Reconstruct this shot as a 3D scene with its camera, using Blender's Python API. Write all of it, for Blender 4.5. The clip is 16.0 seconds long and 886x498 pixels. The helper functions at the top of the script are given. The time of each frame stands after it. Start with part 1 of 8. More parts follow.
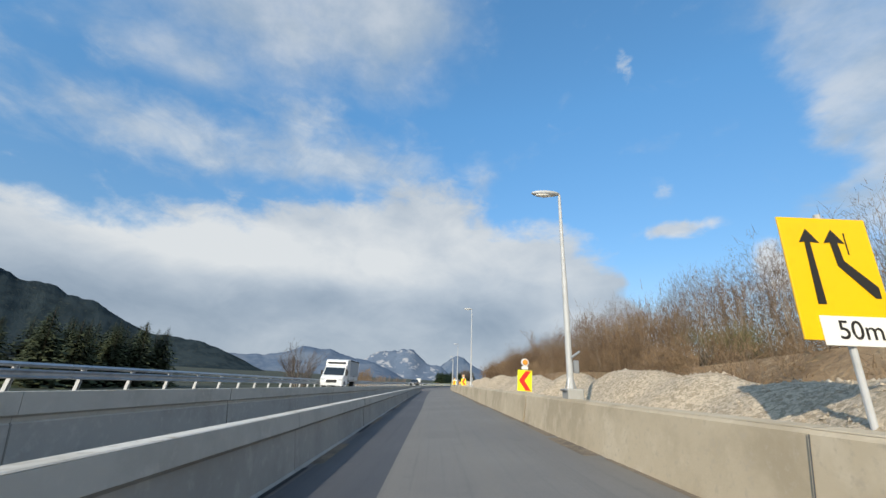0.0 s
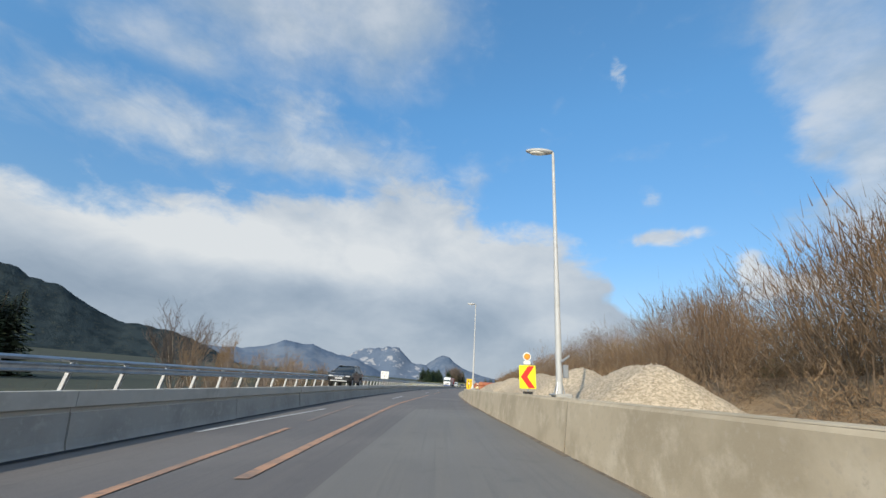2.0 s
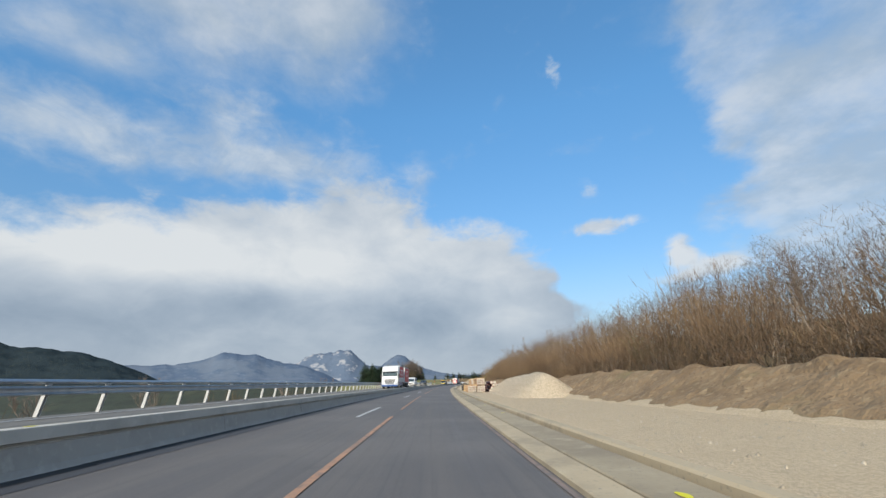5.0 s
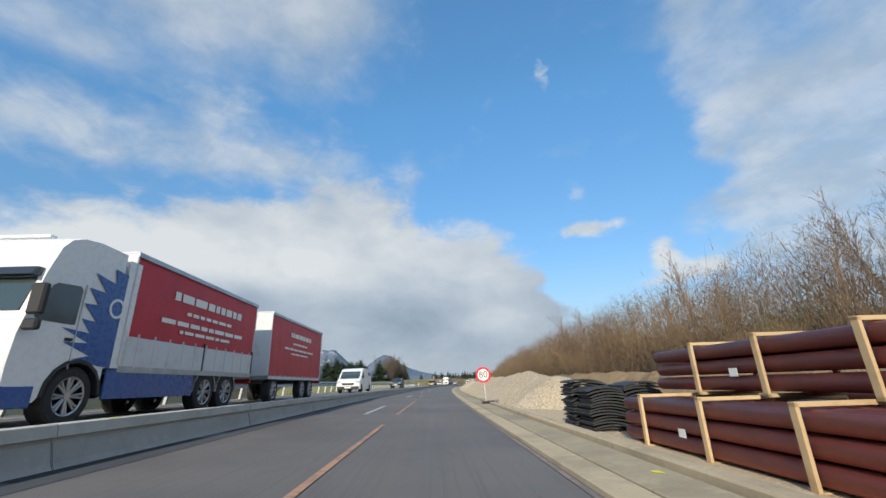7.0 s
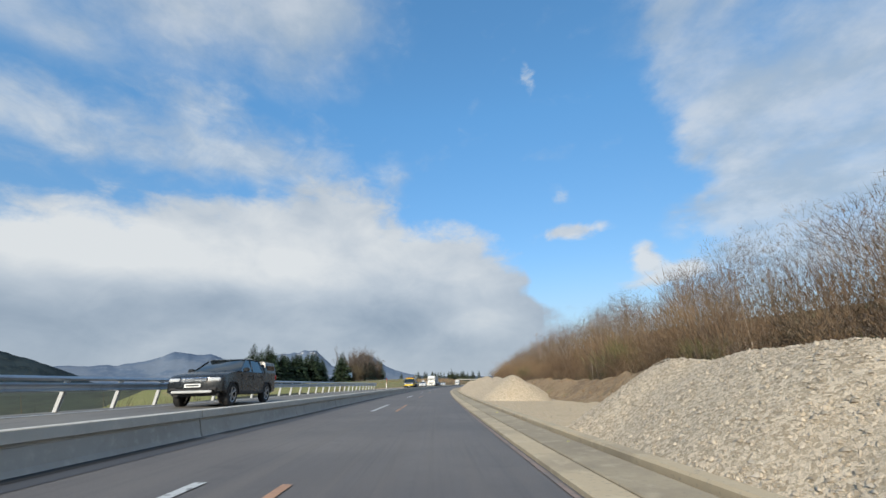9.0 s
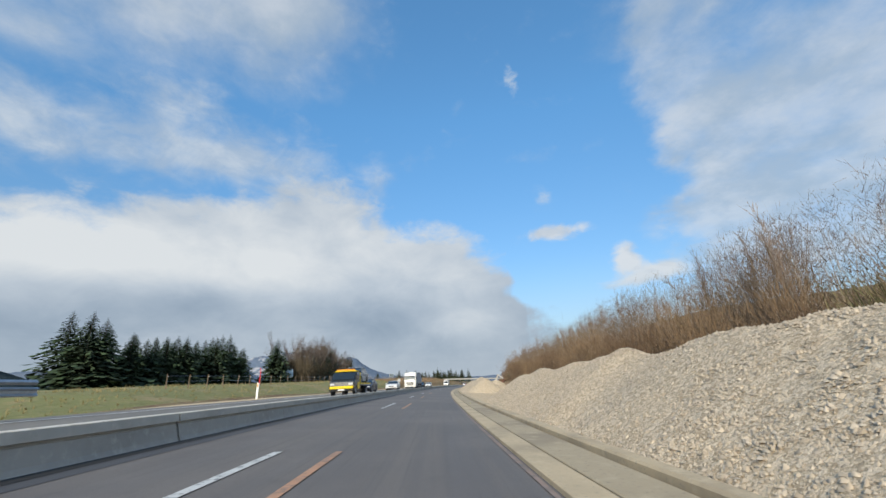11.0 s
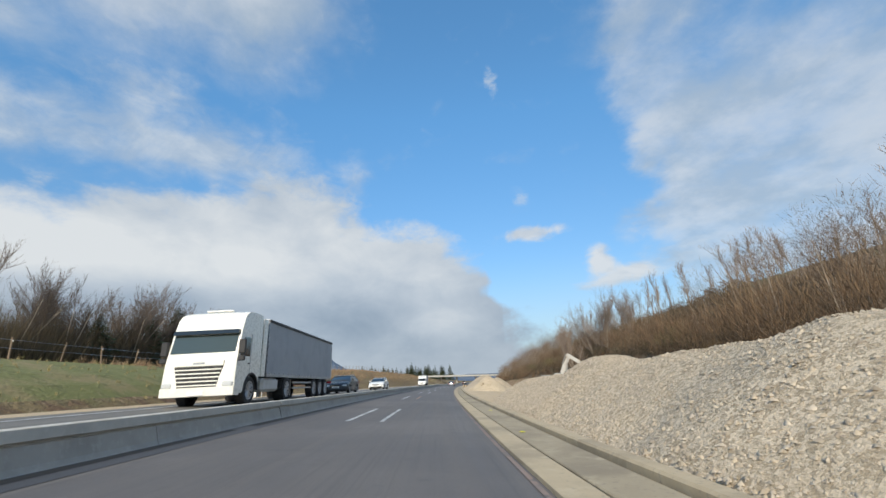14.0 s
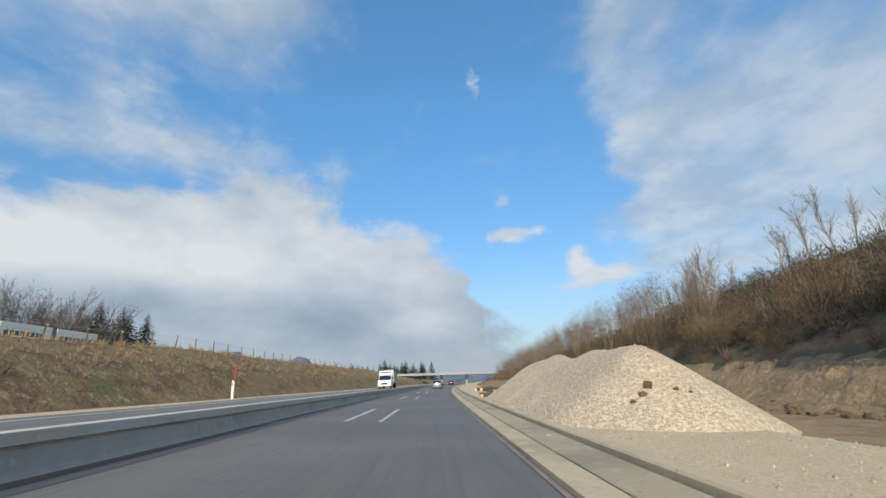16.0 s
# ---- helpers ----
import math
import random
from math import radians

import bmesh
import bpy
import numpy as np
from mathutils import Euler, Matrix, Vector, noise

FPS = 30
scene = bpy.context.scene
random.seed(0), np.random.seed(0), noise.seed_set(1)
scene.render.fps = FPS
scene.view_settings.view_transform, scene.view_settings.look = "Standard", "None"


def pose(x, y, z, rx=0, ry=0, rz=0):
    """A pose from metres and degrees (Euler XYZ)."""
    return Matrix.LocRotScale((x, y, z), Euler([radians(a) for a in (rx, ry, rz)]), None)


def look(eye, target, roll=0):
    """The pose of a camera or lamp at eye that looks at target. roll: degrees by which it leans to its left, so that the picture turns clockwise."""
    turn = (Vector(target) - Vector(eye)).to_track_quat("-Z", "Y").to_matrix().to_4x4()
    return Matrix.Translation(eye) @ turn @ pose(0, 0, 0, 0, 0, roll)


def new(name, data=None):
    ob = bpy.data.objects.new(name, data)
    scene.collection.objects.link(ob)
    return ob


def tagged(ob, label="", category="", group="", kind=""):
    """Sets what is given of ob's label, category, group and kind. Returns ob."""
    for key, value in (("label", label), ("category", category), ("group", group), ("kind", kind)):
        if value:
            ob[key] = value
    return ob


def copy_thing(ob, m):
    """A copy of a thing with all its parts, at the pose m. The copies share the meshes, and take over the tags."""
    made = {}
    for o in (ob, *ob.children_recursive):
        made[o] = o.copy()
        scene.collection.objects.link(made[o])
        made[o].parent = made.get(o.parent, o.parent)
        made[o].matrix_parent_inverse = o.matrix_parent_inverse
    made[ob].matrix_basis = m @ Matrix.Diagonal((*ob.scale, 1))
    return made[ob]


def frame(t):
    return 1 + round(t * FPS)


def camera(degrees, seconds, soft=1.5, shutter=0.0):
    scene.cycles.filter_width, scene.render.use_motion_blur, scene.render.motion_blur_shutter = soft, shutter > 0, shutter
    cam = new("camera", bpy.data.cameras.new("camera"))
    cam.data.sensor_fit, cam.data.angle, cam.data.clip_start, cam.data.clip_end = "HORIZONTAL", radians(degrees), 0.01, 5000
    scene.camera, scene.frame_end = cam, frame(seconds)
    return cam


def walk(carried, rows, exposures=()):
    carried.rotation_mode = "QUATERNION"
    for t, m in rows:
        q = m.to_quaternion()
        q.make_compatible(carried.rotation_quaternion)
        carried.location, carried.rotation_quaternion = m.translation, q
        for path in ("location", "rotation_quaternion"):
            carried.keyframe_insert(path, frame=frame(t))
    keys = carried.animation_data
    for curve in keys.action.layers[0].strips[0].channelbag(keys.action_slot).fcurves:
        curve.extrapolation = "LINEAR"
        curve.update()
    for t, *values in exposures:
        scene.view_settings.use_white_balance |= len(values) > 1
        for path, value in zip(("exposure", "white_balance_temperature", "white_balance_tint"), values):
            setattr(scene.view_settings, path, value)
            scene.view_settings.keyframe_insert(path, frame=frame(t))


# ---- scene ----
LENS = 94.87
cam = camera(LENS, 16.0)
EYE_H = 1.05
# seconds, metres a second
SPEEDS = [(-10, 38.4), (1.8, 38.4), (2.6, 34.0), (4.0, 31.5), (6.5, 29.0), (8.5, 28.0), (11.5, 26.5), (16.0, 25.5), (60, 25.5)]
# seconds, yaw, pitch, roll of the camera
TURNS = [
    (0.0, 0.00, 18.43, -2.03),
    (0.5, -0.12, 18.42, -4.59),
    (1.0, -0.04, 18.47, -5.63),
    (1.5, -0.82, 18.40, -3.73),
    (2.0, -2.08, 18.49, -3.53),
    (2.5, -3.61, 18.67, -3.32),
    (3.0, -5.09, 18.49, -1.34),
    (3.5, -5.74, 18.35, -0.17),
    (4.0, -6.49, 18.33, 0.97),
    (6.5, -9.20, 18.34, 1.37),
    (7.0, -9.56, 18.37, 1.67),
    (7.5, -10.15, 18.45, 1.62),
    (8.0, -10.50, 18.48, 1.84),
    (8.5, -11.05, 18.43, 1.68),
    (9.0, -11.76, 18.46, 1.73),
    (11.5, -14.41, 18.44, 2.66),
    (12.0, -15.04, 18.37, 2.68),
    (12.5, -15.56, 18.39, 2.74),
    (13.0, -15.94, 18.40, 2.73),
    (13.5, -16.51, 18.22, 2.57),
    (14.0, -17.10, 18.28, 2.77),
    (14.5, -17.84, 18.33, 2.86),
    (15.0, -18.45, 18.33, 3.04),
    (15.5, -19.10, 18.25, 3.05),
    (16.0, -19.74, 18.22, 3.12),
]
# seconds, heading of the road in degrees
HEADINGS = [(-4, 2.35), (0, 1.35), (1, 0.92), (2, -0.88), (3, -3.39), (4, -5.06), (6.5, -7.79), (9, -10.34), (11.5, -13.09), (14, -15.8), (16, -18.39), (20, -22.39), (30, -27.39)]
# seconds, crossfall of the road in degrees, down to the right
BANKS = [(0, -3.15), (1, -4.12), (2, -3.52), (2.5, -2.51), (3, -1.52), (3.5, -0.46), (4, 0.41), (6.5, 1.44), (9, 1.83), (11.5, 2.58), (14, 2.78), (16, 3.09)]


def table(rows, t):
    a = np.array(rows, float)
    return float(np.interp(t, a[:, 0], a[:, 1]))


# how far along its line the car is at each tenth of a second, from -10 s
_dt = np.arange(-10, 60.01, 0.1)
_run = np.concatenate([[0], np.cumsum([0.1 * table(SPEEDS, t + 0.05) for t in _dt[:-1]])])
_run -= np.interp(0, _dt, _run)


def gone(t):
    return float(np.interp(t, _dt, _run))


def when(s):
    return float(np.interp(s, _run, _dt))


# the car's line: one station every metre
FIRST, LAST = -400, 3600
LINE = []
_x = _y = 0.0
for _s in range(FIRST, LAST):
    _t = when(_s)
    _h = radians(table(HEADINGS, _t))
    LINE.append((_x, _y, _h, math.tan(radians(table(BANKS, _t)))))
    _x, _y = _x - math.sin(_h), _y + math.cos(_h)
_o = LINE[-FIRST]
LINE = [(x - _o[0], y - _o[1], h, b) for x, y, h, b in LINE]


def line(s):
    i = min(max(s - FIRST, 0), len(LINE) - 1.001)
    k, f = int(i), i - int(i)
    return [LINE[k][j] * (1 - f) + LINE[k + 1][j] * f for j in range(4)]


def at(s, d=0.0, z=0.0):
    """The place s metres along the car's line, d metres to the right of it, z metres over the road's tilted plane."""
    x, y, h, b = line(s)
    return Vector((x + d * math.cos(h), y + d * math.sin(h), z - b * min(max(d, -14.0), 14.0)))


def heading(s):
    return math.degrees(line(s)[2])


ROWS = []
for _t, _yaw, _pitch, _roll in TURNS:
    _e = at(gone(_t), 0, EYE_H)
    ROWS.append((_t, pose(_e.x, _e.y, _e.z, 90 + _pitch, _roll, _yaw)))
walk(cam, ROWS)

# ---- light ----
SUN_AZ, SUN_EL = 24.0, 26.0  # the way the light goes, degrees right of the first heading; height of the sun
sun = new("sun", bpy.data.lights.new("sun", "SUN"))
sun.data.energy, sun.data.angle, sun.data.color = 4.3, radians(0.6), (1.0, 0.89, 0.72)
sun.matrix_world = look((0, 0, 0), (math.sin(radians(SUN_AZ)) * math.cos(radians(SUN_EL)), math.cos(radians(SUN_AZ)) * math.cos(radians(SUN_EL)), -math.sin(radians(SUN_EL))))


class Graph:
    """A short way to write node trees."""

    def __init__(self, tree):
        self.t = tree
        tree.nodes.clear()

    def n(self, kind, _set=None, **links):
        node = self.t.nodes.new(kind)
        for k, v in (_set or {}).items():
            setattr(node, k, v)
        for k, v in links.items():
            key = int(k[1:]) if k[0] == "i" and k[1:].isdigit() else k.replace("_", " ")
            self.put(node.inputs[key], v)
        return node

    def put(self, socket, v):
        if isinstance(v, bpy.types.NodeSocket):
            self.t.links.new(v, socket)
        elif v is not None:
            socket.default_value = v

    def math(self, op, a, b=None, c=None, clamp=False):
        m = self.n("ShaderNodeMath", {"operation": op, "use_clamp": clamp})
        for i, v in enumerate((a, b, c)):
            self.put(m.inputs[i], v)
        return m.outputs[0]

    def noise(self, vec, scale, detail=5.0, rough=0.55, dist=0.0):
        return self.n("ShaderNodeTexNoise", Vector=vec, Scale=scale, Detail=detail, Roughness=rough, Distortion=dist).outputs["Fac"]

    def ramp(self, fac, *stops, mode="LINEAR"):
        r = self.n("ShaderNodeValToRGB", Fac=fac)
        e = r.color_ramp.elements
        r.color_ramp.interpolation = mode
        while len(e) < len(stops):
            e.new(0.5)
        for el, (p, c) in zip(e, stops):
            el.position = p
            el.color = (*c, 1) if len(c) == 3 else c
        return r.outputs[0]

    def mix(self, fac, a, b, blend="MIX"):
        m = self.n("ShaderNodeMix", {"data_type": "RGBA", "blend_type": blend})
        self.put(m.inputs[0], fac)
        self.put(m.inputs[6], a if isinstance(a, bpy.types.NodeSocket) else (*a, 1))
        self.put(m.inputs[7], b if isinstance(b, bpy.types.NodeSocket) else (*b, 1))
        return m.outputs[2]

    def step(self, x, lo, hi):
        m = self.n("ShaderNodeMapRange", {"interpolation_type": "SMOOTHSTEP"})
        for i, v in enumerate((x, lo, hi, 0.0, 1.0)):
            self.put(m.inputs[i], v)
        return m.outputs[0]


def build_sky():
    w = bpy.data.worlds.new("sky")
    scene.world = w
    w.use_nodes = True
    g = Graph(w.node_tree)
    nishita = g.n("ShaderNodeTexSky", {"sky_type": "NISHITA", "sun_disc": False, "sun_elevation": radians(SUN_EL), "sun_rotation": radians(SUN_AZ + 180), "air_density": 1.0, "dust_density": 0.6, "ozone_density": 2.5})
    way = g.n("ShaderNodeTexCoord").outputs["Generated"]
    sep = g.n("ShaderNodeSeparateXYZ", Vector=way)
    x, y, z = sep.outputs
    az = g.math("MULTIPLY", g.math("ARCTAN2", x, y), 57.2958)
    el = g.math("MULTIPLY", g.math("ARCSINE", z), 57.2958)
    # a flat cloud layer seen in perspective, so that far clouds close up towards the horizon
    zz = g.math("ADD", g.math("MAXIMUM", z, 0.0), 0.22)
    flat = g.n("ShaderNodeCombineXYZ", X=g.math("DIVIDE", x, zz), Y=g.math("DIVIDE", y, zz), Z=0.0).outputs[0]
    warp = g.n("ShaderNodeCombineXYZ", X=g.math("MULTIPLY", az, 0.045), Y=g.math("MULTIPLY", el, 0.075), Z=3.1).outputs[0]
    billow = g.noise(warp, 1.9, 10.0, 0.58, 0.15)
    wisp = g.noise(flat, 2.3, 8.0, 0.6, 0.5)
    big = g.noise(flat, 0.8, 3.0, 0.5)
    fluff = g.noise(warp, 4.6, 9.0, 0.6, 0.3)

    def blob(a, e, wa, we):
        da = g.math("DIVIDE", g.math("SUBTRACT", az, a), wa)
        de = g.math("DIVIDE", g.math("SUBTRACT", el, e), we)
        return g.math("EXPONENT", g.math("MULTIPLY", g.math("ADD", g.math("MULTIPLY", da, da), g.math("MULTIPLY", de, de)), -1.0))

    def total(*v):
        out = v[0]
        for q in v[1:]:
            out = g.math("ADD", out, q)
        return out

    def times(*v):
        out = v[0]
        for q in v[1:]:
            out = g.math("MULTIPLY", out, q)
        return out

    def outline(*pts):
        """An elevation that follows the azimuth through these points, in degrees."""
        r = g.ramp(g.math("DIVIDE", g.math("ADD", az, 90.0), 180.0), *[((p + 90) / 180, (e / 60,) * 3) for p, e in pts])
        return g.math("MULTIPLY", r, 60.0)

    def away(v, by):
        return g.math("MULTIPLY", g.math("SUBTRACT", v, 0.5), by)

    # the long bank of cumulus: low on the far left, highest ahead, stepping down to a cut-off end
    top = outline((-75, 15), (-41, 18.6), (-33, 20.4), (-25, 22.3), (-16, 25.2), (-8, 27.0), (0, 26.2), (5, 25.2), (7, 23.2), (13, 22.8), (18, 20.2), (24, 16.0), (26, 8.5), (31, 6.0), (38, 3.0), (60, 1.0))
    height = g.math("DIVIDE", g.math("SUBTRACT", top, el), 4.5)
    cells = g.n("ShaderNodeTexVoronoi", {"feature": "SMOOTH_F1"}, Vector=warp, Scale=4.2, Smoothness=0.6).outputs["Distance"]
    bank_d = g.step(total(height, away(billow, 3.0), away(fluff, 1.9), g.math("MULTIPLY", g.math("SUBTRACT", 0.42, cells), 0.5), times(blob(24.5, 11.6, 3.5, 1.3), -0.7)), -0.35, 0.85)
    # torn shreds above the bank
    shreds = total(g.math("MULTIPLY", blob(-36.0, 27.0, 20.0, 4.5), 0.95), g.math("MULTIPLY", blob(-14.0, 29.0, 13.0, 4.5), 0.95), g.math("MULTIPLY", blob(5.2, 27.5, 2.2, 3.0), 0.7), g.math("MULTIPLY", blob(-22.0, 34.5, 6.0, 2.0), 0.55))
    shred_d = g.step(total(shreds, away(billow, 1.4), away(fluff, 1.3)), 0.15, 1.35)
    # thin sheets high on both sides
    left = total(g.math("MULTIPLY", blob(-30.0, 45.0, 26.0, 9.5), 1.2), g.math("MULTIPLY", blob(-9.0, 48.5, 9.0, 4.5), 0.8), g.math("MULTIPLY", blob(-40.0, 35.0, 10.0, 2.6), 0.55))
    inside = g.math("MULTIPLY", g.step(g.math("ADD", az, g.math("ADD", away(g.noise(warp, 1.0, 6.0, 0.55), 22.0), away(billow, 12.0))), 43.0, 50.0), g.math("MULTIPLY", g.step(el, 5.0, 13.0), g.math("SUBTRACT", 1.0, g.math("MULTIPLY", g.step(el, 28.0, 38.0), 0.55))))
    right = total(g.math("MULTIPLY", inside, 1.08), g.math("MULTIPLY", blob(48.0, 42.0, 10.0, 6.0), 0.6), g.math("MULTIPLY", blob(43.5, 17.8, 1.8, 2.2), 0.5))
    sheet_d = g.step(total(g.math("MULTIPLY", g.math("ADD", left, right), 0.85), away(wisp, 1.0), away(billow, 0.6), away(fluff, 0.5)), 0.1, 1.15)
    # single puffs
    ragged = g.noise(warp, 5.5, 8.0, 0.62, 0.5)
    puffs = total(blob(31.3, 19.3, 4.6, 1.15), g.math("MULTIPLY", blob(39.6, 14.6, 1.9, 1.9), 1.15), g.math("MULTIPLY", blob(44.0, 12.6, 3.6, 1.1), 0.85), g.math("MULTIPLY", blob(40.5, 11.5, 5.0, 0.9), 0.7))
    puff_d = g.step(g.math("ADD", puffs, times(away(ragged, 1.7), g.step(puffs, 0.05, 0.4))), 0.2, 0.95)
    faint = total(g.math("MULTIPLY", blob(27.6, 39.6, 1.3, 2.3), 0.9), g.math("MULTIPLY", blob(30.2, 24.2, 1.8, 1.2), 0.55))
    faint_d = g.step(g.math("ADD", faint, times(away(ragged, 3.4), g.step(faint, 0.05, 0.5))), 0.3, 1.3)
    rest = g.math("MULTIPLY", g.step(g.math("ABSOLUTE", az), 66.0, 95.0), g.step(big, 0.42, 0.62))
    # shade inside the clouds: bright billows above, grey undersides
    lump = g.noise(warp, 2.6, 7.0, 0.6, 0.5)
    soft = g.noise(warp, 1.1, 3.0, 0.5)
    lit = total(g.math("MULTIPLY", g.step(el, 7.0, 17.0), 0.42), away(lump, 0.55), away(soft, 1.0), away(fluff, 0.25), g.math("MULTIPLY", blob(-30.0, 15.5, 17.0, 3.6), 0.42), g.math("MULTIPLY", blob(-40.0, 18.5, 9.0, 2.0), -0.25), g.math("MULTIPLY", blob(-16.0, 11.0, 14.0, 2.2), -0.22), g.math("MULTIPLY", blob(6.0, 8.5, 9.0, 2.2), -0.3), g.math("MULTIPLY", blob(18.0, 8.0, 7.0, 2.0), 0.3), g.math("MULTIPLY", blob(14.0, 21.0, 8.0, 2.0), 0.2), 0.34)
    cloud = g.ramp(lit, (0.0, (0.25, 0.325, 0.42)), (0.3, (0.355, 0.43, 0.52)), (0.62, (0.51, 0.575, 0.645)), (1.0, (0.735, 0.765, 0.78)))
    # the blue pales evenly: less glare low down, more light aloft
    aloft = g.ramp(g.math("DIVIDE", el, 60.0), (0.0, (0.52, 0.56, 0.56)), (0.25, (0.61, 0.77, 0.82)), (0.6, (0.71, 1.12, 1.22)), (1.0, (0.80, 1.26, 1.37)))
    blue = g.mix(1.0, nishita.outputs[0], aloft, "MULTIPLY")
    blue = g.n("ShaderNodeVectorMath", {"operation": "SCALE"}, i0=blue, Scale=0.2).outputs[0]
    sky = g.mix(g.math("MULTIPLY", sheet_d, 0.78), blue, g.mix(g.step(g.math("ADD", g.noise(flat, 4.0, 6.0, 0.6), away(soft, 0.3)), 0.36, 0.66), (0.44, 0.52, 0.60), (0.66, 0.70, 0.735)))
    sky = g.mix(g.math("MULTIPLY", rest, 0.8), sky, (0.5, 0.55, 0.6))
    sky = g.mix(g.math("MULTIPLY", faint_d, 0.55), sky, (0.62, 0.68, 0.73))
    sky = g.mix(g.math("MULTIPLY", shred_d, 0.72), sky, g.mix(g.step(lump, 0.38, 0.64), (0.46, 0.54, 0.63), (0.68, 0.72, 0.74)))
    sky = g.mix(g.math("MULTIPLY", puff_d, 0.88), sky, g.mix(g.step(lump, 0.4, 0.62), (0.55, 0.60, 0.65), (0.74, 0.76, 0.77)))
    sky = g.mix(g.math("MULTIPLY", g.step(el, 17.0, 2.0), 0.55), sky, (0.50, 0.60, 0.705))
    sky = g.mix(g.math("MULTIPLY", bank_d, 0.96), sky, cloud)
    haze = g.math("MULTIPLY", g.step(el, 6.0, -0.5), 0.75)
    sky = g.mix(haze, sky, (0.46, 0.53, 0.60))
    bg = g.n("ShaderNodeBackground", Color=sky, Strength=1.0)
    g.n("ShaderNodeOutputWorld", Surface=bg.outputs[0])


build_sky()


# ---- materials ----
def material(name, base, rough=0.8, metal=0.0, grain=(), bump=None, emit=None, spec=None, rand=0.0, trans=0.0):
    """base: a colour. grain: rows of (scale, other colour, low, high) laid over it by noise; bump: (scale, strength, distance)."""
    m = bpy.data.materials.new(name)
    m.use_nodes = True
    g = Graph(m.node_tree)
    pos = g.n("ShaderNodeTexCoord").outputs["Object"]
    col = g.n("ShaderNodeRGB")
    col.outputs[0].default_value = (*base, 1)
    c = col.outputs[0]
    for scale, other, lo, hi in grain:
        c = g.mix(g.step(g.noise(pos, scale, 6.0, 0.6), lo, hi), c, other)
    if rand:
        r = g.n("ShaderNodeObjectInfo").outputs["Random"]
        v = g.math("ADD", g.math("MULTIPLY", r, rand), 1.0 - rand / 2)
        c = g.n("ShaderNodeVectorMath", {"operation": "SCALE"}, i0=c, Scale=v).outputs[0]
    rg = g.math("ADD", g.math("MULTIPLY", g.noise(pos, 9.0, 4.0), 0.2), rough - 0.1, clamp=True)
    b = g.n("ShaderNodeBsdfPrincipled", Base_Color=c, Roughness=rg, Metallic=metal)
    if spec is not None:
        b.inputs["Specular IOR Level"].default_value = spec
    if trans:
        b.inputs["Transmission Weight"].default_value = trans
    if emit:
        b.inputs["Emission Color"].default_value = (*emit[0], 1)
        b.inputs["Emission Strength"].default_value = emit[1]
    if bump:
        bn = g.n("ShaderNodeBump", Strength=bump[1], Distance=bump[2], Height=g.noise(pos, bump[0], 5.0, 0.65))
        g.put(b.inputs["Normal"], bn.outputs[0])
    g.n("ShaderNodeOutputMaterial", Surface=b.outputs[0])
    return m


def gravel_material(name, light, dark, brown, size, relief=0.55, deep=0.03):
    """Broken stone: each cell a stone of its own tone, with rough relief at three sizes."""
    m = bpy.data.materials.new(name)
    m.use_nodes = True
    g = Graph(m.node_tree)
    pos = g.n("ShaderNodeTexCoord").outputs["Object"]
    shake = g.n("ShaderNodeTexNoise", Vector=pos, Scale=size * 0.6, Detail=3.0)
    bent = g.n("ShaderNodeVectorMath", {"operation": "MULTIPLY_ADD"}, i0=shake.outputs["Color"], i1=(0.06, 0.06, 0.06), i2=pos).outputs[0]
    v = g.n("ShaderNodeTexVoronoi", Vector=bent, Scale=size)
    w = g.n("ShaderNodeTexVoronoi", Vector=bent, Scale=size * 2.7)
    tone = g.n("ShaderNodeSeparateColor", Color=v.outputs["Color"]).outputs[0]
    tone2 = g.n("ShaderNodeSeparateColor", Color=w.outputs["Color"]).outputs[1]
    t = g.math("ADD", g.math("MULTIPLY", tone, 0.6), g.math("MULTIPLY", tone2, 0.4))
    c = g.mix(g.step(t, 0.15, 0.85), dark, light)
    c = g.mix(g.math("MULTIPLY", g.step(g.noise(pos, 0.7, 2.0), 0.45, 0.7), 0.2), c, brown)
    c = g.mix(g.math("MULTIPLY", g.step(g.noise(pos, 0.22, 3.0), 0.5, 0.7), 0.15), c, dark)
    b = g.n("ShaderNodeBsdfPrincipled", Base_Color=c, Roughness=0.97)
    b.inputs["Specular IOR Level"].default_value = 0.2
    h = g.math("ADD", g.math("ADD", g.math("MULTIPLY", tone, 0.9), g.math("MULTIPLY", tone2, 0.5)), g.math("MULTIPLY", g.noise(pos, size * 1.5, 5.0, 0.7), 1.0))
    g.put(b.inputs["Normal"], g.n("ShaderNodeBump", Strength=relief, Distance=deep, Height=h).outputs[0])
    g.n("ShaderNodeOutputMaterial", Surface=b.outputs[0])
    return m


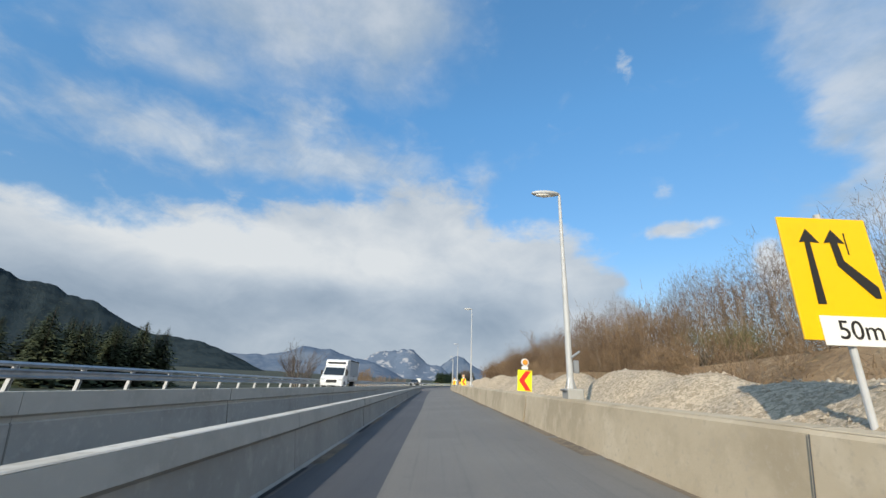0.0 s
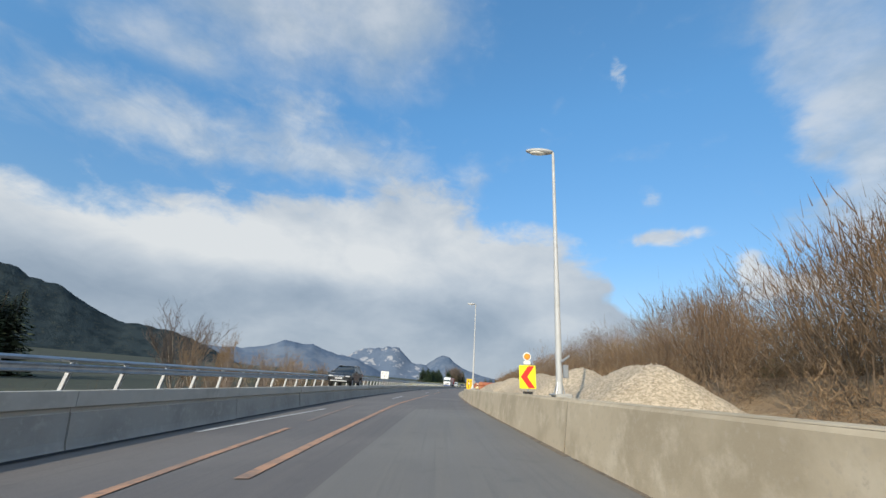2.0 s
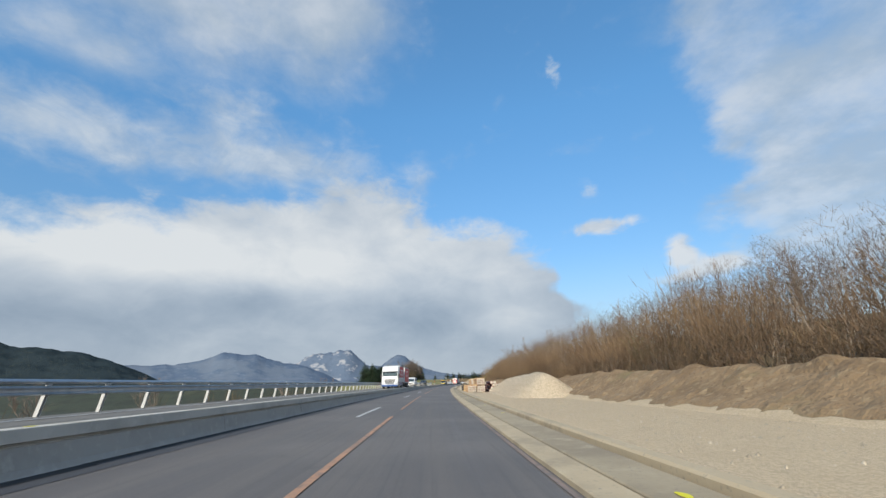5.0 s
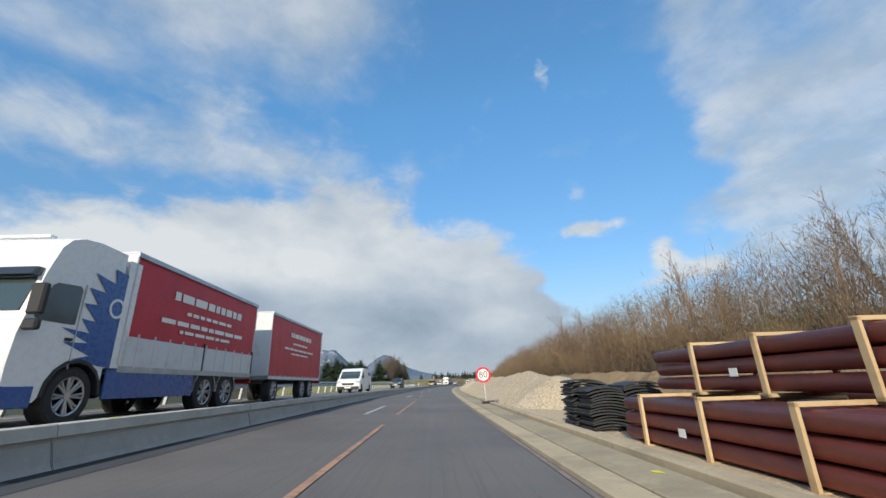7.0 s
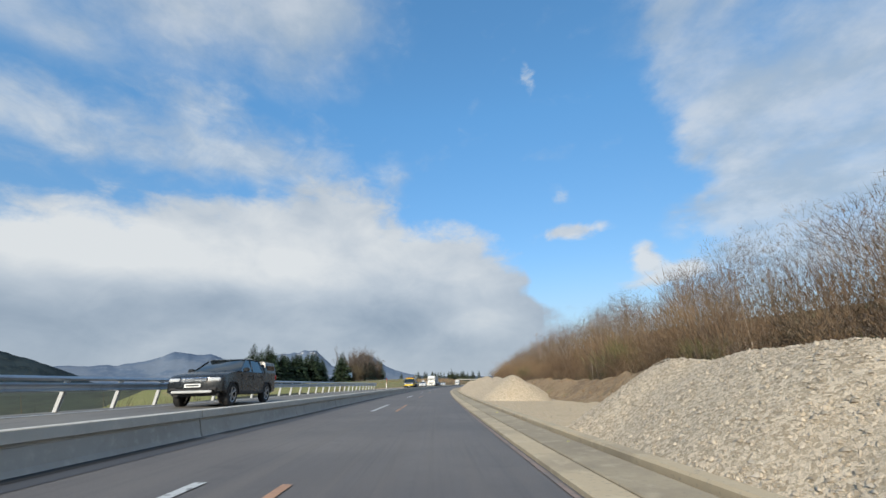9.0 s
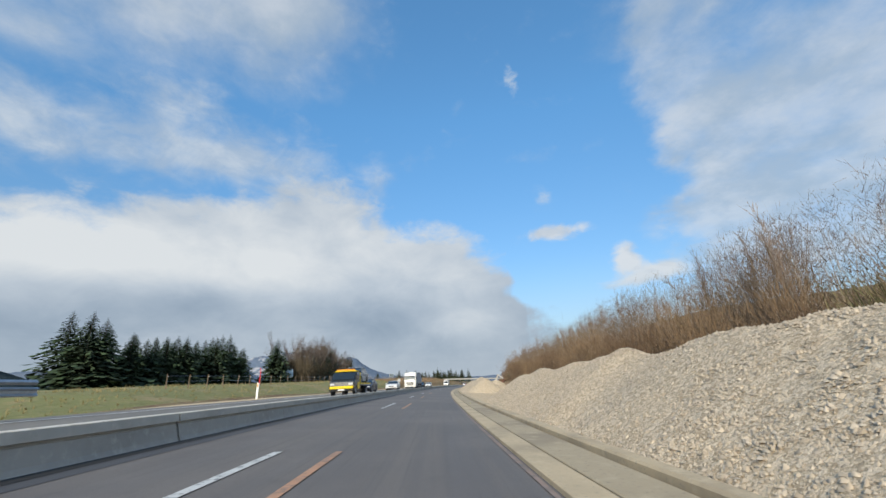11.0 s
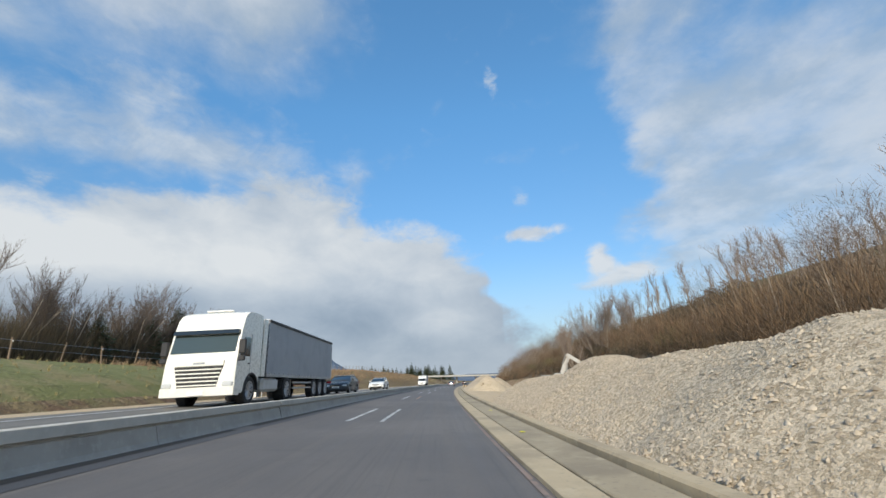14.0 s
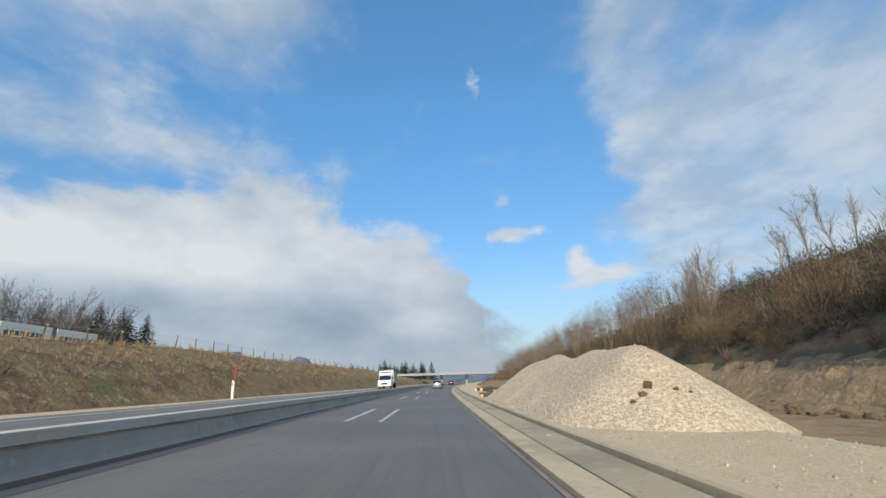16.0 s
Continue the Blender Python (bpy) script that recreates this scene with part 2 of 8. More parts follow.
def asphalt_material(name, base, worn, dark, track=0.6):
    """Rolled asphalt: aggregate grain, long wheel tracks and lengthwise streaks laid out along the road."""
    m = bpy.data.materials.new(name)
    m.use_nodes = True
    g = Graph(m.node_tree)
    tc = g.n("ShaderNodeTexCoord")
    uv = g.n("ShaderNodeSeparateXYZ", Vector=tc.outputs["UV"])
    d, s = uv.outputs[0], uv.outputs[1]
    pos = tc.outputs["Object"]
    long = g.n("ShaderNodeCombineXYZ", X=g.math("MULTIPLY", d, 2.4), Y=g.math("MULTIPLY", s, 0.035), Z=0.0).outputs[0]
    fine = g.n("ShaderNodeCombineXYZ", X=g.math("MULTIPLY", d, 11.0), Y=g.math("MULTIPLY", s, 0.12), Z=2.0).outputs[0]
    c = g.mix(g.step(g.noise(pos, 0.22, 5.0), 0.4, 0.68), base, worn)
    c = g.mix(g.math("MULTIPLY", g.step(g.noise(long, 1.0, 5.0, 0.6), 0.45, 0.66), track), c, worn)
    c = g.mix(g.math("MULTIPLY", g.step(g.noise(fine, 1.0, 4.0, 0.6), 0.5, 0.7), 0.35), c, dark)
    c = g.mix(g.math("MULTIPLY", g.step(g.noise(pos, 55.0, 3.0), 0.5, 0.72), 0.55), c, dark)
    c = g.mix(g.math("MULTIPLY", g.step(g.noise(pos, 1.7, 5.0), 0.58, 0.75), 0.4), c, dark)
    rg = g.math("ADD", g.math("MULTIPLY", g.noise(long, 1.0, 4.0), 0.25), 0.58)
    b = g.n("ShaderNodeBsdfPrincipled", Base_Color=c, Roughness=rg)
    g.put(b.inputs["Normal"], g.n("ShaderNodeBump", Strength=0.3, Distance=0.01, Height=g.noise(pos, 60.0, 4.0)).outputs[0])
    g.n("ShaderNodeOutputMaterial", Surface=b.outputs[0])
    return m


ASPHALT = asphalt_material("asphalt", (0.134, 0.120, 0.111), (0.178, 0.158, 0.141), (0.092, 0.084, 0.080))
ASPHALT_OLD = asphalt_material("asphalt_worn", (0.178, 0.164, 0.146), (0.215, 0.198, 0.172), (0.125, 0.118, 0.108))
ASPHALT_DARK = asphalt_material("asphalt_fresh", (0.066, 0.068, 0.075), (0.088, 0.09, 0.096), (0.05, 0.051, 0.056))
JOINT_GREY = material("joint_grey", (0.14, 0.135, 0.125), 0.9)
FOOT_BLACK = material("foot_dark_strip", (0.018, 0.019, 0.021), 0.8)
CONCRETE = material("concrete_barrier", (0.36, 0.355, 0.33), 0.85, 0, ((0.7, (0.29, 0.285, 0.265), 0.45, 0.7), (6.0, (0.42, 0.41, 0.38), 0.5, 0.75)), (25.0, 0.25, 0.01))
CONCRETE_WARM = material("concrete_stained", (0.55, 0.455, 0.315), 0.88, 0, ((0.5, (0.43, 0.35, 0.235), 0.48, 0.62), (2.2, (0.62, 0.525, 0.38), 0.5, 0.72), (14.0, (0.48, 0.40, 0.29), 0.52, 0.72)), (25.0, 0.3, 0.012))
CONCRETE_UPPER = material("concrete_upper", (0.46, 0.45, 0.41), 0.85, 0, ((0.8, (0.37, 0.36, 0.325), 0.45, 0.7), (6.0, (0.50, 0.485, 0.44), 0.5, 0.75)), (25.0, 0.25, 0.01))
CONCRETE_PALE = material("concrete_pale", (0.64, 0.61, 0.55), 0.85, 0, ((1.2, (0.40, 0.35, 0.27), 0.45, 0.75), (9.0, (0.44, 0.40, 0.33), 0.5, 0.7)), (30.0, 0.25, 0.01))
KERB_TAN = material("kerb_dusty", (0.52, 0.415, 0.27), 0.9, 0, ((0.5, (0.38, 0.305, 0.205), 0.42, 0.65), (3.0, (0.55, 0.45, 0.30), 0.5, 0.72), (14.0, (0.33, 0.28, 0.21), 0.55, 0.75)), (30.0, 0.35, 0.012))
# the kerb tone again, about a quarter darker, for the drain slab
KERB_DARK = material("kerb_dark", (0.40, 0.325, 0.215), 0.85, 0, ((0.4, (0.29, 0.235, 0.16), 0.42, 0.65), (2.4, (0.45, 0.37, 0.25), 0.5, 0.72), (14.0, (0.26, 0.22, 0.165), 0.55, 0.75)), (30.0, 0.35, 0.012))
LINE_WHITE = material("line_white", (0.60, 0.60, 0.58), 0.6, 0, ((1.4, (0.34, 0.34, 0.33), 0.45, 0.7), (9.0, (0.16, 0.16, 0.16), 0.52, 0.66)))
LINE_ORANGE = material("line_orange", (0.50, 0.27, 0.155), 0.65, 0, ((1.2, (0.30, 0.19, 0.13), 0.42, 0.66), (7.0, (0.20, 0.15, 0.12), 0.5, 0.72)))
DIRT = material("gutter_dirt", (0.21, 0.165, 0.115), 0.95, 0, ((2.0, (0.13, 0.105, 0.08), 0.45, 0.65), (12.0, (0.30, 0.245, 0.175), 0.5, 0.7)), (30.0, 0.5, 0.02))
LINE_PINK = material("line_faint", (0.30, 0.215, 0.17), 0.7, 0, ((1.2, (0.20, 0.165, 0.14), 0.42, 0.66), (7.0, (0.14, 0.12, 0.11), 0.5, 0.72)))
STEEL = material("galvanised_steel", (0.42, 0.44, 0.46), 0.42, 0.75, ((3.0, (0.33, 0.35, 0.37), 0.45, 0.7),))
STEEL_PALE = material("pale_steel", (0.52, 0.53, 0.53), 0.62, 0.1, ((3.0, (0.44, 0.45, 0.44), 0.45, 0.7),))
YELLOW = material("sign_yellow", (0.90, 0.53, 0.0), 0.42, 0, ((3.0, (0.84, 0.47, 0.0), 0.5, 0.8),))
CHEVRON_YELLOW = material("chevron_yellow", (0.92, 0.88, 0.02), 0.4)
CHEVRON_RED = material("chevron_red", (0.80, 0.03, 0.02), 0.4)
SIGN_RED = material("sign_red", (0.72, 0.02, 0.04), 0.4)
SIGN_WHITE = material("sign_white", (0.82, 0.82, 0.78), 0.45)
BLACK = material("black_print", (0.02, 0.018, 0.015), 0.5)
AMBER = material("amber_lens", (0.75, 0.32, 0.04), 0.25)
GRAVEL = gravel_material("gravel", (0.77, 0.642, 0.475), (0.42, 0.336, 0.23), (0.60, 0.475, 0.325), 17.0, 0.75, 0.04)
SAND = gravel_material("site_sand", (0.70, 0.56, 0.38), (0.52, 0.405, 0.265), (0.54, 0.41, 0.26), 30.0)
EARTH = material("earth_cut", (0.31, 0.21, 0.115), 0.95, 0, ((0.5, (0.22, 0.146, 0.08), 0.42, 0.65), (2.6, (0.39, 0.285, 0.165), 0.5, 0.7), (8.0, (0.17, 0.11, 0.06), 0.56, 0.7), (0.25, (0.26, 0.205, 0.10), 0.55, 0.7)), (5.0, 0.8, 0.12))
HILL = material("leaf_litter", (0.15, 0.10, 0.06), 0.95, 0, ((0.3, (0.10, 0.085, 0.05), 0.45, 0.65), (2.0, (0.22, 0.155, 0.09), 0.5, 0.72), (0.09, (0.10, 0.11, 0.05), 0.5, 0.65)), (4.0, 0.7, 0.12))
MEADOW = material("meadow_grass", (0.185, 0.190, 0.066), 0.95, 0, ((0.35, (0.28, 0.225, 0.11), 0.5, 0.68), (1.7, (0.14, 0.145, 0.05), 0.5, 0.7), (5.0, (0.32, 0.26, 0.14), 0.55, 0.75)), (6.0, 0.7, 0.1))
BANK = material("bank_grass", (0.235, 0.175, 0.085), 0.95, 0, ((0.22, (0.15, 0.145, 0.055), 0.52, 0.64), (0.8, (0.17, 0.105, 0.06), 0.46, 0.6), (2.2, (0.36, 0.27, 0.16), 0.55, 0.68), (6.0, (0.12, 0.085, 0.05), 0.55, 0.7)), (4.0, 1.0, 0.25))
VALLEY = material("valley_floor", (0.035, 0.045, 0.028), 0.98, 0, ((0.02, (0.06, 0.065, 0.035), 0.5, 0.65), (0.2, (0.025, 0.03, 0.02), 0.45, 0.65)), (1.0, 0.5, 0.3))


# ---- building helpers ----
def mesh(name, verts, faces, mat, smooth=False):
    me = bpy.data.meshes.new(name)
    me.from_pydata([tuple(v) for v in verts], [], faces)
    me.materials.append(mat)
    if smooth:
        me.polygons.foreach_set("use_smooth", [True] * len(me.polygons))
    me.update()
    return me


def part(name, bm, mat, parent, label="", smooth=False):
    me = bpy.data.meshes.new(name)
    if smooth == "creased":
        for e in bm.edges:
            e.smooth = len(e.link_faces) == 2 and e.calc_face_angle(0.0) < radians(38)
    bm.to_mesh(me)
    bm.free()
    me.materials.append(mat)
    if smooth:
        me.polygons.foreach_set("use_smooth", [True] * len(me.polygons))
    ob = new(name, me)
    ob.parent = parent
    return tagged(ob, label)


def thing(name, label, category, m=None, group="", kind=""):
    ob = new(name)
    ob.empty_display_size = 0.1
    if m is not None:
        ob.matrix_world = m
    return tagged(ob, label, category, group, kind)


def box(bm, x0, x1, y0, y1, z0, z1, bevel=0.0):
    m = Matrix.LocRotScale(((x0 + x1) / 2, (y0 + y1) / 2, (z0 + z1) / 2), None, (abs(x1 - x0), abs(y1 - y0), abs(z1 - z0)))
    r = bmesh.ops.create_cube(bm, size=1, matrix=m)
    if bevel:
        es = {e for v in r["verts"] for e in v.link_edges}
        bmesh.ops.bevel(bm, geom=list(es), offset=bevel, segments=1, affect="EDGES")
    return bm


def boxes(*rows, bevel=0.0):
    bm = bmesh.new()
    for r in rows:
        box(bm, *r, bevel=bevel)
    return bm


def tube(bm, a, b, r0, r1=None, n=10, caps=True):
    a, b = Vector(a), Vector(b)
    r1 = r0 if r1 is None else r1
    q = (b - a).to_track_quat("Z", "Y").to_matrix().to_4x4()
    bmesh.ops.create_cone(bm, cap_ends=caps, segments=n, radius1=r0, radius2=r1, depth=(b - a).length, matrix=Matrix.Translation((a + b) / 2) @ q)
    return bm


def rod(a, b, r0, r1=None, n=10, caps=True):
    return tube(bmesh.new(), a, b, r0, r1, n, caps)


def plate(points, y0, y1):
    """A flat outline in x and z, from y0 to y1 thick."""
    bm = bmesh.new()
    lo = [bm.verts.new((x, y0, z)) for x, z in points]
    hi = [bm.verts.new((x, y1, z)) for x, z in points]
    bm.faces.new(lo)
    bm.faces.new(hi[::-1])
    n = len(points)
    for i in range(n):
        bm.faces.new((lo[i], hi[i], hi[(i + 1) % n], lo[(i + 1) % n]))
    bmesh.ops.recalc_face_normals(bm, faces=bm.faces)
    return bm


def stand(s, d, z=0.0, turn=0.0):
    """A pose on the road's line: y runs ahead along the road, x to its right."""
    p = at(s, d, z)
    return pose(p.x, p.y, p.z, 0, 0, heading(s) + turn)


def stations(s0, s1, step):
    n = max(1, round((s1 - s0) / step))
    return [s0 + (s1 - s0) * i / n for i in range(n + 1)]


def sweep(name, profile, s0, s1, mat, step=4.0, shift=None, closed=False, lift=None):
    """A cross-section (rows of d, z) drawn along the road; shift and lift: tables of d and z by metres along it."""
    verts, faces = [], []
    n = len(profile)
    rows = stations(s0, s1, step)
    for s in rows:
        e, u = (table(shift, s) if shift else 0.0), (table(lift, s) if lift else 0.0)
        verts += [at(s, d + e, z + u) for d, z in profile]
    for i in range(len(rows) - 1):
        for j in range(n if closed else n - 1):
            k = (j + 1) % n
            faces.append((i * n + j, i * n + k, (i + 1) * n + k, (i + 1) * n + j))
    if closed:
        faces += [tuple(range(n))[::-1], tuple((len(rows) - 1) * n + j for j in range(n))]
    ob = new(name, mesh(name, verts, faces, mat))
    return ob


# ---- the plan: tables of metres along the road ----
EDGE_R = [(-400, 2.5), (8, 2.47), (47, 2.62), (65, 2.46), (104, 1.8), (135, 1.4), (155, 1.36), (241, 1.65), (303, 1.45), (365, 1.2), (431, 1.15), (482, 1.35), (3600, 1.35)]
WALL_A = [(-400, -1.7), (7, -1.72), (45, -2.25), (64, -2.62), (74, -2.84)]
WALL_B = [(-400, -5.4), (60, -5.5), (104, -6.2), (135, -5.65), (153, -5.3), (230, -4.9), (274, -5.2), (306, -4.85), (368, -5.2), (432, -5.0), (483, -4.8), (3600, -4.8)]
LEFT_Z = [(-400, 0.9), (10, 0.9), (50, 0.92), (109, 0.62), (155, 0.38), (310, 0.32), (370, 0.25), (3600, 0.25)]
CREST = [(-400, 0), (352, 0.0), (362, 0.75), (375, 0.95), (408, 1.45), (442, 2.0), (467, 2.4), (480, 2.65), (490, 2.95), (500, 3.2), (560, 3.6), (640, 2.6), (900, 1.0), (3600, 0.5)]
TREETOP = [(-400, 8.0), (130, 9.6), (150, 8.8), (180, 8.4), (240, 9.2), (310, 10.2), (390, 10.0), (440, 9.4), (560, 10.2), (640, 9.0), (3600, 9.0)]
CUT_BACK = [(-400, 0), (382, 0), (396, 1.2), (438, 1.5), (452, 3.0), (465, 5.2), (478, 6.5), (515, 6.5), (560, 5.0), (640, 0), (3600, 0)]  # how far the dug face stands back
HILL_K = [(-400, 0.5), (100, 0.5), (270, 0.6), (440, 0.62), (455, 1.0), (470, 1.5), (490, 1.5), (530, 1.3), (570, 0.85), (660, 0.5), (900, 0.3), (3600, 0.2)]


def ground_z(s, d):
    if d > 0:
        e = table(EDGE_R, s)
        if d < e + 1.3:
            return -0.12
        k = table(HILL_K, s)
        o = table(CUT_BACK, s)
        dip = 0.25 * min(1.0, o / 5) * min(max((d - 7.5) / 1.5, 0.0), 1.0) * min(max((o + 11.0 - d) / 1.5, 0.0), 1.0)
        d = d - o if d > 9.2 + o else min(d, 9.2)
        n = noise.noise(Vector((s * 0.06, d * 0.1, 0)))
        z = np.interp(d, [0, 9.2, 10.2, 11.8, 13.5, 30, 60, 110, 250, 700, 1500], [0.0, 0.05, 0.5, 1.55, 2.2, 7.6, 12, 16, 24, 50, 70])
        return -dip + float(z) * (1.0 if d < 12 else k + (1 - k) * max(0.0, (14 - d) / 2 if d < 14 else 0)) + (n * 0.5 if d > 9.6 else n * 0.05) + (1.6 * noise.noise(Vector((s * 0.03, d * 0.04, 7))) * min(1.0, (d - 18) / 15) if d > 18 else 0.0)
    zl = table(LEFT_Z, s)
    b = table(WALL_B, s)
    if d > b - 0.5:
        return -0.12
    if d > -10.4:
        return zl - 0.1
    up = min(max((s - 340) / 25.0, 0.0), 1.0)
    n = noise.noise(Vector((s * 0.07, d * 0.12, 5)))
    down = float(np.interp(-d, [10.4, 12, 16, 40, 100, 400, 900, 2500], [zl - 0.05, zl - 0.6, -1.8, -4.5, -6, -6, 10, 60])) + n * 0.4
    c = table(CREST, s)
    rise = float(np.interp(-d, [10.4, 11.3, 13.0, 16.0, 19, 26, 60, 150, 900, 2500], [zl - 0.03, zl + 0.02, zl + (c - zl) * 0.55, c, c + 0.15, c + 0.3, c + 0.5, 1, 10, 60])) + n * (0.22 if d < -11.5 else 0.03)
    return down * (1 - up) + rise * up


def build_ground():
    ss = stations(-400, -60, 40)[:-1] + stations(-60, 640, 4)[:-1] + stations(640, 1000, 20)[:-1] + stations(1000, 3590, 120)
    ds = [-2500, -1600, -900, -500, -300, -180, -110, -75, -52, -38, -30, -26, -22.5, -19, -17.5, -16, -14.8, -13.6, -12.6, -11.8, -11.2, -10.5, -9.9, -7.5, -5.9, -5.0, -3, 0, 1.5, 3.0, 3.6, 4.5, 6, 7.5, 8.4, 9, 9.7, 10.3, 11, 11.9, 12.8, 14, 16, 18.5, 21, 24, 27.5, 32, 38, 46, 58, 75, 110, 170, 300, 600, 1100]
    verts = [at(s, q, ground_z(s, q)) for s in ss for q in [d + (table(CUT_BACK, s) if d >= 9 else 0) for d in ds]]
    n = len(ds)
    faces = [(i * n + j, i * n + j + 1, (i + 1) * n + j + 1, (i + 1) * n + j) for i in range(len(ss) - 1) for j in range(n - 1)]
    me = mesh("ground", verts, faces, VALLEY)
    for m in (MEADOW, BANK, SAND, EARTH, HILL):
        me.materials.append(m)
    idx = []
    for i in range(len(ss) - 1):
        for j in range(n - 1):
            d, s = (ds[j] + ds[j + 1]) / 2, ss[i]
            idx.append(5 if d > 12.0 else 4 if d > (9.6 if s < 450 else 8.5) else 3 if d > 0 else (0 if s < 345 or d < -48 else (1 if d < -17.6 or (s < 446 and d < -11.8) else 2 if d < -11.2 else 3)))
    me.polygons.foreach_set("material_index", idx)
    tagged(new("ground", me), "construction ground with earth cut, leaf-littered hillside, grass bank and valley", "ground", kind="structure")


build_ground()


def earth_bank(s0, s1):
    """The dug face of the hillside: clods, washed runnels and a broken overhanging lip."""
    ss, ds = stations(s0, s1, 0.35), [9.0 + 0.22 * i for i in range(18)]
    p0 = at(s0, 9)
    verts, faces, n = [], [], len(ds)
    for s in ss:
        o = table(CUT_BACK, s)
        for k, d in enumerate([q + o for q in ds]):
            f = k / (n - 1)
            v = Vector((s, d, 0))
            lump = noise.noise(v * 0.7) * 0.12 + noise.noise(v * 1.9) * 0.07 + noise.noise(v * 5.0) * 0.03
            run = noise.noise(Vector((s * 0.9, d * 0.4, 6))) * 0.05
            lip = 0.34 * max(0.0, noise.noise(Vector((s * 0.6, 1, 2)))) * math.exp(-((f - 0.82) / 0.1) ** 2)
            z = ground_z(s, d) + 0.05 + (lump + run) * min(1.0, f * 4) + lip
            if k in (0, n - 1):
                z = ground_z(s, d) - 0.15
            verts.append(at(s, d + 0.1 * noise.noise(v * 1.3), z) - p0)
    faces = [(i * n + j, i * n + j + 1, (i + 1) * n + j + 1, (i + 1) * n + j) for i in range(len(ss) - 1) for j in range(n - 1)]
    ob = new("earth_bank", mesh("earth_bank", verts, faces, EARTH))
    ob.location = p0
    tagged(ob, "dug brown earth face with clods below the brushwood", "earth bank", kind="structure")


for _a, _b in ((140, 260), (260, 400), (400, 560)):
    earth_bank(_a, _b)


# ---- road ----


def ribbon(name, left, right, s0, s1, mat, z=0.0, step=4.0, lift=None, cells=6):
    """A road surface between two edges that follow their own tables."""
    verts, faces = [], []
    rows = stations(s0, s1, step)
    for s in rows:
        a = table(left, s) if isinstance(left, list) else left
        b = table(right, s) if isinstance(right, list) else right
        verts += [at(s, a + (b - a) * j / cells, z + (table(lift, s) if lift else 0)) for j in range(cells + 1)]
    n = cells + 1
    faces = [(i * n + j, i * n + j + 1, (i + 1) * n + j + 1, (i + 1) * n + j) for i in range(len(rows) - 1) for j in range(cells)]
    me = mesh(name, verts, faces, mat)
    uv = me.uv_layers.new(name="road")
    flat = []
    for q in me.loops:
        i, j = divmod(q.vertex_index, n)
        s = rows[i]
        a = table(left, s) if isinstance(left, list) else left
        b = table(right, s) if isinstance(right, list) else right
        flat += [a + (b - a) * j / cells, s]
    uv.data.foreach_set("uv", flat)
    return new(name, me)


def moved(rows, by):
    return [(s, d + by) for s, d in rows]


tagged(ribbon("road", moved(WALL_B, -0.1), moved(EDGE_R, 0.2), -390, 3500, ASPHALT), "grey asphalt carriageway with worn wheel tracks", "road", kind="structure")
tagged(ribbon("oncoming_road", -10.35, moved(WALL_B, -0.45), -390, 3500, ASPHALT_OLD, lift=LEFT_Z), "raised oncoming carriageway of pale worn asphalt", "road", kind="structure")
tagged(ribbon("fresh_strip", [(-60, -1.7), (7, -1.6), (60, -2.2), (74, -2.5)], [(-60, -0.55), (20, -0.5), (60, -0.9), (74, -1.3)], -60, 74, ASPHALT_DARK, z=0.006), "dark strip of fresh asphalt beside the barrier", "road", kind="structure")
tagged(ribbon("worn_lane", [(-60, -0.55), (20, -0.5), (60, -0.9), (74, -1.3), (100, -0.9)], moved(EDGE_R, 0.0), -60, 96, ASPHALT_OLD, z=0.005), "worn pale brown-grey asphalt lane", "road", kind="structure")


tagged(ribbon("gutter_strip", moved(WALL_B, 0.0), moved(WALL_B, 0.62), 96, 900, ASPHALT_DARK, z=0.005, cells=1), "dark asphalt gutter along the barrier", "road", kind="structure")
# broken black strips on the road paint the shadow gap under the barrier
FOOT_OFF = 0.04


def foot_shade_strips():
    rng = random.Random(8)
    s = 70.0
    while s < 560:
        L = rng.uniform(4.0, 11.0)
        off = FOOT_OFF + rng.uniform(-0.03, 0.05)
        tagged(ribbon("foot_dark_strip", moved(WALL_B, off), moved(WALL_B, off + rng.uniform(0.16, 0.30)), s, s + L, FOOT_BLACK, z=0.009, cells=1), "black strip painted for the shadow gap at the barrier foot", "drain", group="drain slots", kind="structure")
        s += L + (0.0 if rng.random() < 0.5 else rng.uniform(0.2, 1.2))


foot_shade_strips()


def dash(d, s0, length, w, mat, name, tilt=0.0):
    return ribbon(name, d - w / 2, d + w / 2, s0, s0 + length, mat, z=0.011, step=2.0, cells=1)


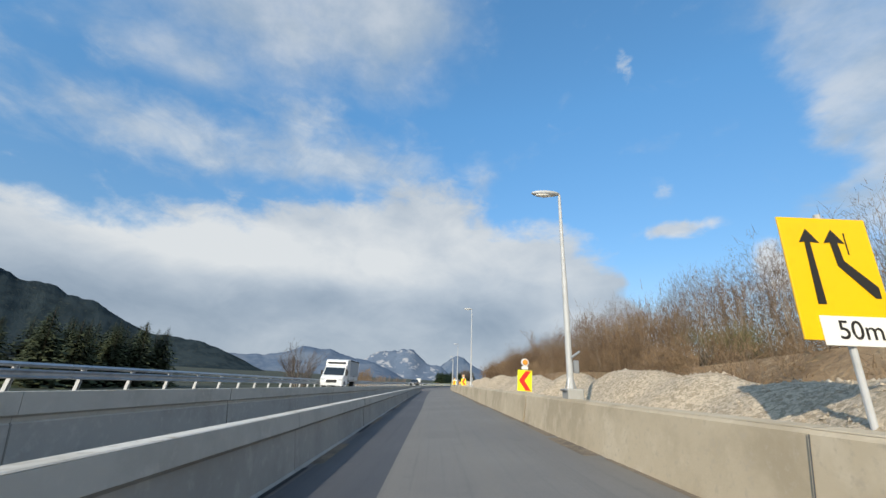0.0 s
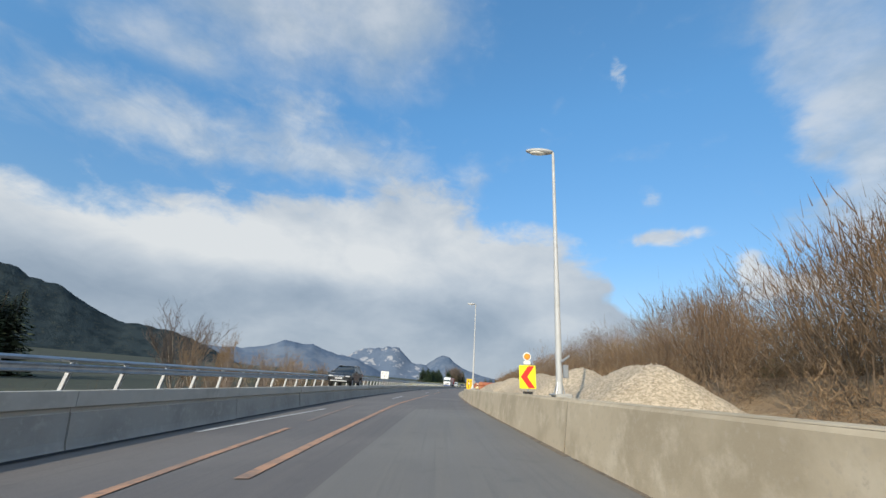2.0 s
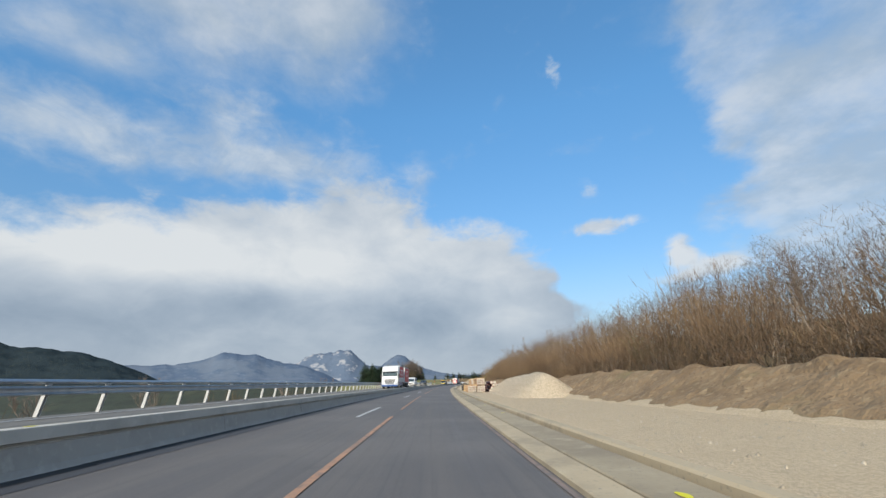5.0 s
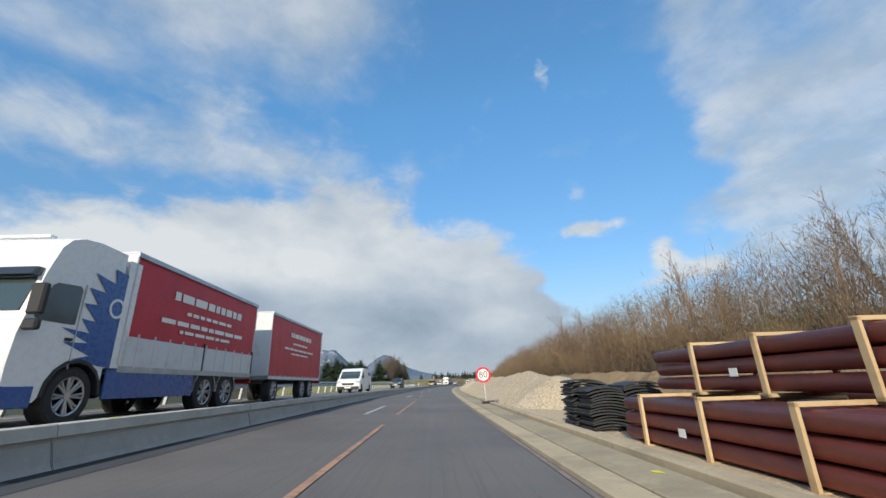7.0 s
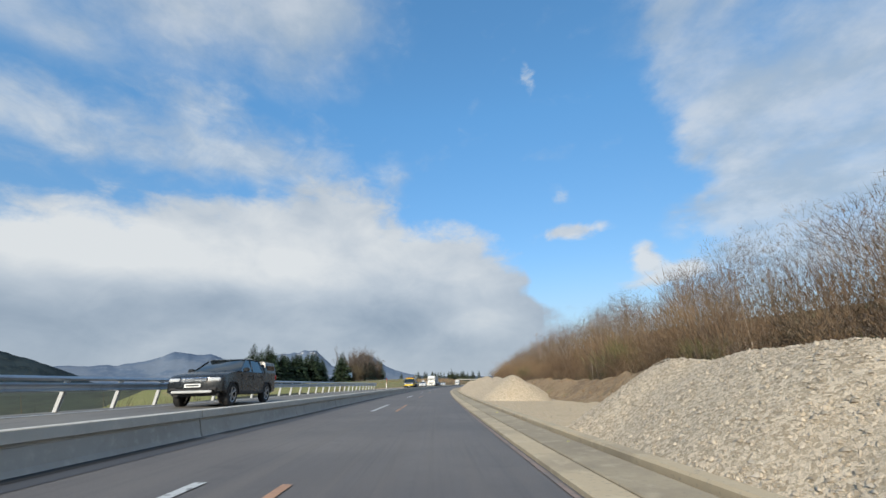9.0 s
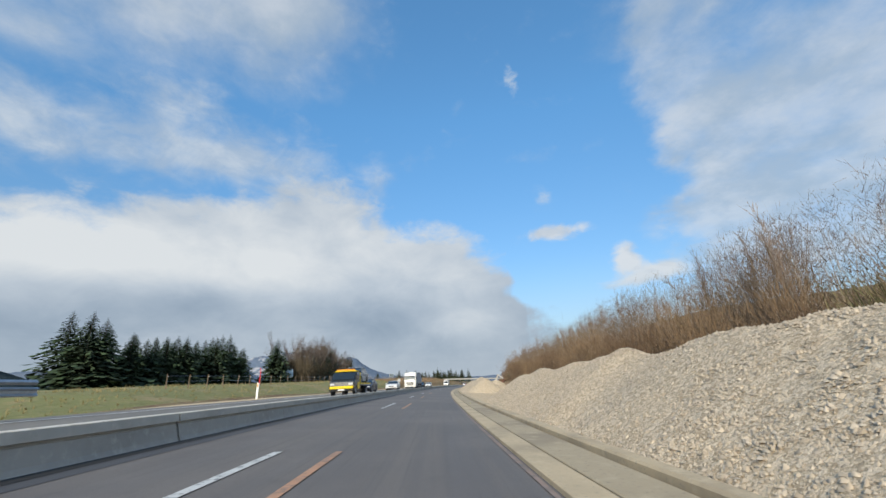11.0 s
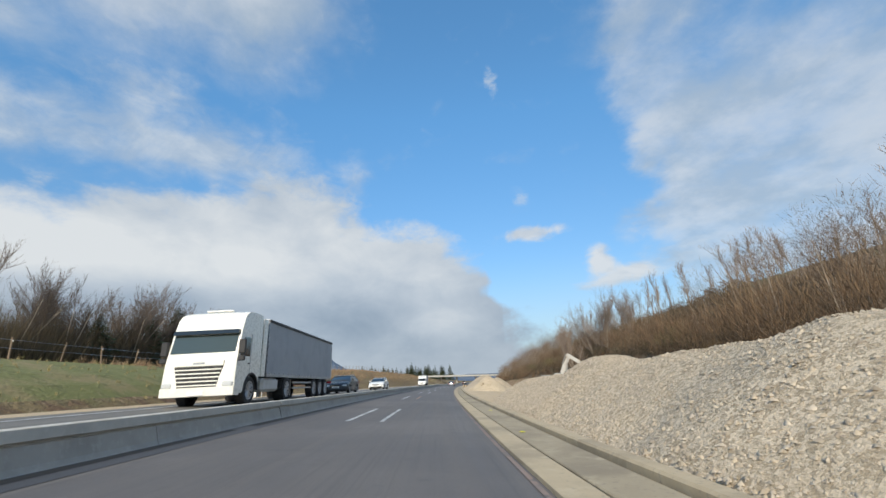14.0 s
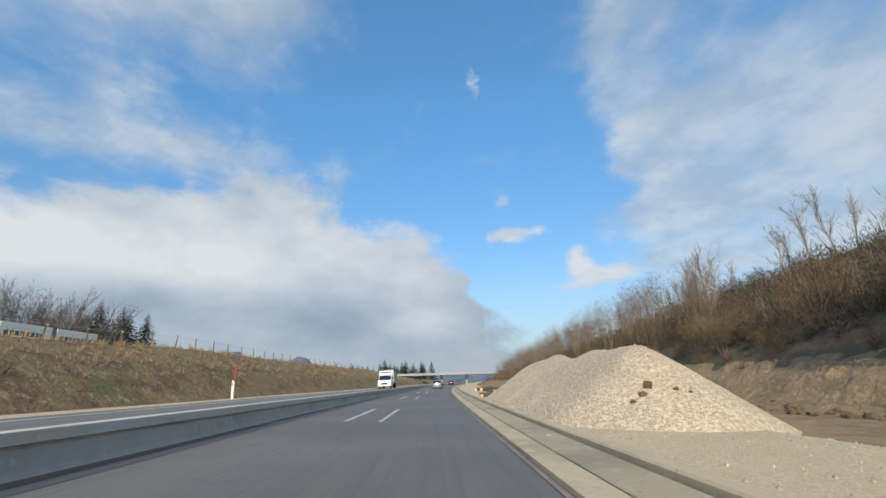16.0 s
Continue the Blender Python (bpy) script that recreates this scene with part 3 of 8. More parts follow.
def build_lines():
    def tag(o, what):
        return tagged(o, what, "road marking", group="lane markings", kind="structure")

    # double orange lines of the diversion, then single dashes
    tag(ribbon("orange_line", [(82, -2.25), (100, -2.35), (112, -1.95), (122, -1.68)], [(82, -2.07), (100, -2.17), (112, -1.77), (122, -1.54)], 82, 121, LINE_ORANGE, z=0.011, cells=1), "faded orange diversion line")
    tag(ribbon("orange_line", [(80, -3.25), (90, -3.75), (98, -4.2)], [(80, -3.1), (90, -3.6), (98, -4.05)], 80, 87.5, LINE_ORANGE, z=0.011, cells=1), "faded orange diversion line")
    tag(ribbon("orange_line", [(80, -3.25), (90, -3.75), (98, -4.2)], [(80, -3.12), (90, -3.62), (98, -4.07)], 89.5, 98, LINE_PINK, z=0.011, cells=1), "faded orange diversion line")
    tag(ribbon("white_line", [(86, -5.3), (95, -4.75)], [(86, -5.16), (95, -4.61)], 86.5, 95, LINE_WHITE, z=0.011, cells=1), "worn white lane line")
    # dirt gathered along the foot of the wall
    rng = random.Random(17)
    s = -20.0
    while s < 116:
        L, w = rng.uniform(1.0, 4.0), rng.uniform(0.05, 0.24)
        tag(ribbon("gutter_dirt", moved(EDGE_R, -w), moved(EDGE_R, 0.03), s, s + L, DIRT, z=0.008, cells=1), "brown dirt swept against the wall")
        if s < 70 and rng.random() < 0.8:
            tag(ribbon("gutter_dirt", moved(WALL_A, 0.0), moved(WALL_A, 0.03 + w * 0.7), s, s + L, FOOT_BLACK if rng.random() < 0.5 else DIRT, z=0.008, cells=1), "dark dirt along the barrier foot")
        s += L * rng.uniform(0.7, 1.2)
    for a, b in ((126, 140), (146, 166), (170, 190), (194, 214), (222, 246), (250, 262)):
        tag(ribbon("orange_line", -1.49, -1.38, a, b, LINE_ORANGE, z=0.011, cells=1), "faded orange lane line")
    for s in (270, 289.6, 308.5, 327.5, 346.5, 365.6, 383, 401.2, 419.2, 454.2):
        tag(dash(-1.62, s, 6.0, 0.12, LINE_ORANGE, "orange_dash"), "faded orange lane dash")
    for s in (436.6, 471.2, 487.9, 505.5, 523.0, 540.5):
        tag(dash(-1.6, s, 6.0, 0.12, LINE_WHITE, "white_dash"), "worn white lane dash")
    for s in (107.8, 129.4, 150, 170, 190, 210.5, 230.2, 250, 270, 289.7, 308.5, 327.5, 346.5, 365.7, 383.4, 401.2, 419.4, 436.8, 454.3, 471.3, 488, 505.5, 523, 540.5):
        tag(dash(-2.62 if s > 110 else -3.5, s, 6.0, 0.14, LINE_WHITE, "white_dash"), "worn white lane dash")
    tag(ribbon("edge_line", moved(EDGE_R, -0.12), moved(EDGE_R, -0.05), 100, 900, LINE_PINK, z=0.011, cells=1), "thin faded orange edge line")
    tag(ribbon("edge_line", -9.5, -9.32, -300, 900, LINE_WHITE, z=0.011, lift=LEFT_Z, cells=1), "white edge line of the oncoming carriageway")
    rng = random.Random(14)
    for d, a, b in ((-8.1, 0, 560),):
        s = a
        while s < b:
            L = rng.uniform(9, 30)
            o = rng.uniform(-0.03, 0.03)
            tag(ribbon("tar_seam", d + o - 0.018, d + o + 0.018, s, s + L, ASPHALT_DARK, z=0.009, cells=1, lift=LEFT_Z if d < -5 else None), "thin dark tar seam in the asphalt")
            s += L + rng.uniform(0.5, 9)
    tag(ribbon("patch", -4.2, -2.6, 131, 132.2, ASPHALT_DARK, z=0.008, cells=1), "dark tar patch in the lane")


build_lines()

# ---- barriers ----
PROFILE_A = [(0.0, 0.0), (-0.05, 0.03), (-0.11, 0.50), (-0.06, 0.54), (-0.09, 0.72), (-0.30, 0.72), (-0.34, 0.54), (-0.29, 0.50), (-0.35, 0.03), (-0.4, 0.0)]


def barrier_units(name, profile, s0, s1, length, shift, lift, mat, label, group, top_table=None):
    """A row of separate concrete units, each with its stepped section, open joints and lifting slots."""
    s = s0
    rng = random.Random(3)
    while s < s1:
        e = min(s + length - 0.02, s1)
        ob = new(name)
        tagged(ob, label, "barrier", group=group)
        p = at(s)
        ob.matrix_world = Matrix.Translation(p)
        jig = rng.uniform(-0.012, 0.012)
        k = 1.0
        rows = stations(s, e, 3.0)
        verts, faces = [], []
        n = len(profile)
        for q in rows:
            h = table(top_table, q) if top_table else 1.0
            verts += [at(q, d + table(shift, q) + jig, z * h + (table(lift, q) if lift else 0)) - p for d, z in profile]
        for i in range(len(rows) - 1):
            for j in range(n):
                faces.append((i * n + j, i * n + (j + 1) % n, (i + 1) * n + (j + 1) % n, (i + 1) * n + j))
        faces += [tuple(range(n))[::-1], tuple((len(rows) - 1) * n + j for j in range(n))]
        me = mesh("concrete_unit", verts, faces, mat)
        # faces higher on the profile take a paler concrete than the lower body
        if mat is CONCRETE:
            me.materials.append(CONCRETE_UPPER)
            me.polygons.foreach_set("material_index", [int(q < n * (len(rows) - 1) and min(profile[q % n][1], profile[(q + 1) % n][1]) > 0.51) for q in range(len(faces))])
        body = new("concrete_unit", me)
        body.parent = ob
        hi = [k for k in range(n) if profile[k][1] > 0.71]
        top = max(profile[k][1] for k in hi)
        x0, x1 = (f(profile[k][0] for k in hi if profile[k][1] == top) for f in (min, max))
        cv, cf = [], []
        for q in rows:
            h = table(top_table, q) if top_table else 1.0
            cv += [at(q, d + table(shift, q) + jig, top * h + z) - p for d, z in ((x0 + 0.004, 0.003), (x0 + 0.02, 0.012), (x1 - 0.02, 0.012), (x1 - 0.004, 0.003))]
        for i in range(len(rows) - 1):
            for j in range(3):
                cf.append((i * 4 + j, i * 4 + j + 1, i * 4 + j + 5, i * 4 + j + 4))
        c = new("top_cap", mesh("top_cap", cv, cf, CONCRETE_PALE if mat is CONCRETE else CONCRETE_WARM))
        c.parent = ob
        tagged(c, "pale top")
        sgn = 1 if abs(profile[0][0]) < 0.2 and profile[1][0] <= profile[0][0] + 0.001 and mat is CONCRETE else -1
        jv = []
        face = [pt for pt in profile[: len(profile) // 2]] if mat is CONCRETE else profile[1:3]
        for q in (e - 0.024, e - 0.012):
            h = table(top_table, q) if top_table else 1.0
            jv += [at(q, d + table(shift, q) + jig + (0.004 if mat is CONCRETE else -0.004), z * h) - p for d, z in face]
        k = len(face)
        jn = new("joint", mesh("joint", jv, [(i, i + 1, k + i + 1, k + i) for i in range(k - 1)], JOINT_GREY))
        jn.parent = ob
        s = e + 0.02


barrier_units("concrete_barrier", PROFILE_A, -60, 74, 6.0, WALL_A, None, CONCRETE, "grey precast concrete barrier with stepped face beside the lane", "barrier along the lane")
B_TOP = [(-400, 1.0), (50, 1.08), (104, 0.80), (135, 0.66), (150, 0.59), (303, 0.51), (3600, 0.51)]
PROFILE_B = [(0.02, 0.0), (0.0, 0.04), (-0.03, 0.16), (-0.09, 0.62), (-0.115, 0.64), (-0.115, 0.70), (-0.05, 0.73), (-0.07, 1.0), (-0.28, 1.0), (-0.33, 0.7), (-0.33, 0.0)]
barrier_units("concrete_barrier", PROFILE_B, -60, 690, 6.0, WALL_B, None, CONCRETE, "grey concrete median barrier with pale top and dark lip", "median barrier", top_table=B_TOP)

# the wall on the right, cast in lengths
PROFILE_R = [(0.0, 0.0), (0.02, 0.0), (0.11, 0.74), (0.14, 0.77), (0.36, 0.77), (0.39, 0.74), (0.45, 0.0)]
R_TOP = [(-400, 0.9), (8, 0.91), (45, 1.02), (90, 1.08), (120, 1.03)]
barrier_units("concrete_wall", PROFILE_R, -60, 114.2, 9.0, EDGE_R, None, CONCRETE_WARM, "stained tan concrete wall with damp streaks beside the lane", "concrete wall of the verge", top_table=R_TOP)
tagged(sweep("kerb", [(0.0, 0.0), (0.0, 0.055), (0.03, 0.065), (0.40, 0.075), (0.40, 0.0)], 114.3, 900, KERB_TAN, shift=EDGE_R), "pale concrete kerb strip beside the lane", "kerb", kind="structure")
tagged(sweep("drain_slab", [(0.44, -0.05), (0.44, 0.07), (0.46, 0.085), (1.05, 0.11), (1.08, 0.09), (1.08, -0.05)], 114.3, 900, KERB_DARK, shift=EDGE_R), "darker tan concrete drain slab behind the kerb", "kerb", kind="structure")
tagged(sweep("kerb_back", [(1.13, -0.05), (1.13, 0.17), (1.16, 0.2), (1.36, 0.2), (1.42, 0.14), (1.5, 0.0)], 114.3, 900, KERB_TAN, shift=EDGE_R), "raised concrete ledge behind the drain slab", "kerb", kind="structure")


# ---- piles of broken stone ----
# from, to, height
PILES = [(-45, 34, 1.35), (26, 64.5, 1.6), (85.5, 103, 1.75), (96, 134, 1.62), (124, 138.4, 1.75), (205, 227.8, 2.0, 2.3), (252.2, 281, 1.9), (272, 303, 1.85), (321, 352, 2.0), (344, 367, 2.2), (355, 378, 2.15), (368, 381, 0.95, 1.7), (403.8, 424, 2.3), (418, 441, 1.95), (432, 450, 1.5), (438, 456.5, 1.35, 0.9), (485.3, 506, 2.35)]


FEET = (1.62, 0.95)  # foot of the heaps behind the kerb, and behind the wall


def pile_z(s, d):
    """Height of the stone heaps: long ridges at the angle of repose with cone ends, and lower heaps tipped behind."""
    off = table(EDGE_R, s) + (FEET[1] if s < 116 else FEET[0])
    best = -1.0
    for a, b, h, *push in PILES:
        if not a - 1 < s < b + 1:
            continue
        full = h / 0.74
        c = min(max(s, min(a + full, (a + b) / 2)), max(b - full, (a + b) / 2))
        n = noise.noise(Vector((c * 0.19, h * 7.0, a * 0.1))) * 0.2 + noise.noise(Vector((c * 0.5, 3.0, a * 0.1))) * 0.09
        if a < 116:
            n = noise.noise(Vector((c * 0.42, h * 7.0, 4.0))) * 0.3 + noise.noise(Vector((c * 0.9, 3.0, 2.0))) * 0.08
        H = h * (0.95 + n)
        r = off + 0.25 + full + 0.3 * noise.noise(Vector((s * 0.3, a, 9.0))) + sum(push)
        z = H - math.sqrt((math.hypot(s - c, d - r) * 0.72) ** 2 + 0.10) + 0.16
        z2 = min(H * 0.86, (s - a - 6.0) * 0.6, (b - s - 3.0) * 0.7) - math.sqrt(((d - r - 2.3) * 0.70) ** 2 + 0.10) + 0.1 + 0.2 * noise.noise(Vector((s * 0.35, 20.0 + a, 2.0)))
        m = max(z, z2) + 0.12 * math.exp(-abs(z - z2) * 4)
        best = m if best < -0.9 else max(best, m) + 0.1 * math.exp(-abs(best - m) * 5)
    return best


def heap_z(s, d):
    """The heaps with their lumps."""
    z = pile_z(s, d)
    return z + 0.07 * noise.noise(Vector((s * 0.8, d * 0.8, 1))) + 0.03 * noise.noise(Vector((s * 2.7, d * 2.7, 4))) if z > 0 else z


def build_piles():
    rng = random.Random(5)
    for a, b in ((-45, 141.8), (205, 228.5), (251.5, 305.5), (320, 381.5), (402, 457.5), (482, 506.0)):
        ss = stations(a - 0.5, b + 0.8, 0.33)
        ds = [2.6 + 0.3 * i for i in range(31)]
        p0 = at(a, 5)
        verts, faces, n = [], [], len(ds)
        for s in ss:
            e = table(EDGE_R, s)
            for k, d in enumerate(ds):
                dd = max(d, e + (0.46 if s < 116 else 1.44) + 0.001 * k)
                z = heap_z(s, dd) + rng.uniform(-0.008, 0.008)
                z = max(z, -0.25) if k else -0.25
                verts.append(at(s, dd, z + 0.02) - p0)
        for i in range(len(ss) - 1):
            for j in range(n - 1):
                faces.append((i * n + j, i * n + j + 1, (i + 1) * n + j + 1, (i + 1) * n + j))
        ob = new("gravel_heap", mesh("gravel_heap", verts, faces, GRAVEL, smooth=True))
        ob.location = p0
        tagged(ob, "heap of pale beige crushed stone along the verge", "gravel heap", group="gravel heaps", kind="stuff")


build_piles()


def build_stones():
    """Loose stones on the heaps, all in one mesh."""
    rng = np.random.default_rng(7)
    base = np.array([(1, 0.1, -0.3), (-0.45, 0.87, -0.2), (-0.5, -0.8, -0.35), (0.15, 0.05, 0.75)])
    tri = np.array([(0, 1, 3), (1, 2, 3), (2, 0, 3)])
    vs, n = [], 0
    for a, b, h, *push in PILES:
        count = int((b - a) * (820 if a > 120 else 300))
        for _ in range(count):
            s = rng.uniform(a, b)
            e = table(EDGE_R, s)
            d = e + (0.6 if s < 116 else 1.5) + 3.9 * rng.random() ** 1.15
            if d < e + (0.6 if s < 116 else 1.5):
                continue
            z = heap_z(s, d)
            if z < 0.02:
                continue
            r = 0.015 + 0.036 * rng.random() ** 2.4
            q = (base + rng.uniform(-0.3, 0.3, (4, 3))) * r * rng.uniform(0.7, 1.3, 3) * np.array((1, 1, 0.8))
            ang = rng.uniform(0, 6.28)
            rot = np.array([(math.cos(ang), -math.sin(ang), 0), (math.sin(ang), math.cos(ang), 0), (0, 0, 1)])
            vs.append(q @ rot.T + np.array(at(s, d, z + 0.022)))
            n += 1
    for a, b, count in ((139, 206, 2600), (303, 324, 1400), (377, 404, 2600), (454, 487, 3600), (504, 530, 900)):
        for _ in range(count):
            s = rng.uniform(a, b)
            d = table(EDGE_R, s) + 1.55 + 7.0 * rng.random() ** 1.3
            q = base * (0.012 + 0.04 * rng.random() ** 3.5) * rng.uniform(0.6, 1.3, 3)
            vs.append(q + np.array(at(s, d, ground_z(s, d) + 0.012)))
            n += 1
    v = np.concatenate(vs)
    f = (tri[None] + (np.arange(n) * 4)[:, None, None]).reshape(-1, 3)
    raw_mesh("loose_stones", v, f, STONE, "scattered loose crushed stones on heaps and verge", "stones")


def raw_mesh(name, v, f, mat, label, category):
    me = bpy.data.meshes.new(name)
    me.vertices.add(len(v))
    me.vertices.foreach_set("co", np.asarray(v, np.float32).ravel())
    me.loops.add(f.size)
    me.loops.foreach_set("vertex_index", f.astype(np.int32).ravel())
    me.polygons.add(len(f))
    k = f.shape[1]
    me.polygons.foreach_set("loop_start", np.arange(0, f.size, k, dtype=np.int32))
    me.polygons.foreach_set("loop_total", np.full(len(f), k, np.int32))
    me.update(calc_edges=True)
    me.validate()
    me.materials.append(mat)
    return tagged(new(name, me), label, category, kind="stuff")


def island_material(name, a, b, rough=0.9):
    m = bpy.data.materials.new(name)
    m.use_nodes = True
    g = Graph(m.node_tree)
    r = g.n("ShaderNodeNewGeometry").outputs["Random Per Island"]
    bs = g.n("ShaderNodeBsdfPrincipled", Base_Color=g.mix(r, a, b), Roughness=rough)
    g.n("ShaderNodeOutputMaterial", Surface=bs.outputs[0])
    return m


STONE = island_material("stone", (0.40, 0.32, 0.225), (0.70, 0.58, 0.43))
build_stones()


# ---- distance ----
# aerial haze is painted into these three base colours
HAZED_BLUE = material("hazed_mountain", (0.15, 0.185, 0.238), 1.0, 0, ((0.006, (0.10, 0.14, 0.205), 0.42, 0.6), (0.03, (0.16, 0.20, 0.26), 0.5, 0.7)), (0.02, 0.4, 8.0), spec=0.0)
CLIFF = material("hazed_cliff", (0.13, 0.17, 0.235), 1.0, 0, ((0.03, (0.115, 0.152, 0.21), 0.5, 0.65), (0.012, (0.36, 0.37, 0.39), 0.53, 0.62)), (0.03, 0.45, 14.0), spec=0.0)
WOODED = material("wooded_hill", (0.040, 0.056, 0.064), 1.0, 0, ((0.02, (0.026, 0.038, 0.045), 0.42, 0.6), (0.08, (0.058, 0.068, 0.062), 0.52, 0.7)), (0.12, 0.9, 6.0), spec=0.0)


def ridge(name, az0, az1, dist, peaks, mat, label, rough, seed, depth=500.0, foot=-12.0, at_y=230.0):
    """A range of hills: peaks are rows of (azimuth, height in degrees, width)."""
    cols, rows = int((az1 - az0) * 5), 16
    verts, faces = [], []
    for i in range(cols + 1):
        a = az0 + (az1 - az0) * i / cols
        top = sum(math.tan(radians(h)) * dist * math.exp(-((a - c) / w) ** 2) for c, h, w in peaks)
        for j in range(rows + 1):
            f = j / rows
            r = dist + (f - 0.62) * depth * 1.6
            up = (min(f / 0.62, 1.0) ** 1.25) if f <= 0.62 else 1 - ((f - 0.62) / 0.38) ** 1.5
            n = noise.fractal(Vector((a * 0.25 * rough, f * 2.2 * rough, seed)), 0.9, 2.1, 5) * 0.14 * up
            m = noise.ridged_multi_fractal(Vector((a * 0.35 * rough, f * 1.2, seed + 3)), 0.9, 2.0, 4, 1.0, 2.0) * 0.05 * up
            z = foot + (top - foot) * max(0.0, up) + top * (n + m * (0.6 + f))
            verts.append((r * math.sin(radians(a)), at_y + r * math.cos(radians(a)), z))
    n = rows + 1
    for i in range(cols):
        for j in range(rows):
            faces.append((i * n + j, (i + 1) * n + j, (i + 1) * n + j + 1, i * n + j + 1))
    tagged(new(name, mesh(name, verts, faces, mat, smooth=True)), label, "mountain", kind="structure")


ridge("mountain_range", -75, -2, 3000, ((-18.0, 3.9, 5.5), (-27, 2.0, 6), (-38, 2.2, 9), (-58, 3.5, 14), (-10.0, 2.0, 4.0)), HAZED_BLUE, "hazy blue rounded mountain behind the valley", 0.7, 1.0, depth=600)
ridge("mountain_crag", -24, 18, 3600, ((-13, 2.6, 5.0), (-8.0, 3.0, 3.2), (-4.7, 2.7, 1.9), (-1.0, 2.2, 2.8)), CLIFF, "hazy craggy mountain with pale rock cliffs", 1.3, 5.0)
ridge("mountain_cone", -9, 40, 3900, ((1.8, 2.1, 2.6), (0.4, 1.2, 5.0), (5.3, 1.1, 4), (11, 0.5, 5), (20, 0.8, 10), (34, 1.2, 8)), HAZED_BLUE, "hazy blue pointed mountain ahead", 0.7, 8.0)
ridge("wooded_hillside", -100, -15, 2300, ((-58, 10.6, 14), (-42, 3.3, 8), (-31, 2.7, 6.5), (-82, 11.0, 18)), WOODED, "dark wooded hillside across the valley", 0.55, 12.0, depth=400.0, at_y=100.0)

# ---- guardrail, lamps and signs ----
def build_guardrail():
    beam = [(0.0, 0.52), (0.05, 0.55), (0.0, 0.60), (0.0, 0.66), (0.05, 0.71), (0.0, 0.75), (-0.02, 0.75), (-0.02, 0.52)]
    s, k = -40.0, 0
    post_me = None
    while s < 356:
        seg = thing("guardrail", "galvanised steel guardrail with leaning posts along the embankment", "guardrail", group="guardrail lengths")
        p = at(s, -10, table(LEFT_Z, s))
        seg.matrix_world = stand(s, -10.0, table(LEFT_Z, s))
        b = sweep("beam", beam, s, min(s + 3.98, 356), STEEL, step=2.0, lift=LEFT_Z, closed=True, shift=[(-400, -10.0), (3600, -10.0)])
        b.parent = seg
        b.matrix_parent_inverse = seg.matrix_world.inverted()
        c = sweep("top_rail", [(-0.06, 0.80), (0.0, 0.86), (-0.06, 0.92), (-0.12, 0.86)], s, min(s + 3.98, 356), STEEL, step=2.0, lift=LEFT_Z, closed=True, shift=[(-400, -10.0), (3600, -10.0)])
        c.parent = seg
        c.matrix_parent_inverse = seg.matrix_world.inverted()
        for q in (0.4, 2.4):
            if post_me is None:
                bm = bmesh.new()
                m = Matrix.Rotation(radians(9), 4, "Y")
                for r in ((-0.05, 0.05, -0.045, -0.035, -0.1, 0.84), (-0.05, 0.05, 0.035, 0.045, -0.1, 0.84), (-0.05, -0.042, -0.04, 0.04, -0.1, 0.84)):
                    box(bm, *r)
                bmesh.ops.transform(bm, matrix=m, verts=bm.verts)
                post_me = bpy.data.meshes.new("post")
                bm.to_mesh(post_me)
                bm.free()
                post_me.materials.append(STEEL_PALE)
            o = new("post", post_me)
            o.parent = seg
            o.location = (-0.16, q, 0)
        s += 4.0


build_guardrail()


def text_mesh(words, size, mat):
    c = bpy.data.curves.new("words", "FONT")
    c.body, c.size, c.align_x, c.align_y, c.extrude = words, size, "CENTER", "CENTER", 0.002
    tmp = new("words", c)
    me = bpy.data.meshes.new_from_object(tmp)
    bpy.data.objects.remove(tmp)
    me.materials.clear()
    me.materials.append(mat)
    return me


def lettering(name, words, size, mat, parent, x, y, z, label=""):
    o = new(name, text_mesh(words, size, mat))
    o.parent = parent
    o.matrix_local = pose(x, y, z, 90, 0, 0)
    return tagged(o, label)


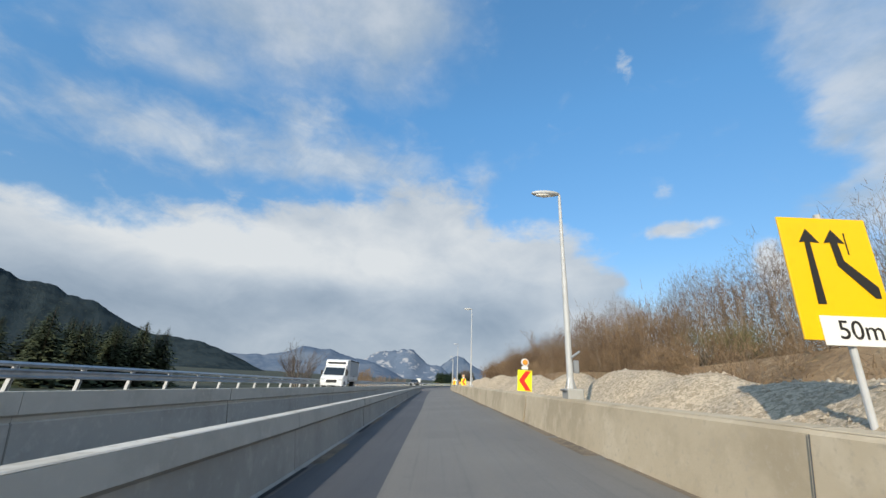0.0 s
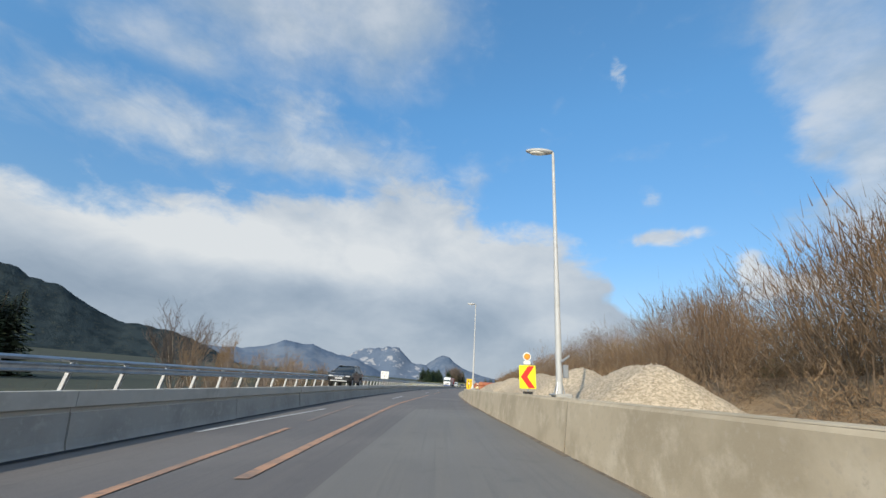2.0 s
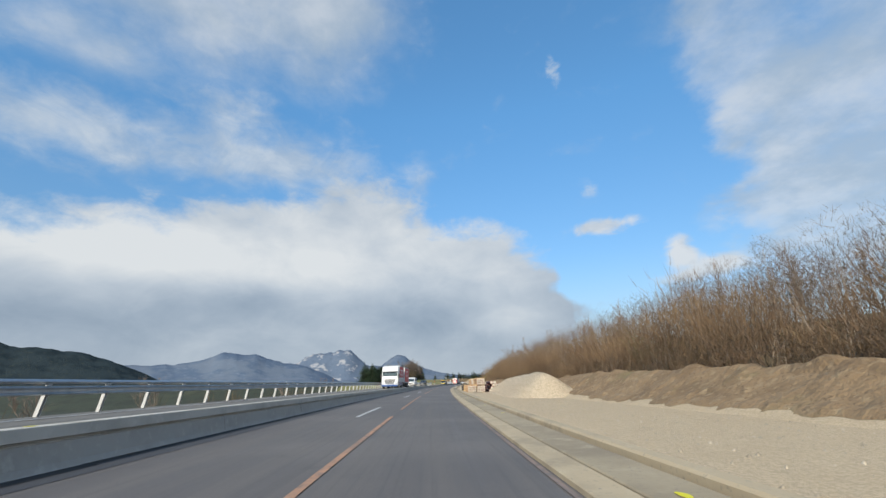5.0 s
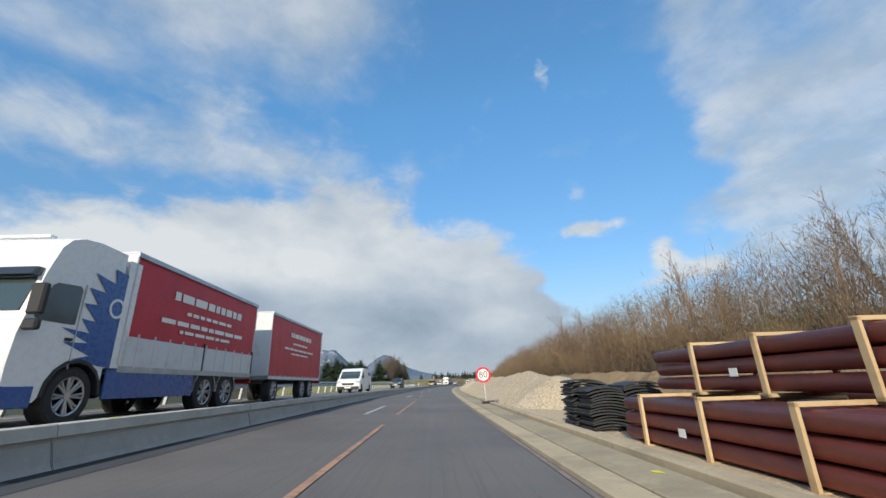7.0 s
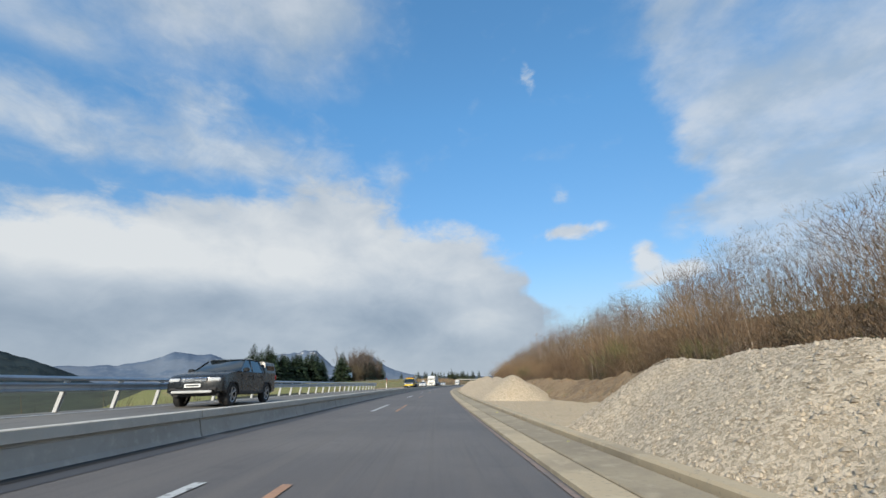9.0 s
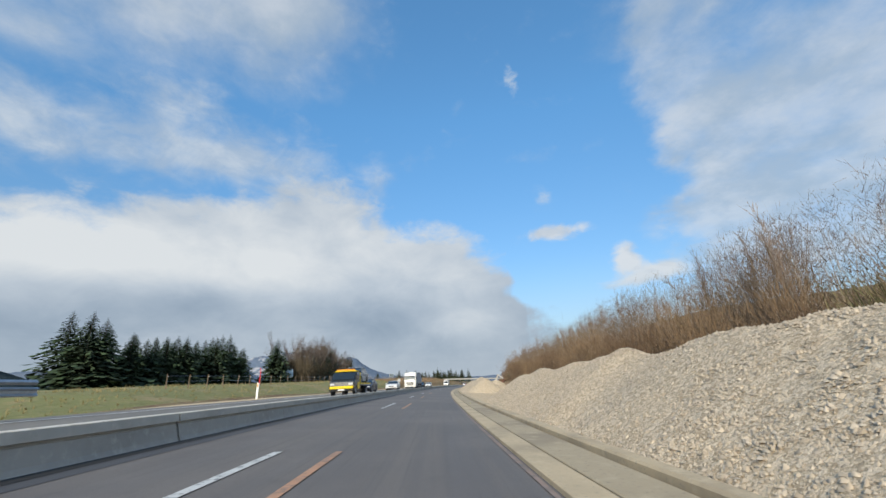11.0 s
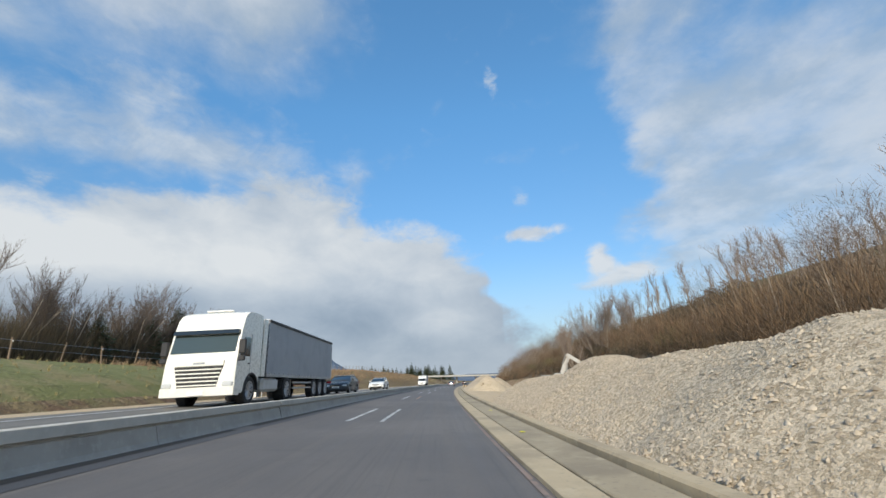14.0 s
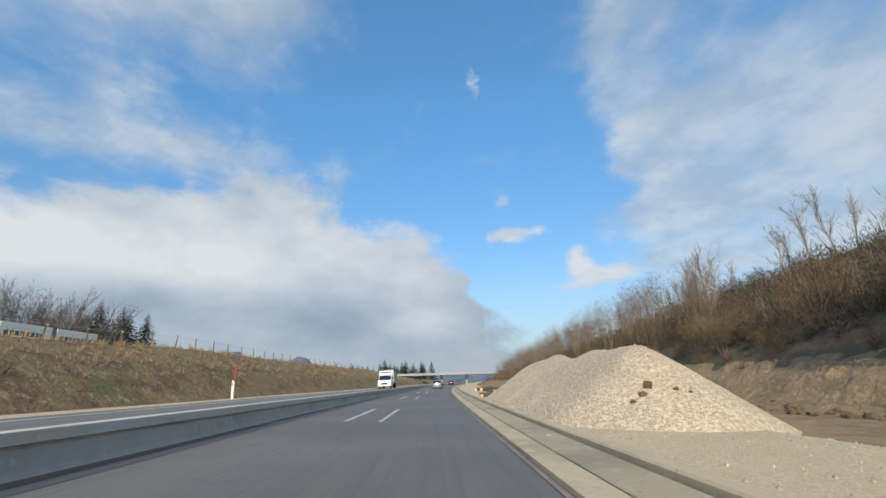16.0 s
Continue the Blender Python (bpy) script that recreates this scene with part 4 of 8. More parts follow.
def street_lamp(top=7.0):
    t = thing("street_lamp", "tall tapered grey steel street lamp on the concrete wall", "street lamp", group="street lamps along the wall")
    part("pole", rod((0, 0, 0.85), (0, 0, 3.2), 0.066, 0.056, 20), STEEL_PALE, t)
    part("upper_pole", rod((0, 0, 3.2), (0, 0, top), 0.05, 0.03, 20), STEEL_PALE, t)
    bm = bmesh.new()
    for a in range(4):
        x, y = math.cos(a * 1.57 + 0.78), math.sin(a * 1.57 + 0.78)
        tube(bm, (0.12 * x, 0.12 * y, 0.88), (0.06 * x, 0.06 * y, 1.1), 0.012, 0.01, 6)
    box(bm, -0.17, 0.17, -0.17, 0.17, 0.86, 0.89, 0.008)
    part("flange", bm, STEEL, t)
    bm = boxes((-0.12, 0.2, -0.2, 0.2, 0, 0.9), bevel=0.02)
    part("footing", bm, CONCRETE, t, "grey cast block that carries the pole")
    bm = bmesh.new()
    bmesh.ops.create_uvsphere(bm, u_segments=14, v_segments=8, radius=1, matrix=Matrix.LocRotScale((-0.32, 0, top + 0.02), None, (0.34, 0.11, 0.07)))
    part("lamp_head", bm, STEEL_PALE, t, smooth=True)
    bm = bmesh.new()
    bmesh.ops.create_uvsphere(bm, u_segments=12, v_segments=6, radius=1, matrix=Matrix.LocRotScale((-0.36, 0, top - 0.02), None, (0.22, 0.085, 0.05)))
    part("lens", bm, SIGN_WHITE, t, "pale glass lens", smooth=True)
    bm = tube(bmesh.new(), (0.02, -0.09, 1.5), (0.16, -0.2, 1.62), 0.03, 0.02, 6)
    box(bm, 0.06, 0.16, -0.12, -0.04, 1.2, 1.45, 0.01)
    part("bracket", bm, STEEL, t)
    return t


HEIGHTS = (5.2, 7.0, 6.6, 6.35, 7.0)
SPOTS = ((8.6, 2.82), (34.4, 2.98), (61.4, 2.98), (85.2, 2.5), (107.7, 2.28))
lamps = {}
for (s, d), h in zip(SPOTS, HEIGHTS):
    m = stand(s, d - 0.05)
    if h in lamps:
        copy_thing(lamps[h], m)
    else:
        lamps[h] = street_lamp(h)
        lamps[h].matrix_world = m


def chevron():
    t = thing("chevron_sign", "yellow warning board with red chevron and amber lamp", "traffic sign", group="chevron boards on the wall")
    part("board", boxes((-0.23, 0.23, -0.015, 0.015, 0.05, 0.68), bevel=0.006), CHEVRON_YELLOW, t)
    part("chevron", plate([(0.20, 0.66), (0.02, 0.66), (-0.19, 0.365), (0.02, 0.07), (0.20, 0.07), (-0.01, 0.365)], -0.021, -0.017), CHEVRON_RED, t, "red arrow pointing sideways")
    part("post", boxes((-0.02, 0.02, 0.018, 0.05, -0.08, 0.74)), STEEL, t)
    part("foot", boxes((-0.12, 0.12, -0.1, 0.2, -0.10, -0.02), bevel=0.01), BLACK, t)
    part("lamp_body", boxes((-0.1, 0.1, -0.02, 0.06, 0.70, 0.80), bevel=0.015), SIGN_WHITE, t, "pale lamp housing")
    bm = rod((0, -0.04, 0.92), (0, 0.05, 0.92), 0.115, 0.115, 18)
    part("lamp_ring", bm, SIGN_WHITE, t, "pale lamp housing")
    bm = rod((0, -0.07, 0.92), (0, -0.04, 0.92), 0.06, 0.09, 18)
    part("lamp_lens", bm, AMBER, t, "amber lens")
    return t


ch = chevron()
for i, (s, d, z, r) in enumerate(((13.4, 2.85, 0.72, 4), (42.55, 2.9, 0.80, -6), (69.2, 2.7, 0.90, 3), (88.7, 2.55, 0.92, -3))):
    m = stand(s, d, z, 0) @ pose(0, 0, 0, 0, r * 0.6, r)
    if i:
        copy_thing(ch, m)
    else:
        ch.matrix_world = m


def arrow(x, bend=0.0, z0=-0.5, z1=0.35, w=0.05):
    pts = [(x + w, z0), (x + w, z1 - 0.13), (x + 0.12, z1 - 0.16), (x, z1), (x - 0.12, z1 - 0.16), (x - w, z1 - 0.13), (x - w, z0)]
    return pts


def lane_sign(s, d, zc, w, h, merge):
    t = thing("lane_sign", "yellow lane sign with two black arrows and a distance plate" if merge else "yellow lane sign with two black arrows and a round ban", "traffic sign", stand(s, d, 0))
    part("panel", boxes((-w / 2, w / 2, -0.012, 0.012, zc - h / 2, zc + h / 2), bevel=0.005), YELLOW, t)
    z0, z1 = zc - h * 0.40, zc + h * 0.40
    if merge:
        k = h / 1.45
        part("arrow", plate([(-0.18, zc - 0.30), (-0.19, z1 - 0.15), (-0.09, z1 - 0.16), (-0.21, z1), (-0.31, z1 - 0.16), (-0.25, z1 - 0.15), (-0.27, zc - 0.30)], -0.020, -0.016), BLACK, t, "black arrow")
        part("merging_arrow", plate([(0.42, zc - 0.22), (0.42, zc - 0.10), (0.13, zc + 0.18), (0.11, z1 - 0.15), (0.19, z1 - 0.16), (0.07, z1), (-0.04, z1 - 0.16), (0.03, z1 - 0.15), (0.05, zc + 0.12), (0.36, zc - 0.22)], -0.020, -0.016), BLACK, t, "black bent arrow")
        part("distance_plate", boxes((-0.30, w / 2 + 0.02, -0.026, -0.014, zc - h / 2 - 0.05, zc - h / 2 + 0.25), bevel=0.004), SIGN_WHITE, t, "white plate reading 50m")
        lettering("distance", "50m", 0.27, BLACK, t, 0.09, -0.030, zc - h / 2 + 0.10)
        part("stain", boxes((0.20, 0.215, -0.0165, -0.0125, zc + 0.25, zc + 0.50)), BLACK, t)
    else:
        for x in (-0.17, 0.19):
            part("arrow", plate([(x + 0.05, z0), (x + 0.045, z1 - 0.20), (x + 0.12, z1 - 0.22), (x, z1), (x - 0.12, z1 - 0.22), (x - 0.045, z1 - 0.20), (x - 0.05, z0)], -0.020, -0.016), BLACK, t, "black arrow")
        part("ban_ring", rod((-0.15, -0.026, zc + 0.12), (-0.15, -0.021, zc + 0.12), 0.155, 0.155, 24), SIGN_RED, t, "red ring")
        part("ban_disc", rod((-0.15, -0.032, zc + 0.12), (-0.15, -0.027, zc + 0.12), 0.12, 0.12, 24), SIGN_WHITE, t, "white disc with small grey marks")
        part("ban_mark", boxes((-0.20, -0.165, -0.036, -0.033, zc + 0.07, zc + 0.18), (-0.135, -0.10, -0.036, -0.033, zc + 0.07, zc + 0.18)), STEEL, t)
    part("pole", rod((0.02, 0.04, -0.1), (0.02, 0.04, zc + h / 2 + 0.06), 0.032, 0.032, 10), STEEL_PALE, t)
    part("clamp", boxes((-0.08, 0.12, 0.013, 0.07, zc - 0.3, zc - 0.26), (-0.08, 0.12, 0.013, 0.07, zc + 0.3, zc + 0.34)), STEEL, t)
    part("footplate", boxes((-0.3, 0.35, -0.2, 0.28, -0.1, 0.03), bevel=0.015), CONCRETE, t)
    return t


lane_sign(4.1, 4.22, 2.04, 0.98, 1.34, True)
lane_sign(143.9, 2.98, 1.45, 1.02, 1.54, False)


def speed_sign():
    t = thing("speed_limit_sign", "round red and white speed limit sign reading 80", "traffic sign", stand(256.4, 2.58, 0) @ pose(0, 0, 0, 0, -4, 0))
    part("ring", rod((0, -0.012, 1.53), (0, 0.012, 1.53), 0.40, 0.40, 36), SIGN_RED, t, "red rim")
    part("disc", rod((0, -0.018, 1.53), (0, -0.013, 1.53), 0.295, 0.295, 36), SIGN_WHITE, t, "white face")
    lettering("number", "80", 0.46, BLACK, t, 0, -0.022, 1.53, "black number 80")
    part("back", rod((0, 0.013, 1.53), (0, 0.03, 1.53), 0.37, 0.34, 24), STEEL, t)
    part("pole", rod((0, 0.05, 0.05), (0, 0.05, 1.95), 0.028, 0.028, 10), STEEL_PALE, t)
    part("base_plate", boxes((-0.22, 0.42, -0.1, 0.3, 0.1, 0.22), bevel=0.03), BLACK, t, "black rubber foot")


speed_sign()

# ---- vegetation ----
BARK = material("bark", (0.20, 0.145, 0.10), 0.95, 0, ((6.0, (0.11, 0.085, 0.06), 0.45, 0.65),), (20.0, 0.5, 0.02), rand=0.5)
BARK_PALE = material("bark_pale", (0.38, 0.33, 0.27), 0.9, 0, ((5.0, (0.20, 0.16, 0.12), 0.5, 0.65),), (20.0, 0.4, 0.02), rand=0.4)
TWIG_DARK = material("twigs_dark", (0.125, 0.10, 0.085), 0.95, rand=0.4)
TWIG_GREY = material("twigs_grey", (0.25, 0.20, 0.165), 0.95, rand=0.5)
NEEDLE = island_material("spruce_needles", (0.018, 0.035, 0.018), (0.05, 0.085, 0.035), 0.85)
NEEDLE_OLIVE = island_material("pine_needles", (0.03, 0.045, 0.02), (0.075, 0.09, 0.04), 0.85)
BRUSH = island_material("brushwood", (0.15, 0.10, 0.06), (0.42, 0.29, 0.18), 0.95)
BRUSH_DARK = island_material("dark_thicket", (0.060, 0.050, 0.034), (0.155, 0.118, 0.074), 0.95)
SAPLING = island_material("sapling_bark", (0.20, 0.155, 0.115), (0.46, 0.39, 0.31), 0.95)
TUSSOCK = island_material("grass_tufts", (0.13, 0.135, 0.045), (0.42, 0.33, 0.17), 0.95)


def limb(vs, fs, a, b, r0, r1, n=3):
    ax = (b - a)
    if ax.length < 1e-4:
        return
    q = ax.to_track_quat("Z", "Y")
    k = len(vs)
    for p, r in ((a, r0), (b, r1)):
        for i in range(n):
            t = 2 * math.pi * i / n
            vs.append(p + q @ Vector((r * math.cos(t), r * math.sin(t), 0)))
    for i in range(n):
        j = (i + 1) % n
        fs.append((k + i, k + j, k + n + j, k + n + i))


def bare_tree(name, seed, h, spread, stems, twig_mat, bark_mat, label, dense=1.0, fine=0.006):
    """A leafless tree: trunk or several stems, limbs, branches and fine twigs."""
    rng = random.Random(seed)
    path, trunks, cv, cf = [], [], [], []
    up = Vector((0, 0, 1))

    def bend(way, amount):
        return (way + Vector((rng.gauss(0, amount), rng.gauss(0, amount), rng.gauss(0, amount * 0.6)))).normalized()

    def grow(p, way, length, r, level):
        parts = 3 if level < 2 else 2
        q = p
        for i in range(parts):
            way = bend(way, 0.10 + 0.04 * level)
            if level >= 1:
                way = (way + up * 0.10).normalized()
            e = q + way * (length / parts)
            ra, rb = r * (1 - i / parts * 0.6), r * (1 - (i + 1) / parts * 0.6)
            if level == 0:
                path.append((e.copy(), rb))
            elif level == 1:
                limb(cv, cf, q, e, max(ra, fine), max(rb, fine * 0.8), 3)
            else:
                b0, b1 = max(ra, fine), max(rb, fine * 0.5)
                sd = way.cross(Vector((rng.gauss(0, 1), rng.gauss(0, 1), rng.gauss(0, 1)))).normalized()
                k0 = len(cv)
                if level == 2:
                    cv.extend((q - sd * b0, q + sd * b0, e + sd * b1, e - sd * b1))
                    cf.append((k0, k0 + 1, k0 + 2, k0 + 3))
                else:
                    cv.extend((q - sd * b0, q + sd * b0, q + way * length))
                    cf.append((k0, k0 + 1, k0 + 2))
                    return
            if level < 3:
                kids = {0: 5, 1: 4, 2: 3}[level]
                kids = max(1, round(kids * dense * (0.5 if i == 0 and level == 0 else 1)))
                for _ in range(kids):
                    side = bend(way, 0.55 if level else spread)
                    side = (side + up * 0.25).normalized()
                    f = rng.random()
                    grow(q + (e - q) * f, side, length * rng.uniform(0.28, 0.5), rb * 0.5, level + 1)
            q = e

    for k in range(stems):
        a = rng.uniform(0, 6.28)
        lean = Vector((math.cos(a), math.sin(a), 0)) * (0.0 if stems == 1 else rng.uniform(0.1, 0.45))
        root = Vector((lean.x * 0.3, lean.y * 0.3, -0.15))
        path[:] = [(root, h * 0.012 if stems == 1 else h * 0.008)]
        grow(root.copy(), (up + lean).normalized(), h * rng.uniform(0.7, 1.0), h * 0.012 if stems == 1 else h * 0.008, 0)
        tv, tf = [], []
        for p, r in path:
            tv += [p + Vector((r * math.cos(j * math.pi / 3), r * math.sin(j * math.pi / 3), 0)) for j in range(6)]
        for i in range(len(path) - 1):
            tf += [(i * 6 + j, i * 6 + (j + 1) % 6, i * 6 + 6 + (j + 1) % 6, i * 6 + 6 + j) for j in range(6)]
        trunks.append(mesh("trunk", tv, tf, bark_mat))
    t = thing(name, label, "tree")
    for me in trunks:
        o = new("trunk", me)
        o.parent = t
    o = new("crown", mesh("crown", cv, cf, twig_mat))
    o.parent = t
    return t


def spruce(name, seed, h, w, mat, label):
    rng = random.Random(seed)
    t = thing(name, label, "tree")
    tv, tf, vs, fs = [], [], [], []
    limb(tv, tf, Vector((0, 0, -0.2)), Vector((0, 0, h * 0.96)), h * 0.016, 0.01, 7)
    z = h * 0.06
    while z < h:
        f = 1 - z / h
        reach = w * (f ** 0.85) * rng.uniform(0.8, 1.12) + 0.06
        n = 7 + int(5 * f)
        for i in range(n):
            a = 6.283 * (i + rng.random() * 0.8) / n
            L = reach * rng.uniform(0.7, 1.1)
            out = Vector((math.cos(a), math.sin(a), 0))
            side = Vector((-math.sin(a), math.cos(a), 0))
            droop = -0.28 * L * rng.uniform(0.6, 1.3)
            for q in range(3):
                g0, g1 = q / 3, (q + 1.25) / 3
                b0 = Vector((0, 0, z)) + out * L * g0 + Vector((0, 0, droop * g0 ** 1.4))
                b1 = Vector((0, 0, z)) + out * L * g1 + Vector((0, 0, droop * g1 ** 1.4 + 0.05 * L))
                wd = L * (0.32 - 0.08 * q) * rng.uniform(0.7, 1.2)
                k = len(vs)
                vs.extend([b0, b0 * 0.35 + b1 * 0.65 + side * wd - Vector((0, 0, 0.12 * L * rng.random())), b1, b0 * 0.35 + b1 * 0.65 - side * wd - Vector((0, 0, 0.12 * L * rng.random()))])
                fs.append((k, k + 1, k + 2))
                fs.append((k, k + 2, k + 3))
        z += h * 0.028 * (0.6 + f)
    o = new("trunk", mesh("trunk", tv, tf, BARK))
    o.parent = t
    o = new("crown", mesh("crown", vs, fs, mat))
    o.parent = t
    return t


def uphill(s, d):
    """A place on the hillside, moved back with the dug face."""
    return d + table(CUT_BACK, s)


def land(s, d, sink=0.05, turn=0.0, scale=1.0):
    p = at(s, d, ground_z(s, d) - sink)
    return Matrix.Translation(p) @ Matrix.Rotation(turn, 4, "Z") @ Matrix.Scale(scale, 4)


def copy_scaled(ob, m):
    c = copy_thing(ob, m)
    c.matrix_basis = m
    return c


def plant(kinds, spots, group, rng, lo=0.8, hi=1.15):
    used = set()
    for i, (s, d, k) in enumerate(spots):
        t = kinds[k % len(kinds)]
        m = land(s, d, 0.1, rng.uniform(0, 6.28), rng.uniform(lo, hi) * (0.62 if 138 < s < 175 and d > 0 else 1.0))
        if k % len(kinds) in used:
            c = copy_scaled(t, m)
        else:
            c = t
            used.add(k % len(kinds))
            t.matrix_basis = m
        tagged(c, group=group)


def bush(seed, h, w, mat, label, twigs=900):
    """A rounded leafless bush: stems from the root and a haze of fine twigs with gaps."""
    rng = np.random.default_rng(seed)
    t = thing("bare_bush", label, "bush")
    tv, tf = [], []
    r2 = random.Random(seed)
    lobes = [(r2.uniform(-0.5, 0.5) * w, r2.uniform(-0.5, 0.5) * w, h * r2.uniform(0.45, 0.78), r2.uniform(0.32, 0.55)) for _ in range(6)]
    for x, y, z, r in lobes:
        mid = Vector((x * 0.4, y * 0.4, z * 0.5))
        limb(tv, tf, Vector((x * 0.1, y * 0.1, -0.2)), mid, 0.02, 0.014, 4)
        limb(tv, tf, mid, Vector((x, y, z)), 0.014, 0.007, 4)
    vs = []
    for x, y, z, r in lobes:
        n = twigs // len(lobes)
        p = rng.normal(0, 0.42, (n, 3)) * np.array((w * r * 1.1, w * r * 1.1, h * r * 0.75)) + np.array((x, y, z))
        p[:, 2] = np.maximum(p[:, 2], 0.05)
        way = p - np.array((x * 0.3, y * 0.3, z * 0.15))
        way /= np.linalg.norm(way, axis=1)[:, None] + 1e-6
        way = way * 0.7 + np.array((0, 0, 0.75)) + rng.normal(0, 0.33, (n, 3))
        way /= np.linalg.norm(way, axis=1)[:, None]
        L = rng.uniform(0.25, 0.75, n)[:, None] * (0.5 + h * 0.14)
        side = np.cross(way, rng.normal(0, 1, (n, 3)))
        side /= np.linalg.norm(side, axis=1)[:, None] + 1e-6
        side *= rng.uniform(0.005, 0.012, n)[:, None]
        vs.append(np.stack([p - side, p + side, p + way * L], 1).reshape(-1, 3))
    v = np.concatenate(vs)
    o = new("stem", mesh("stem", tv, tf, BARK))
    o.parent = t
    me = mesh("twigs", v, [(3 * i, 3 * i + 1, 3 * i + 2) for i in range(len(v) // 3)], mat)
    o = new("crown", me)
    o.parent = t
    return t


BUSH_TAN = island_material("bush_tan", (0.12, 0.080, 0.046), (0.31, 0.210, 0.122), 0.95)
BUSH_BROWN = island_material("bush_brown", (0.085, 0.056, 0.034), (0.22, 0.144, 0.086), 0.95)
CANOPY = island_material("canopy_twigs", (0.095, 0.067, 0.048), (0.23, 0.166, 0.118), 0.95)
BUSH_OLIVE = island_material("bush_olive", (0.07, 0.075, 0.03), (0.24, 0.21, 0.10), 0.95)


def build_woods():
    rng = random.Random(21)
    slope = [bare_tree("bare_tree", 30 + i, 4.6 + 0.5 * (i % 3), 0.26, 1, TWIG_GREY, BARK_PALE, "slender leafless pale tree on the hillside", 0.95, 0.009) for i in range(5)]
    spots = []
    for s in stations(10, 600, 3.0):
        d = 17.5 + rng.random() * 14
        if 90 < s < 172:
            continue
        spots.append((s + rng.uniform(-1, 1), uphill(s, d + (8 if 456 < s < 548 else 0)), rng.randrange(5)))
    plant(slope, spots, "trees on the hillside", rng, 0.95, 1.45)
    kinds = [bush(200 + i, (2.2, 3.0, 3.6, 2.6, 2.0, 3.2)[i], (1.9, 2.2, 2.5, 2.4, 1.9, 2.2)[i], (BUSH_TAN, BUSH_BROWN, BUSH_TAN, BUSH_BROWN, BUSH_OLIVE, BUSH_BROWN)[i], ("tan leafless bush on the slope", "brown leafless bush on the slope", "tall tan leafless bush on the slope", "wide brown leafless bush on the slope", "olive brown undergrowth bush on the slope", "tall brown leafless bush on the slope")[i], 900) for i in range(6)]
    spots = []
    for s in stations(20, 560, 2.0):
        d = 12.5 + rng.random() ** 1.2 * 5
        if 456 < s < 488:
            d = max(d, 13.2 + 2 * rng.random())
            if rng.random() < 0.5:
                continue
        if s > 486 and rng.random() < 0.65:
            continue
        spots.append((s + rng.uniform(-0.8, 0.8), uphill(s, d), rng.choice((1, 3, 5, 1, 3, 4)) if s > 456 else rng.choice((0, 1, 2, 3, 5, 0, 1, 2, 3, 4, 5))))
    spots += [(rng.uniform(56, 100), rng.uniform(10.2, 12.4), rng.choice((0, 1, 3, 5))) for _ in range(22)]
    plant(kinds, spots, "bushes on the hillside", rng, 0.85, 1.5)
    # tall bare clumps above the earth cut
    tall = [bare_tree("tall_bare_tree", 90 + i, 5.8, 0.3, 8, TWIG_GREY, BARK_PALE, "tall leafless pale tree clump above the earth cut", 1.25, 0.0055) for i in range(3)]
    plant(tall, [(486.0, 19.0, 0), (484.0, 21.6, 1), (481.5, 22.4, 2), (479.5, 25.0, 0), (513, 24, 0), (158.5, 14.5, 0), (560, 27, 1)], "tall clumps above the cut", rng, 0.95, 1.12)
    # across the road
    fir = [spruce("spruce_tree", 5 + i, 6.6 + 0.6 * i, 3.1 + 0.2 * i, NEEDLE, "dark green spruce tree at the meadow edge") for i in range(3)]
    spots = [(402 + i * 2.7 + rng.uniform(-0.7, 0.7), -48 - rng.uniform(0, 4), rng.randrange(3)) for i in range(18)]
    spots += [(404 + i * 3.6 + rng.uniform(-1, 1), -53 - rng.uniform(0, 4), rng.randrange(3)) for i in range(12)] + [(452.2, -44.7, 2), (454.6, -46.5, 1), (477, -45, 1), (488, -48.5, 0), (491, -49, 2), (520, -54, 1)]
    plant(fir, spots, "spruces beside the meadow", rng, 1.15, 1.5)
    pine = [spruce("dark_conifer", 15 + i, 8.5, 3.0, NEEDLE_OLIVE, "dark conifer below the embankment") for i in range(2)]
    spots = []
    spots += [(560 + rng.uniform(0, 60), -58 - rng.uniform(0, 20), rng.randrange(2)) for i in range(8)]
    plant(pine, spots, "conifers below the embankment", rng, 0.75, 1.2)
    plant(pine, [(700 + rng.uniform(0, 60), rng.uniform(-80, -20), rng.randrange(2)) for i in range(46)], "conifers beyond the bridge", rng, 1.0, 1.5)
    spots = [(238, -158, 0), (226, -160, 1), (216, -172, 0)] + [(150 + rng.uniform(0, 70), -165 - rng.uniform(0, 35), rng.randrange(2)) for i in range(26)]
    plant(pine, spots, "tall conifers across the valley", rng, 3.0, 4.3)
    plant(pine, [(553, -60.5, 0), (557, -60, 1), (547, -61, 0), (549, -58.5, 1), (498, -49.5, 0), (501, -50.5, 1), (514, -53, 0)], "pines at the end of the copse", rng, 1.45, 1.75)
    wide = [bare_tree("bare_birch", 120 + i, 6.5 + i, 0.5, 2, TWIG_DARK, BARK_PALE, "leafless grey tree behind the meadow fence", 1.1, 0.011) for i in range(3)]
    spots = [(459 + i * 1.6 + rng.uniform(-1, 1), -41 - i * 0.33 - rng.uniform(0, 6), rng.randrange(3)) for i in range(58)]
    plant(wide, spots, "bare trees across the road", rng, 1.2, 1.8)
    plant(wide, [(471, -44, 2), (473.5, -45, 1), (476, -44.5, 0)], "tall birches across the road", rng, 1.9, 2.2)
    plant(wide, [(176, -68, 0), (180, -72, 1), (186, -74, 2), (172, -66, 1)], "tall birches below the embankment", rng, 2.1, 2.7)
    young = [bare_tree("young_birch", 140 + i, 4.2 + 0.4 * i, 0.35, 2, TWIG_GREY, BARK_PALE, "young leafless birch below the guardrail", 1.0, 0.008) for i in range(2)]
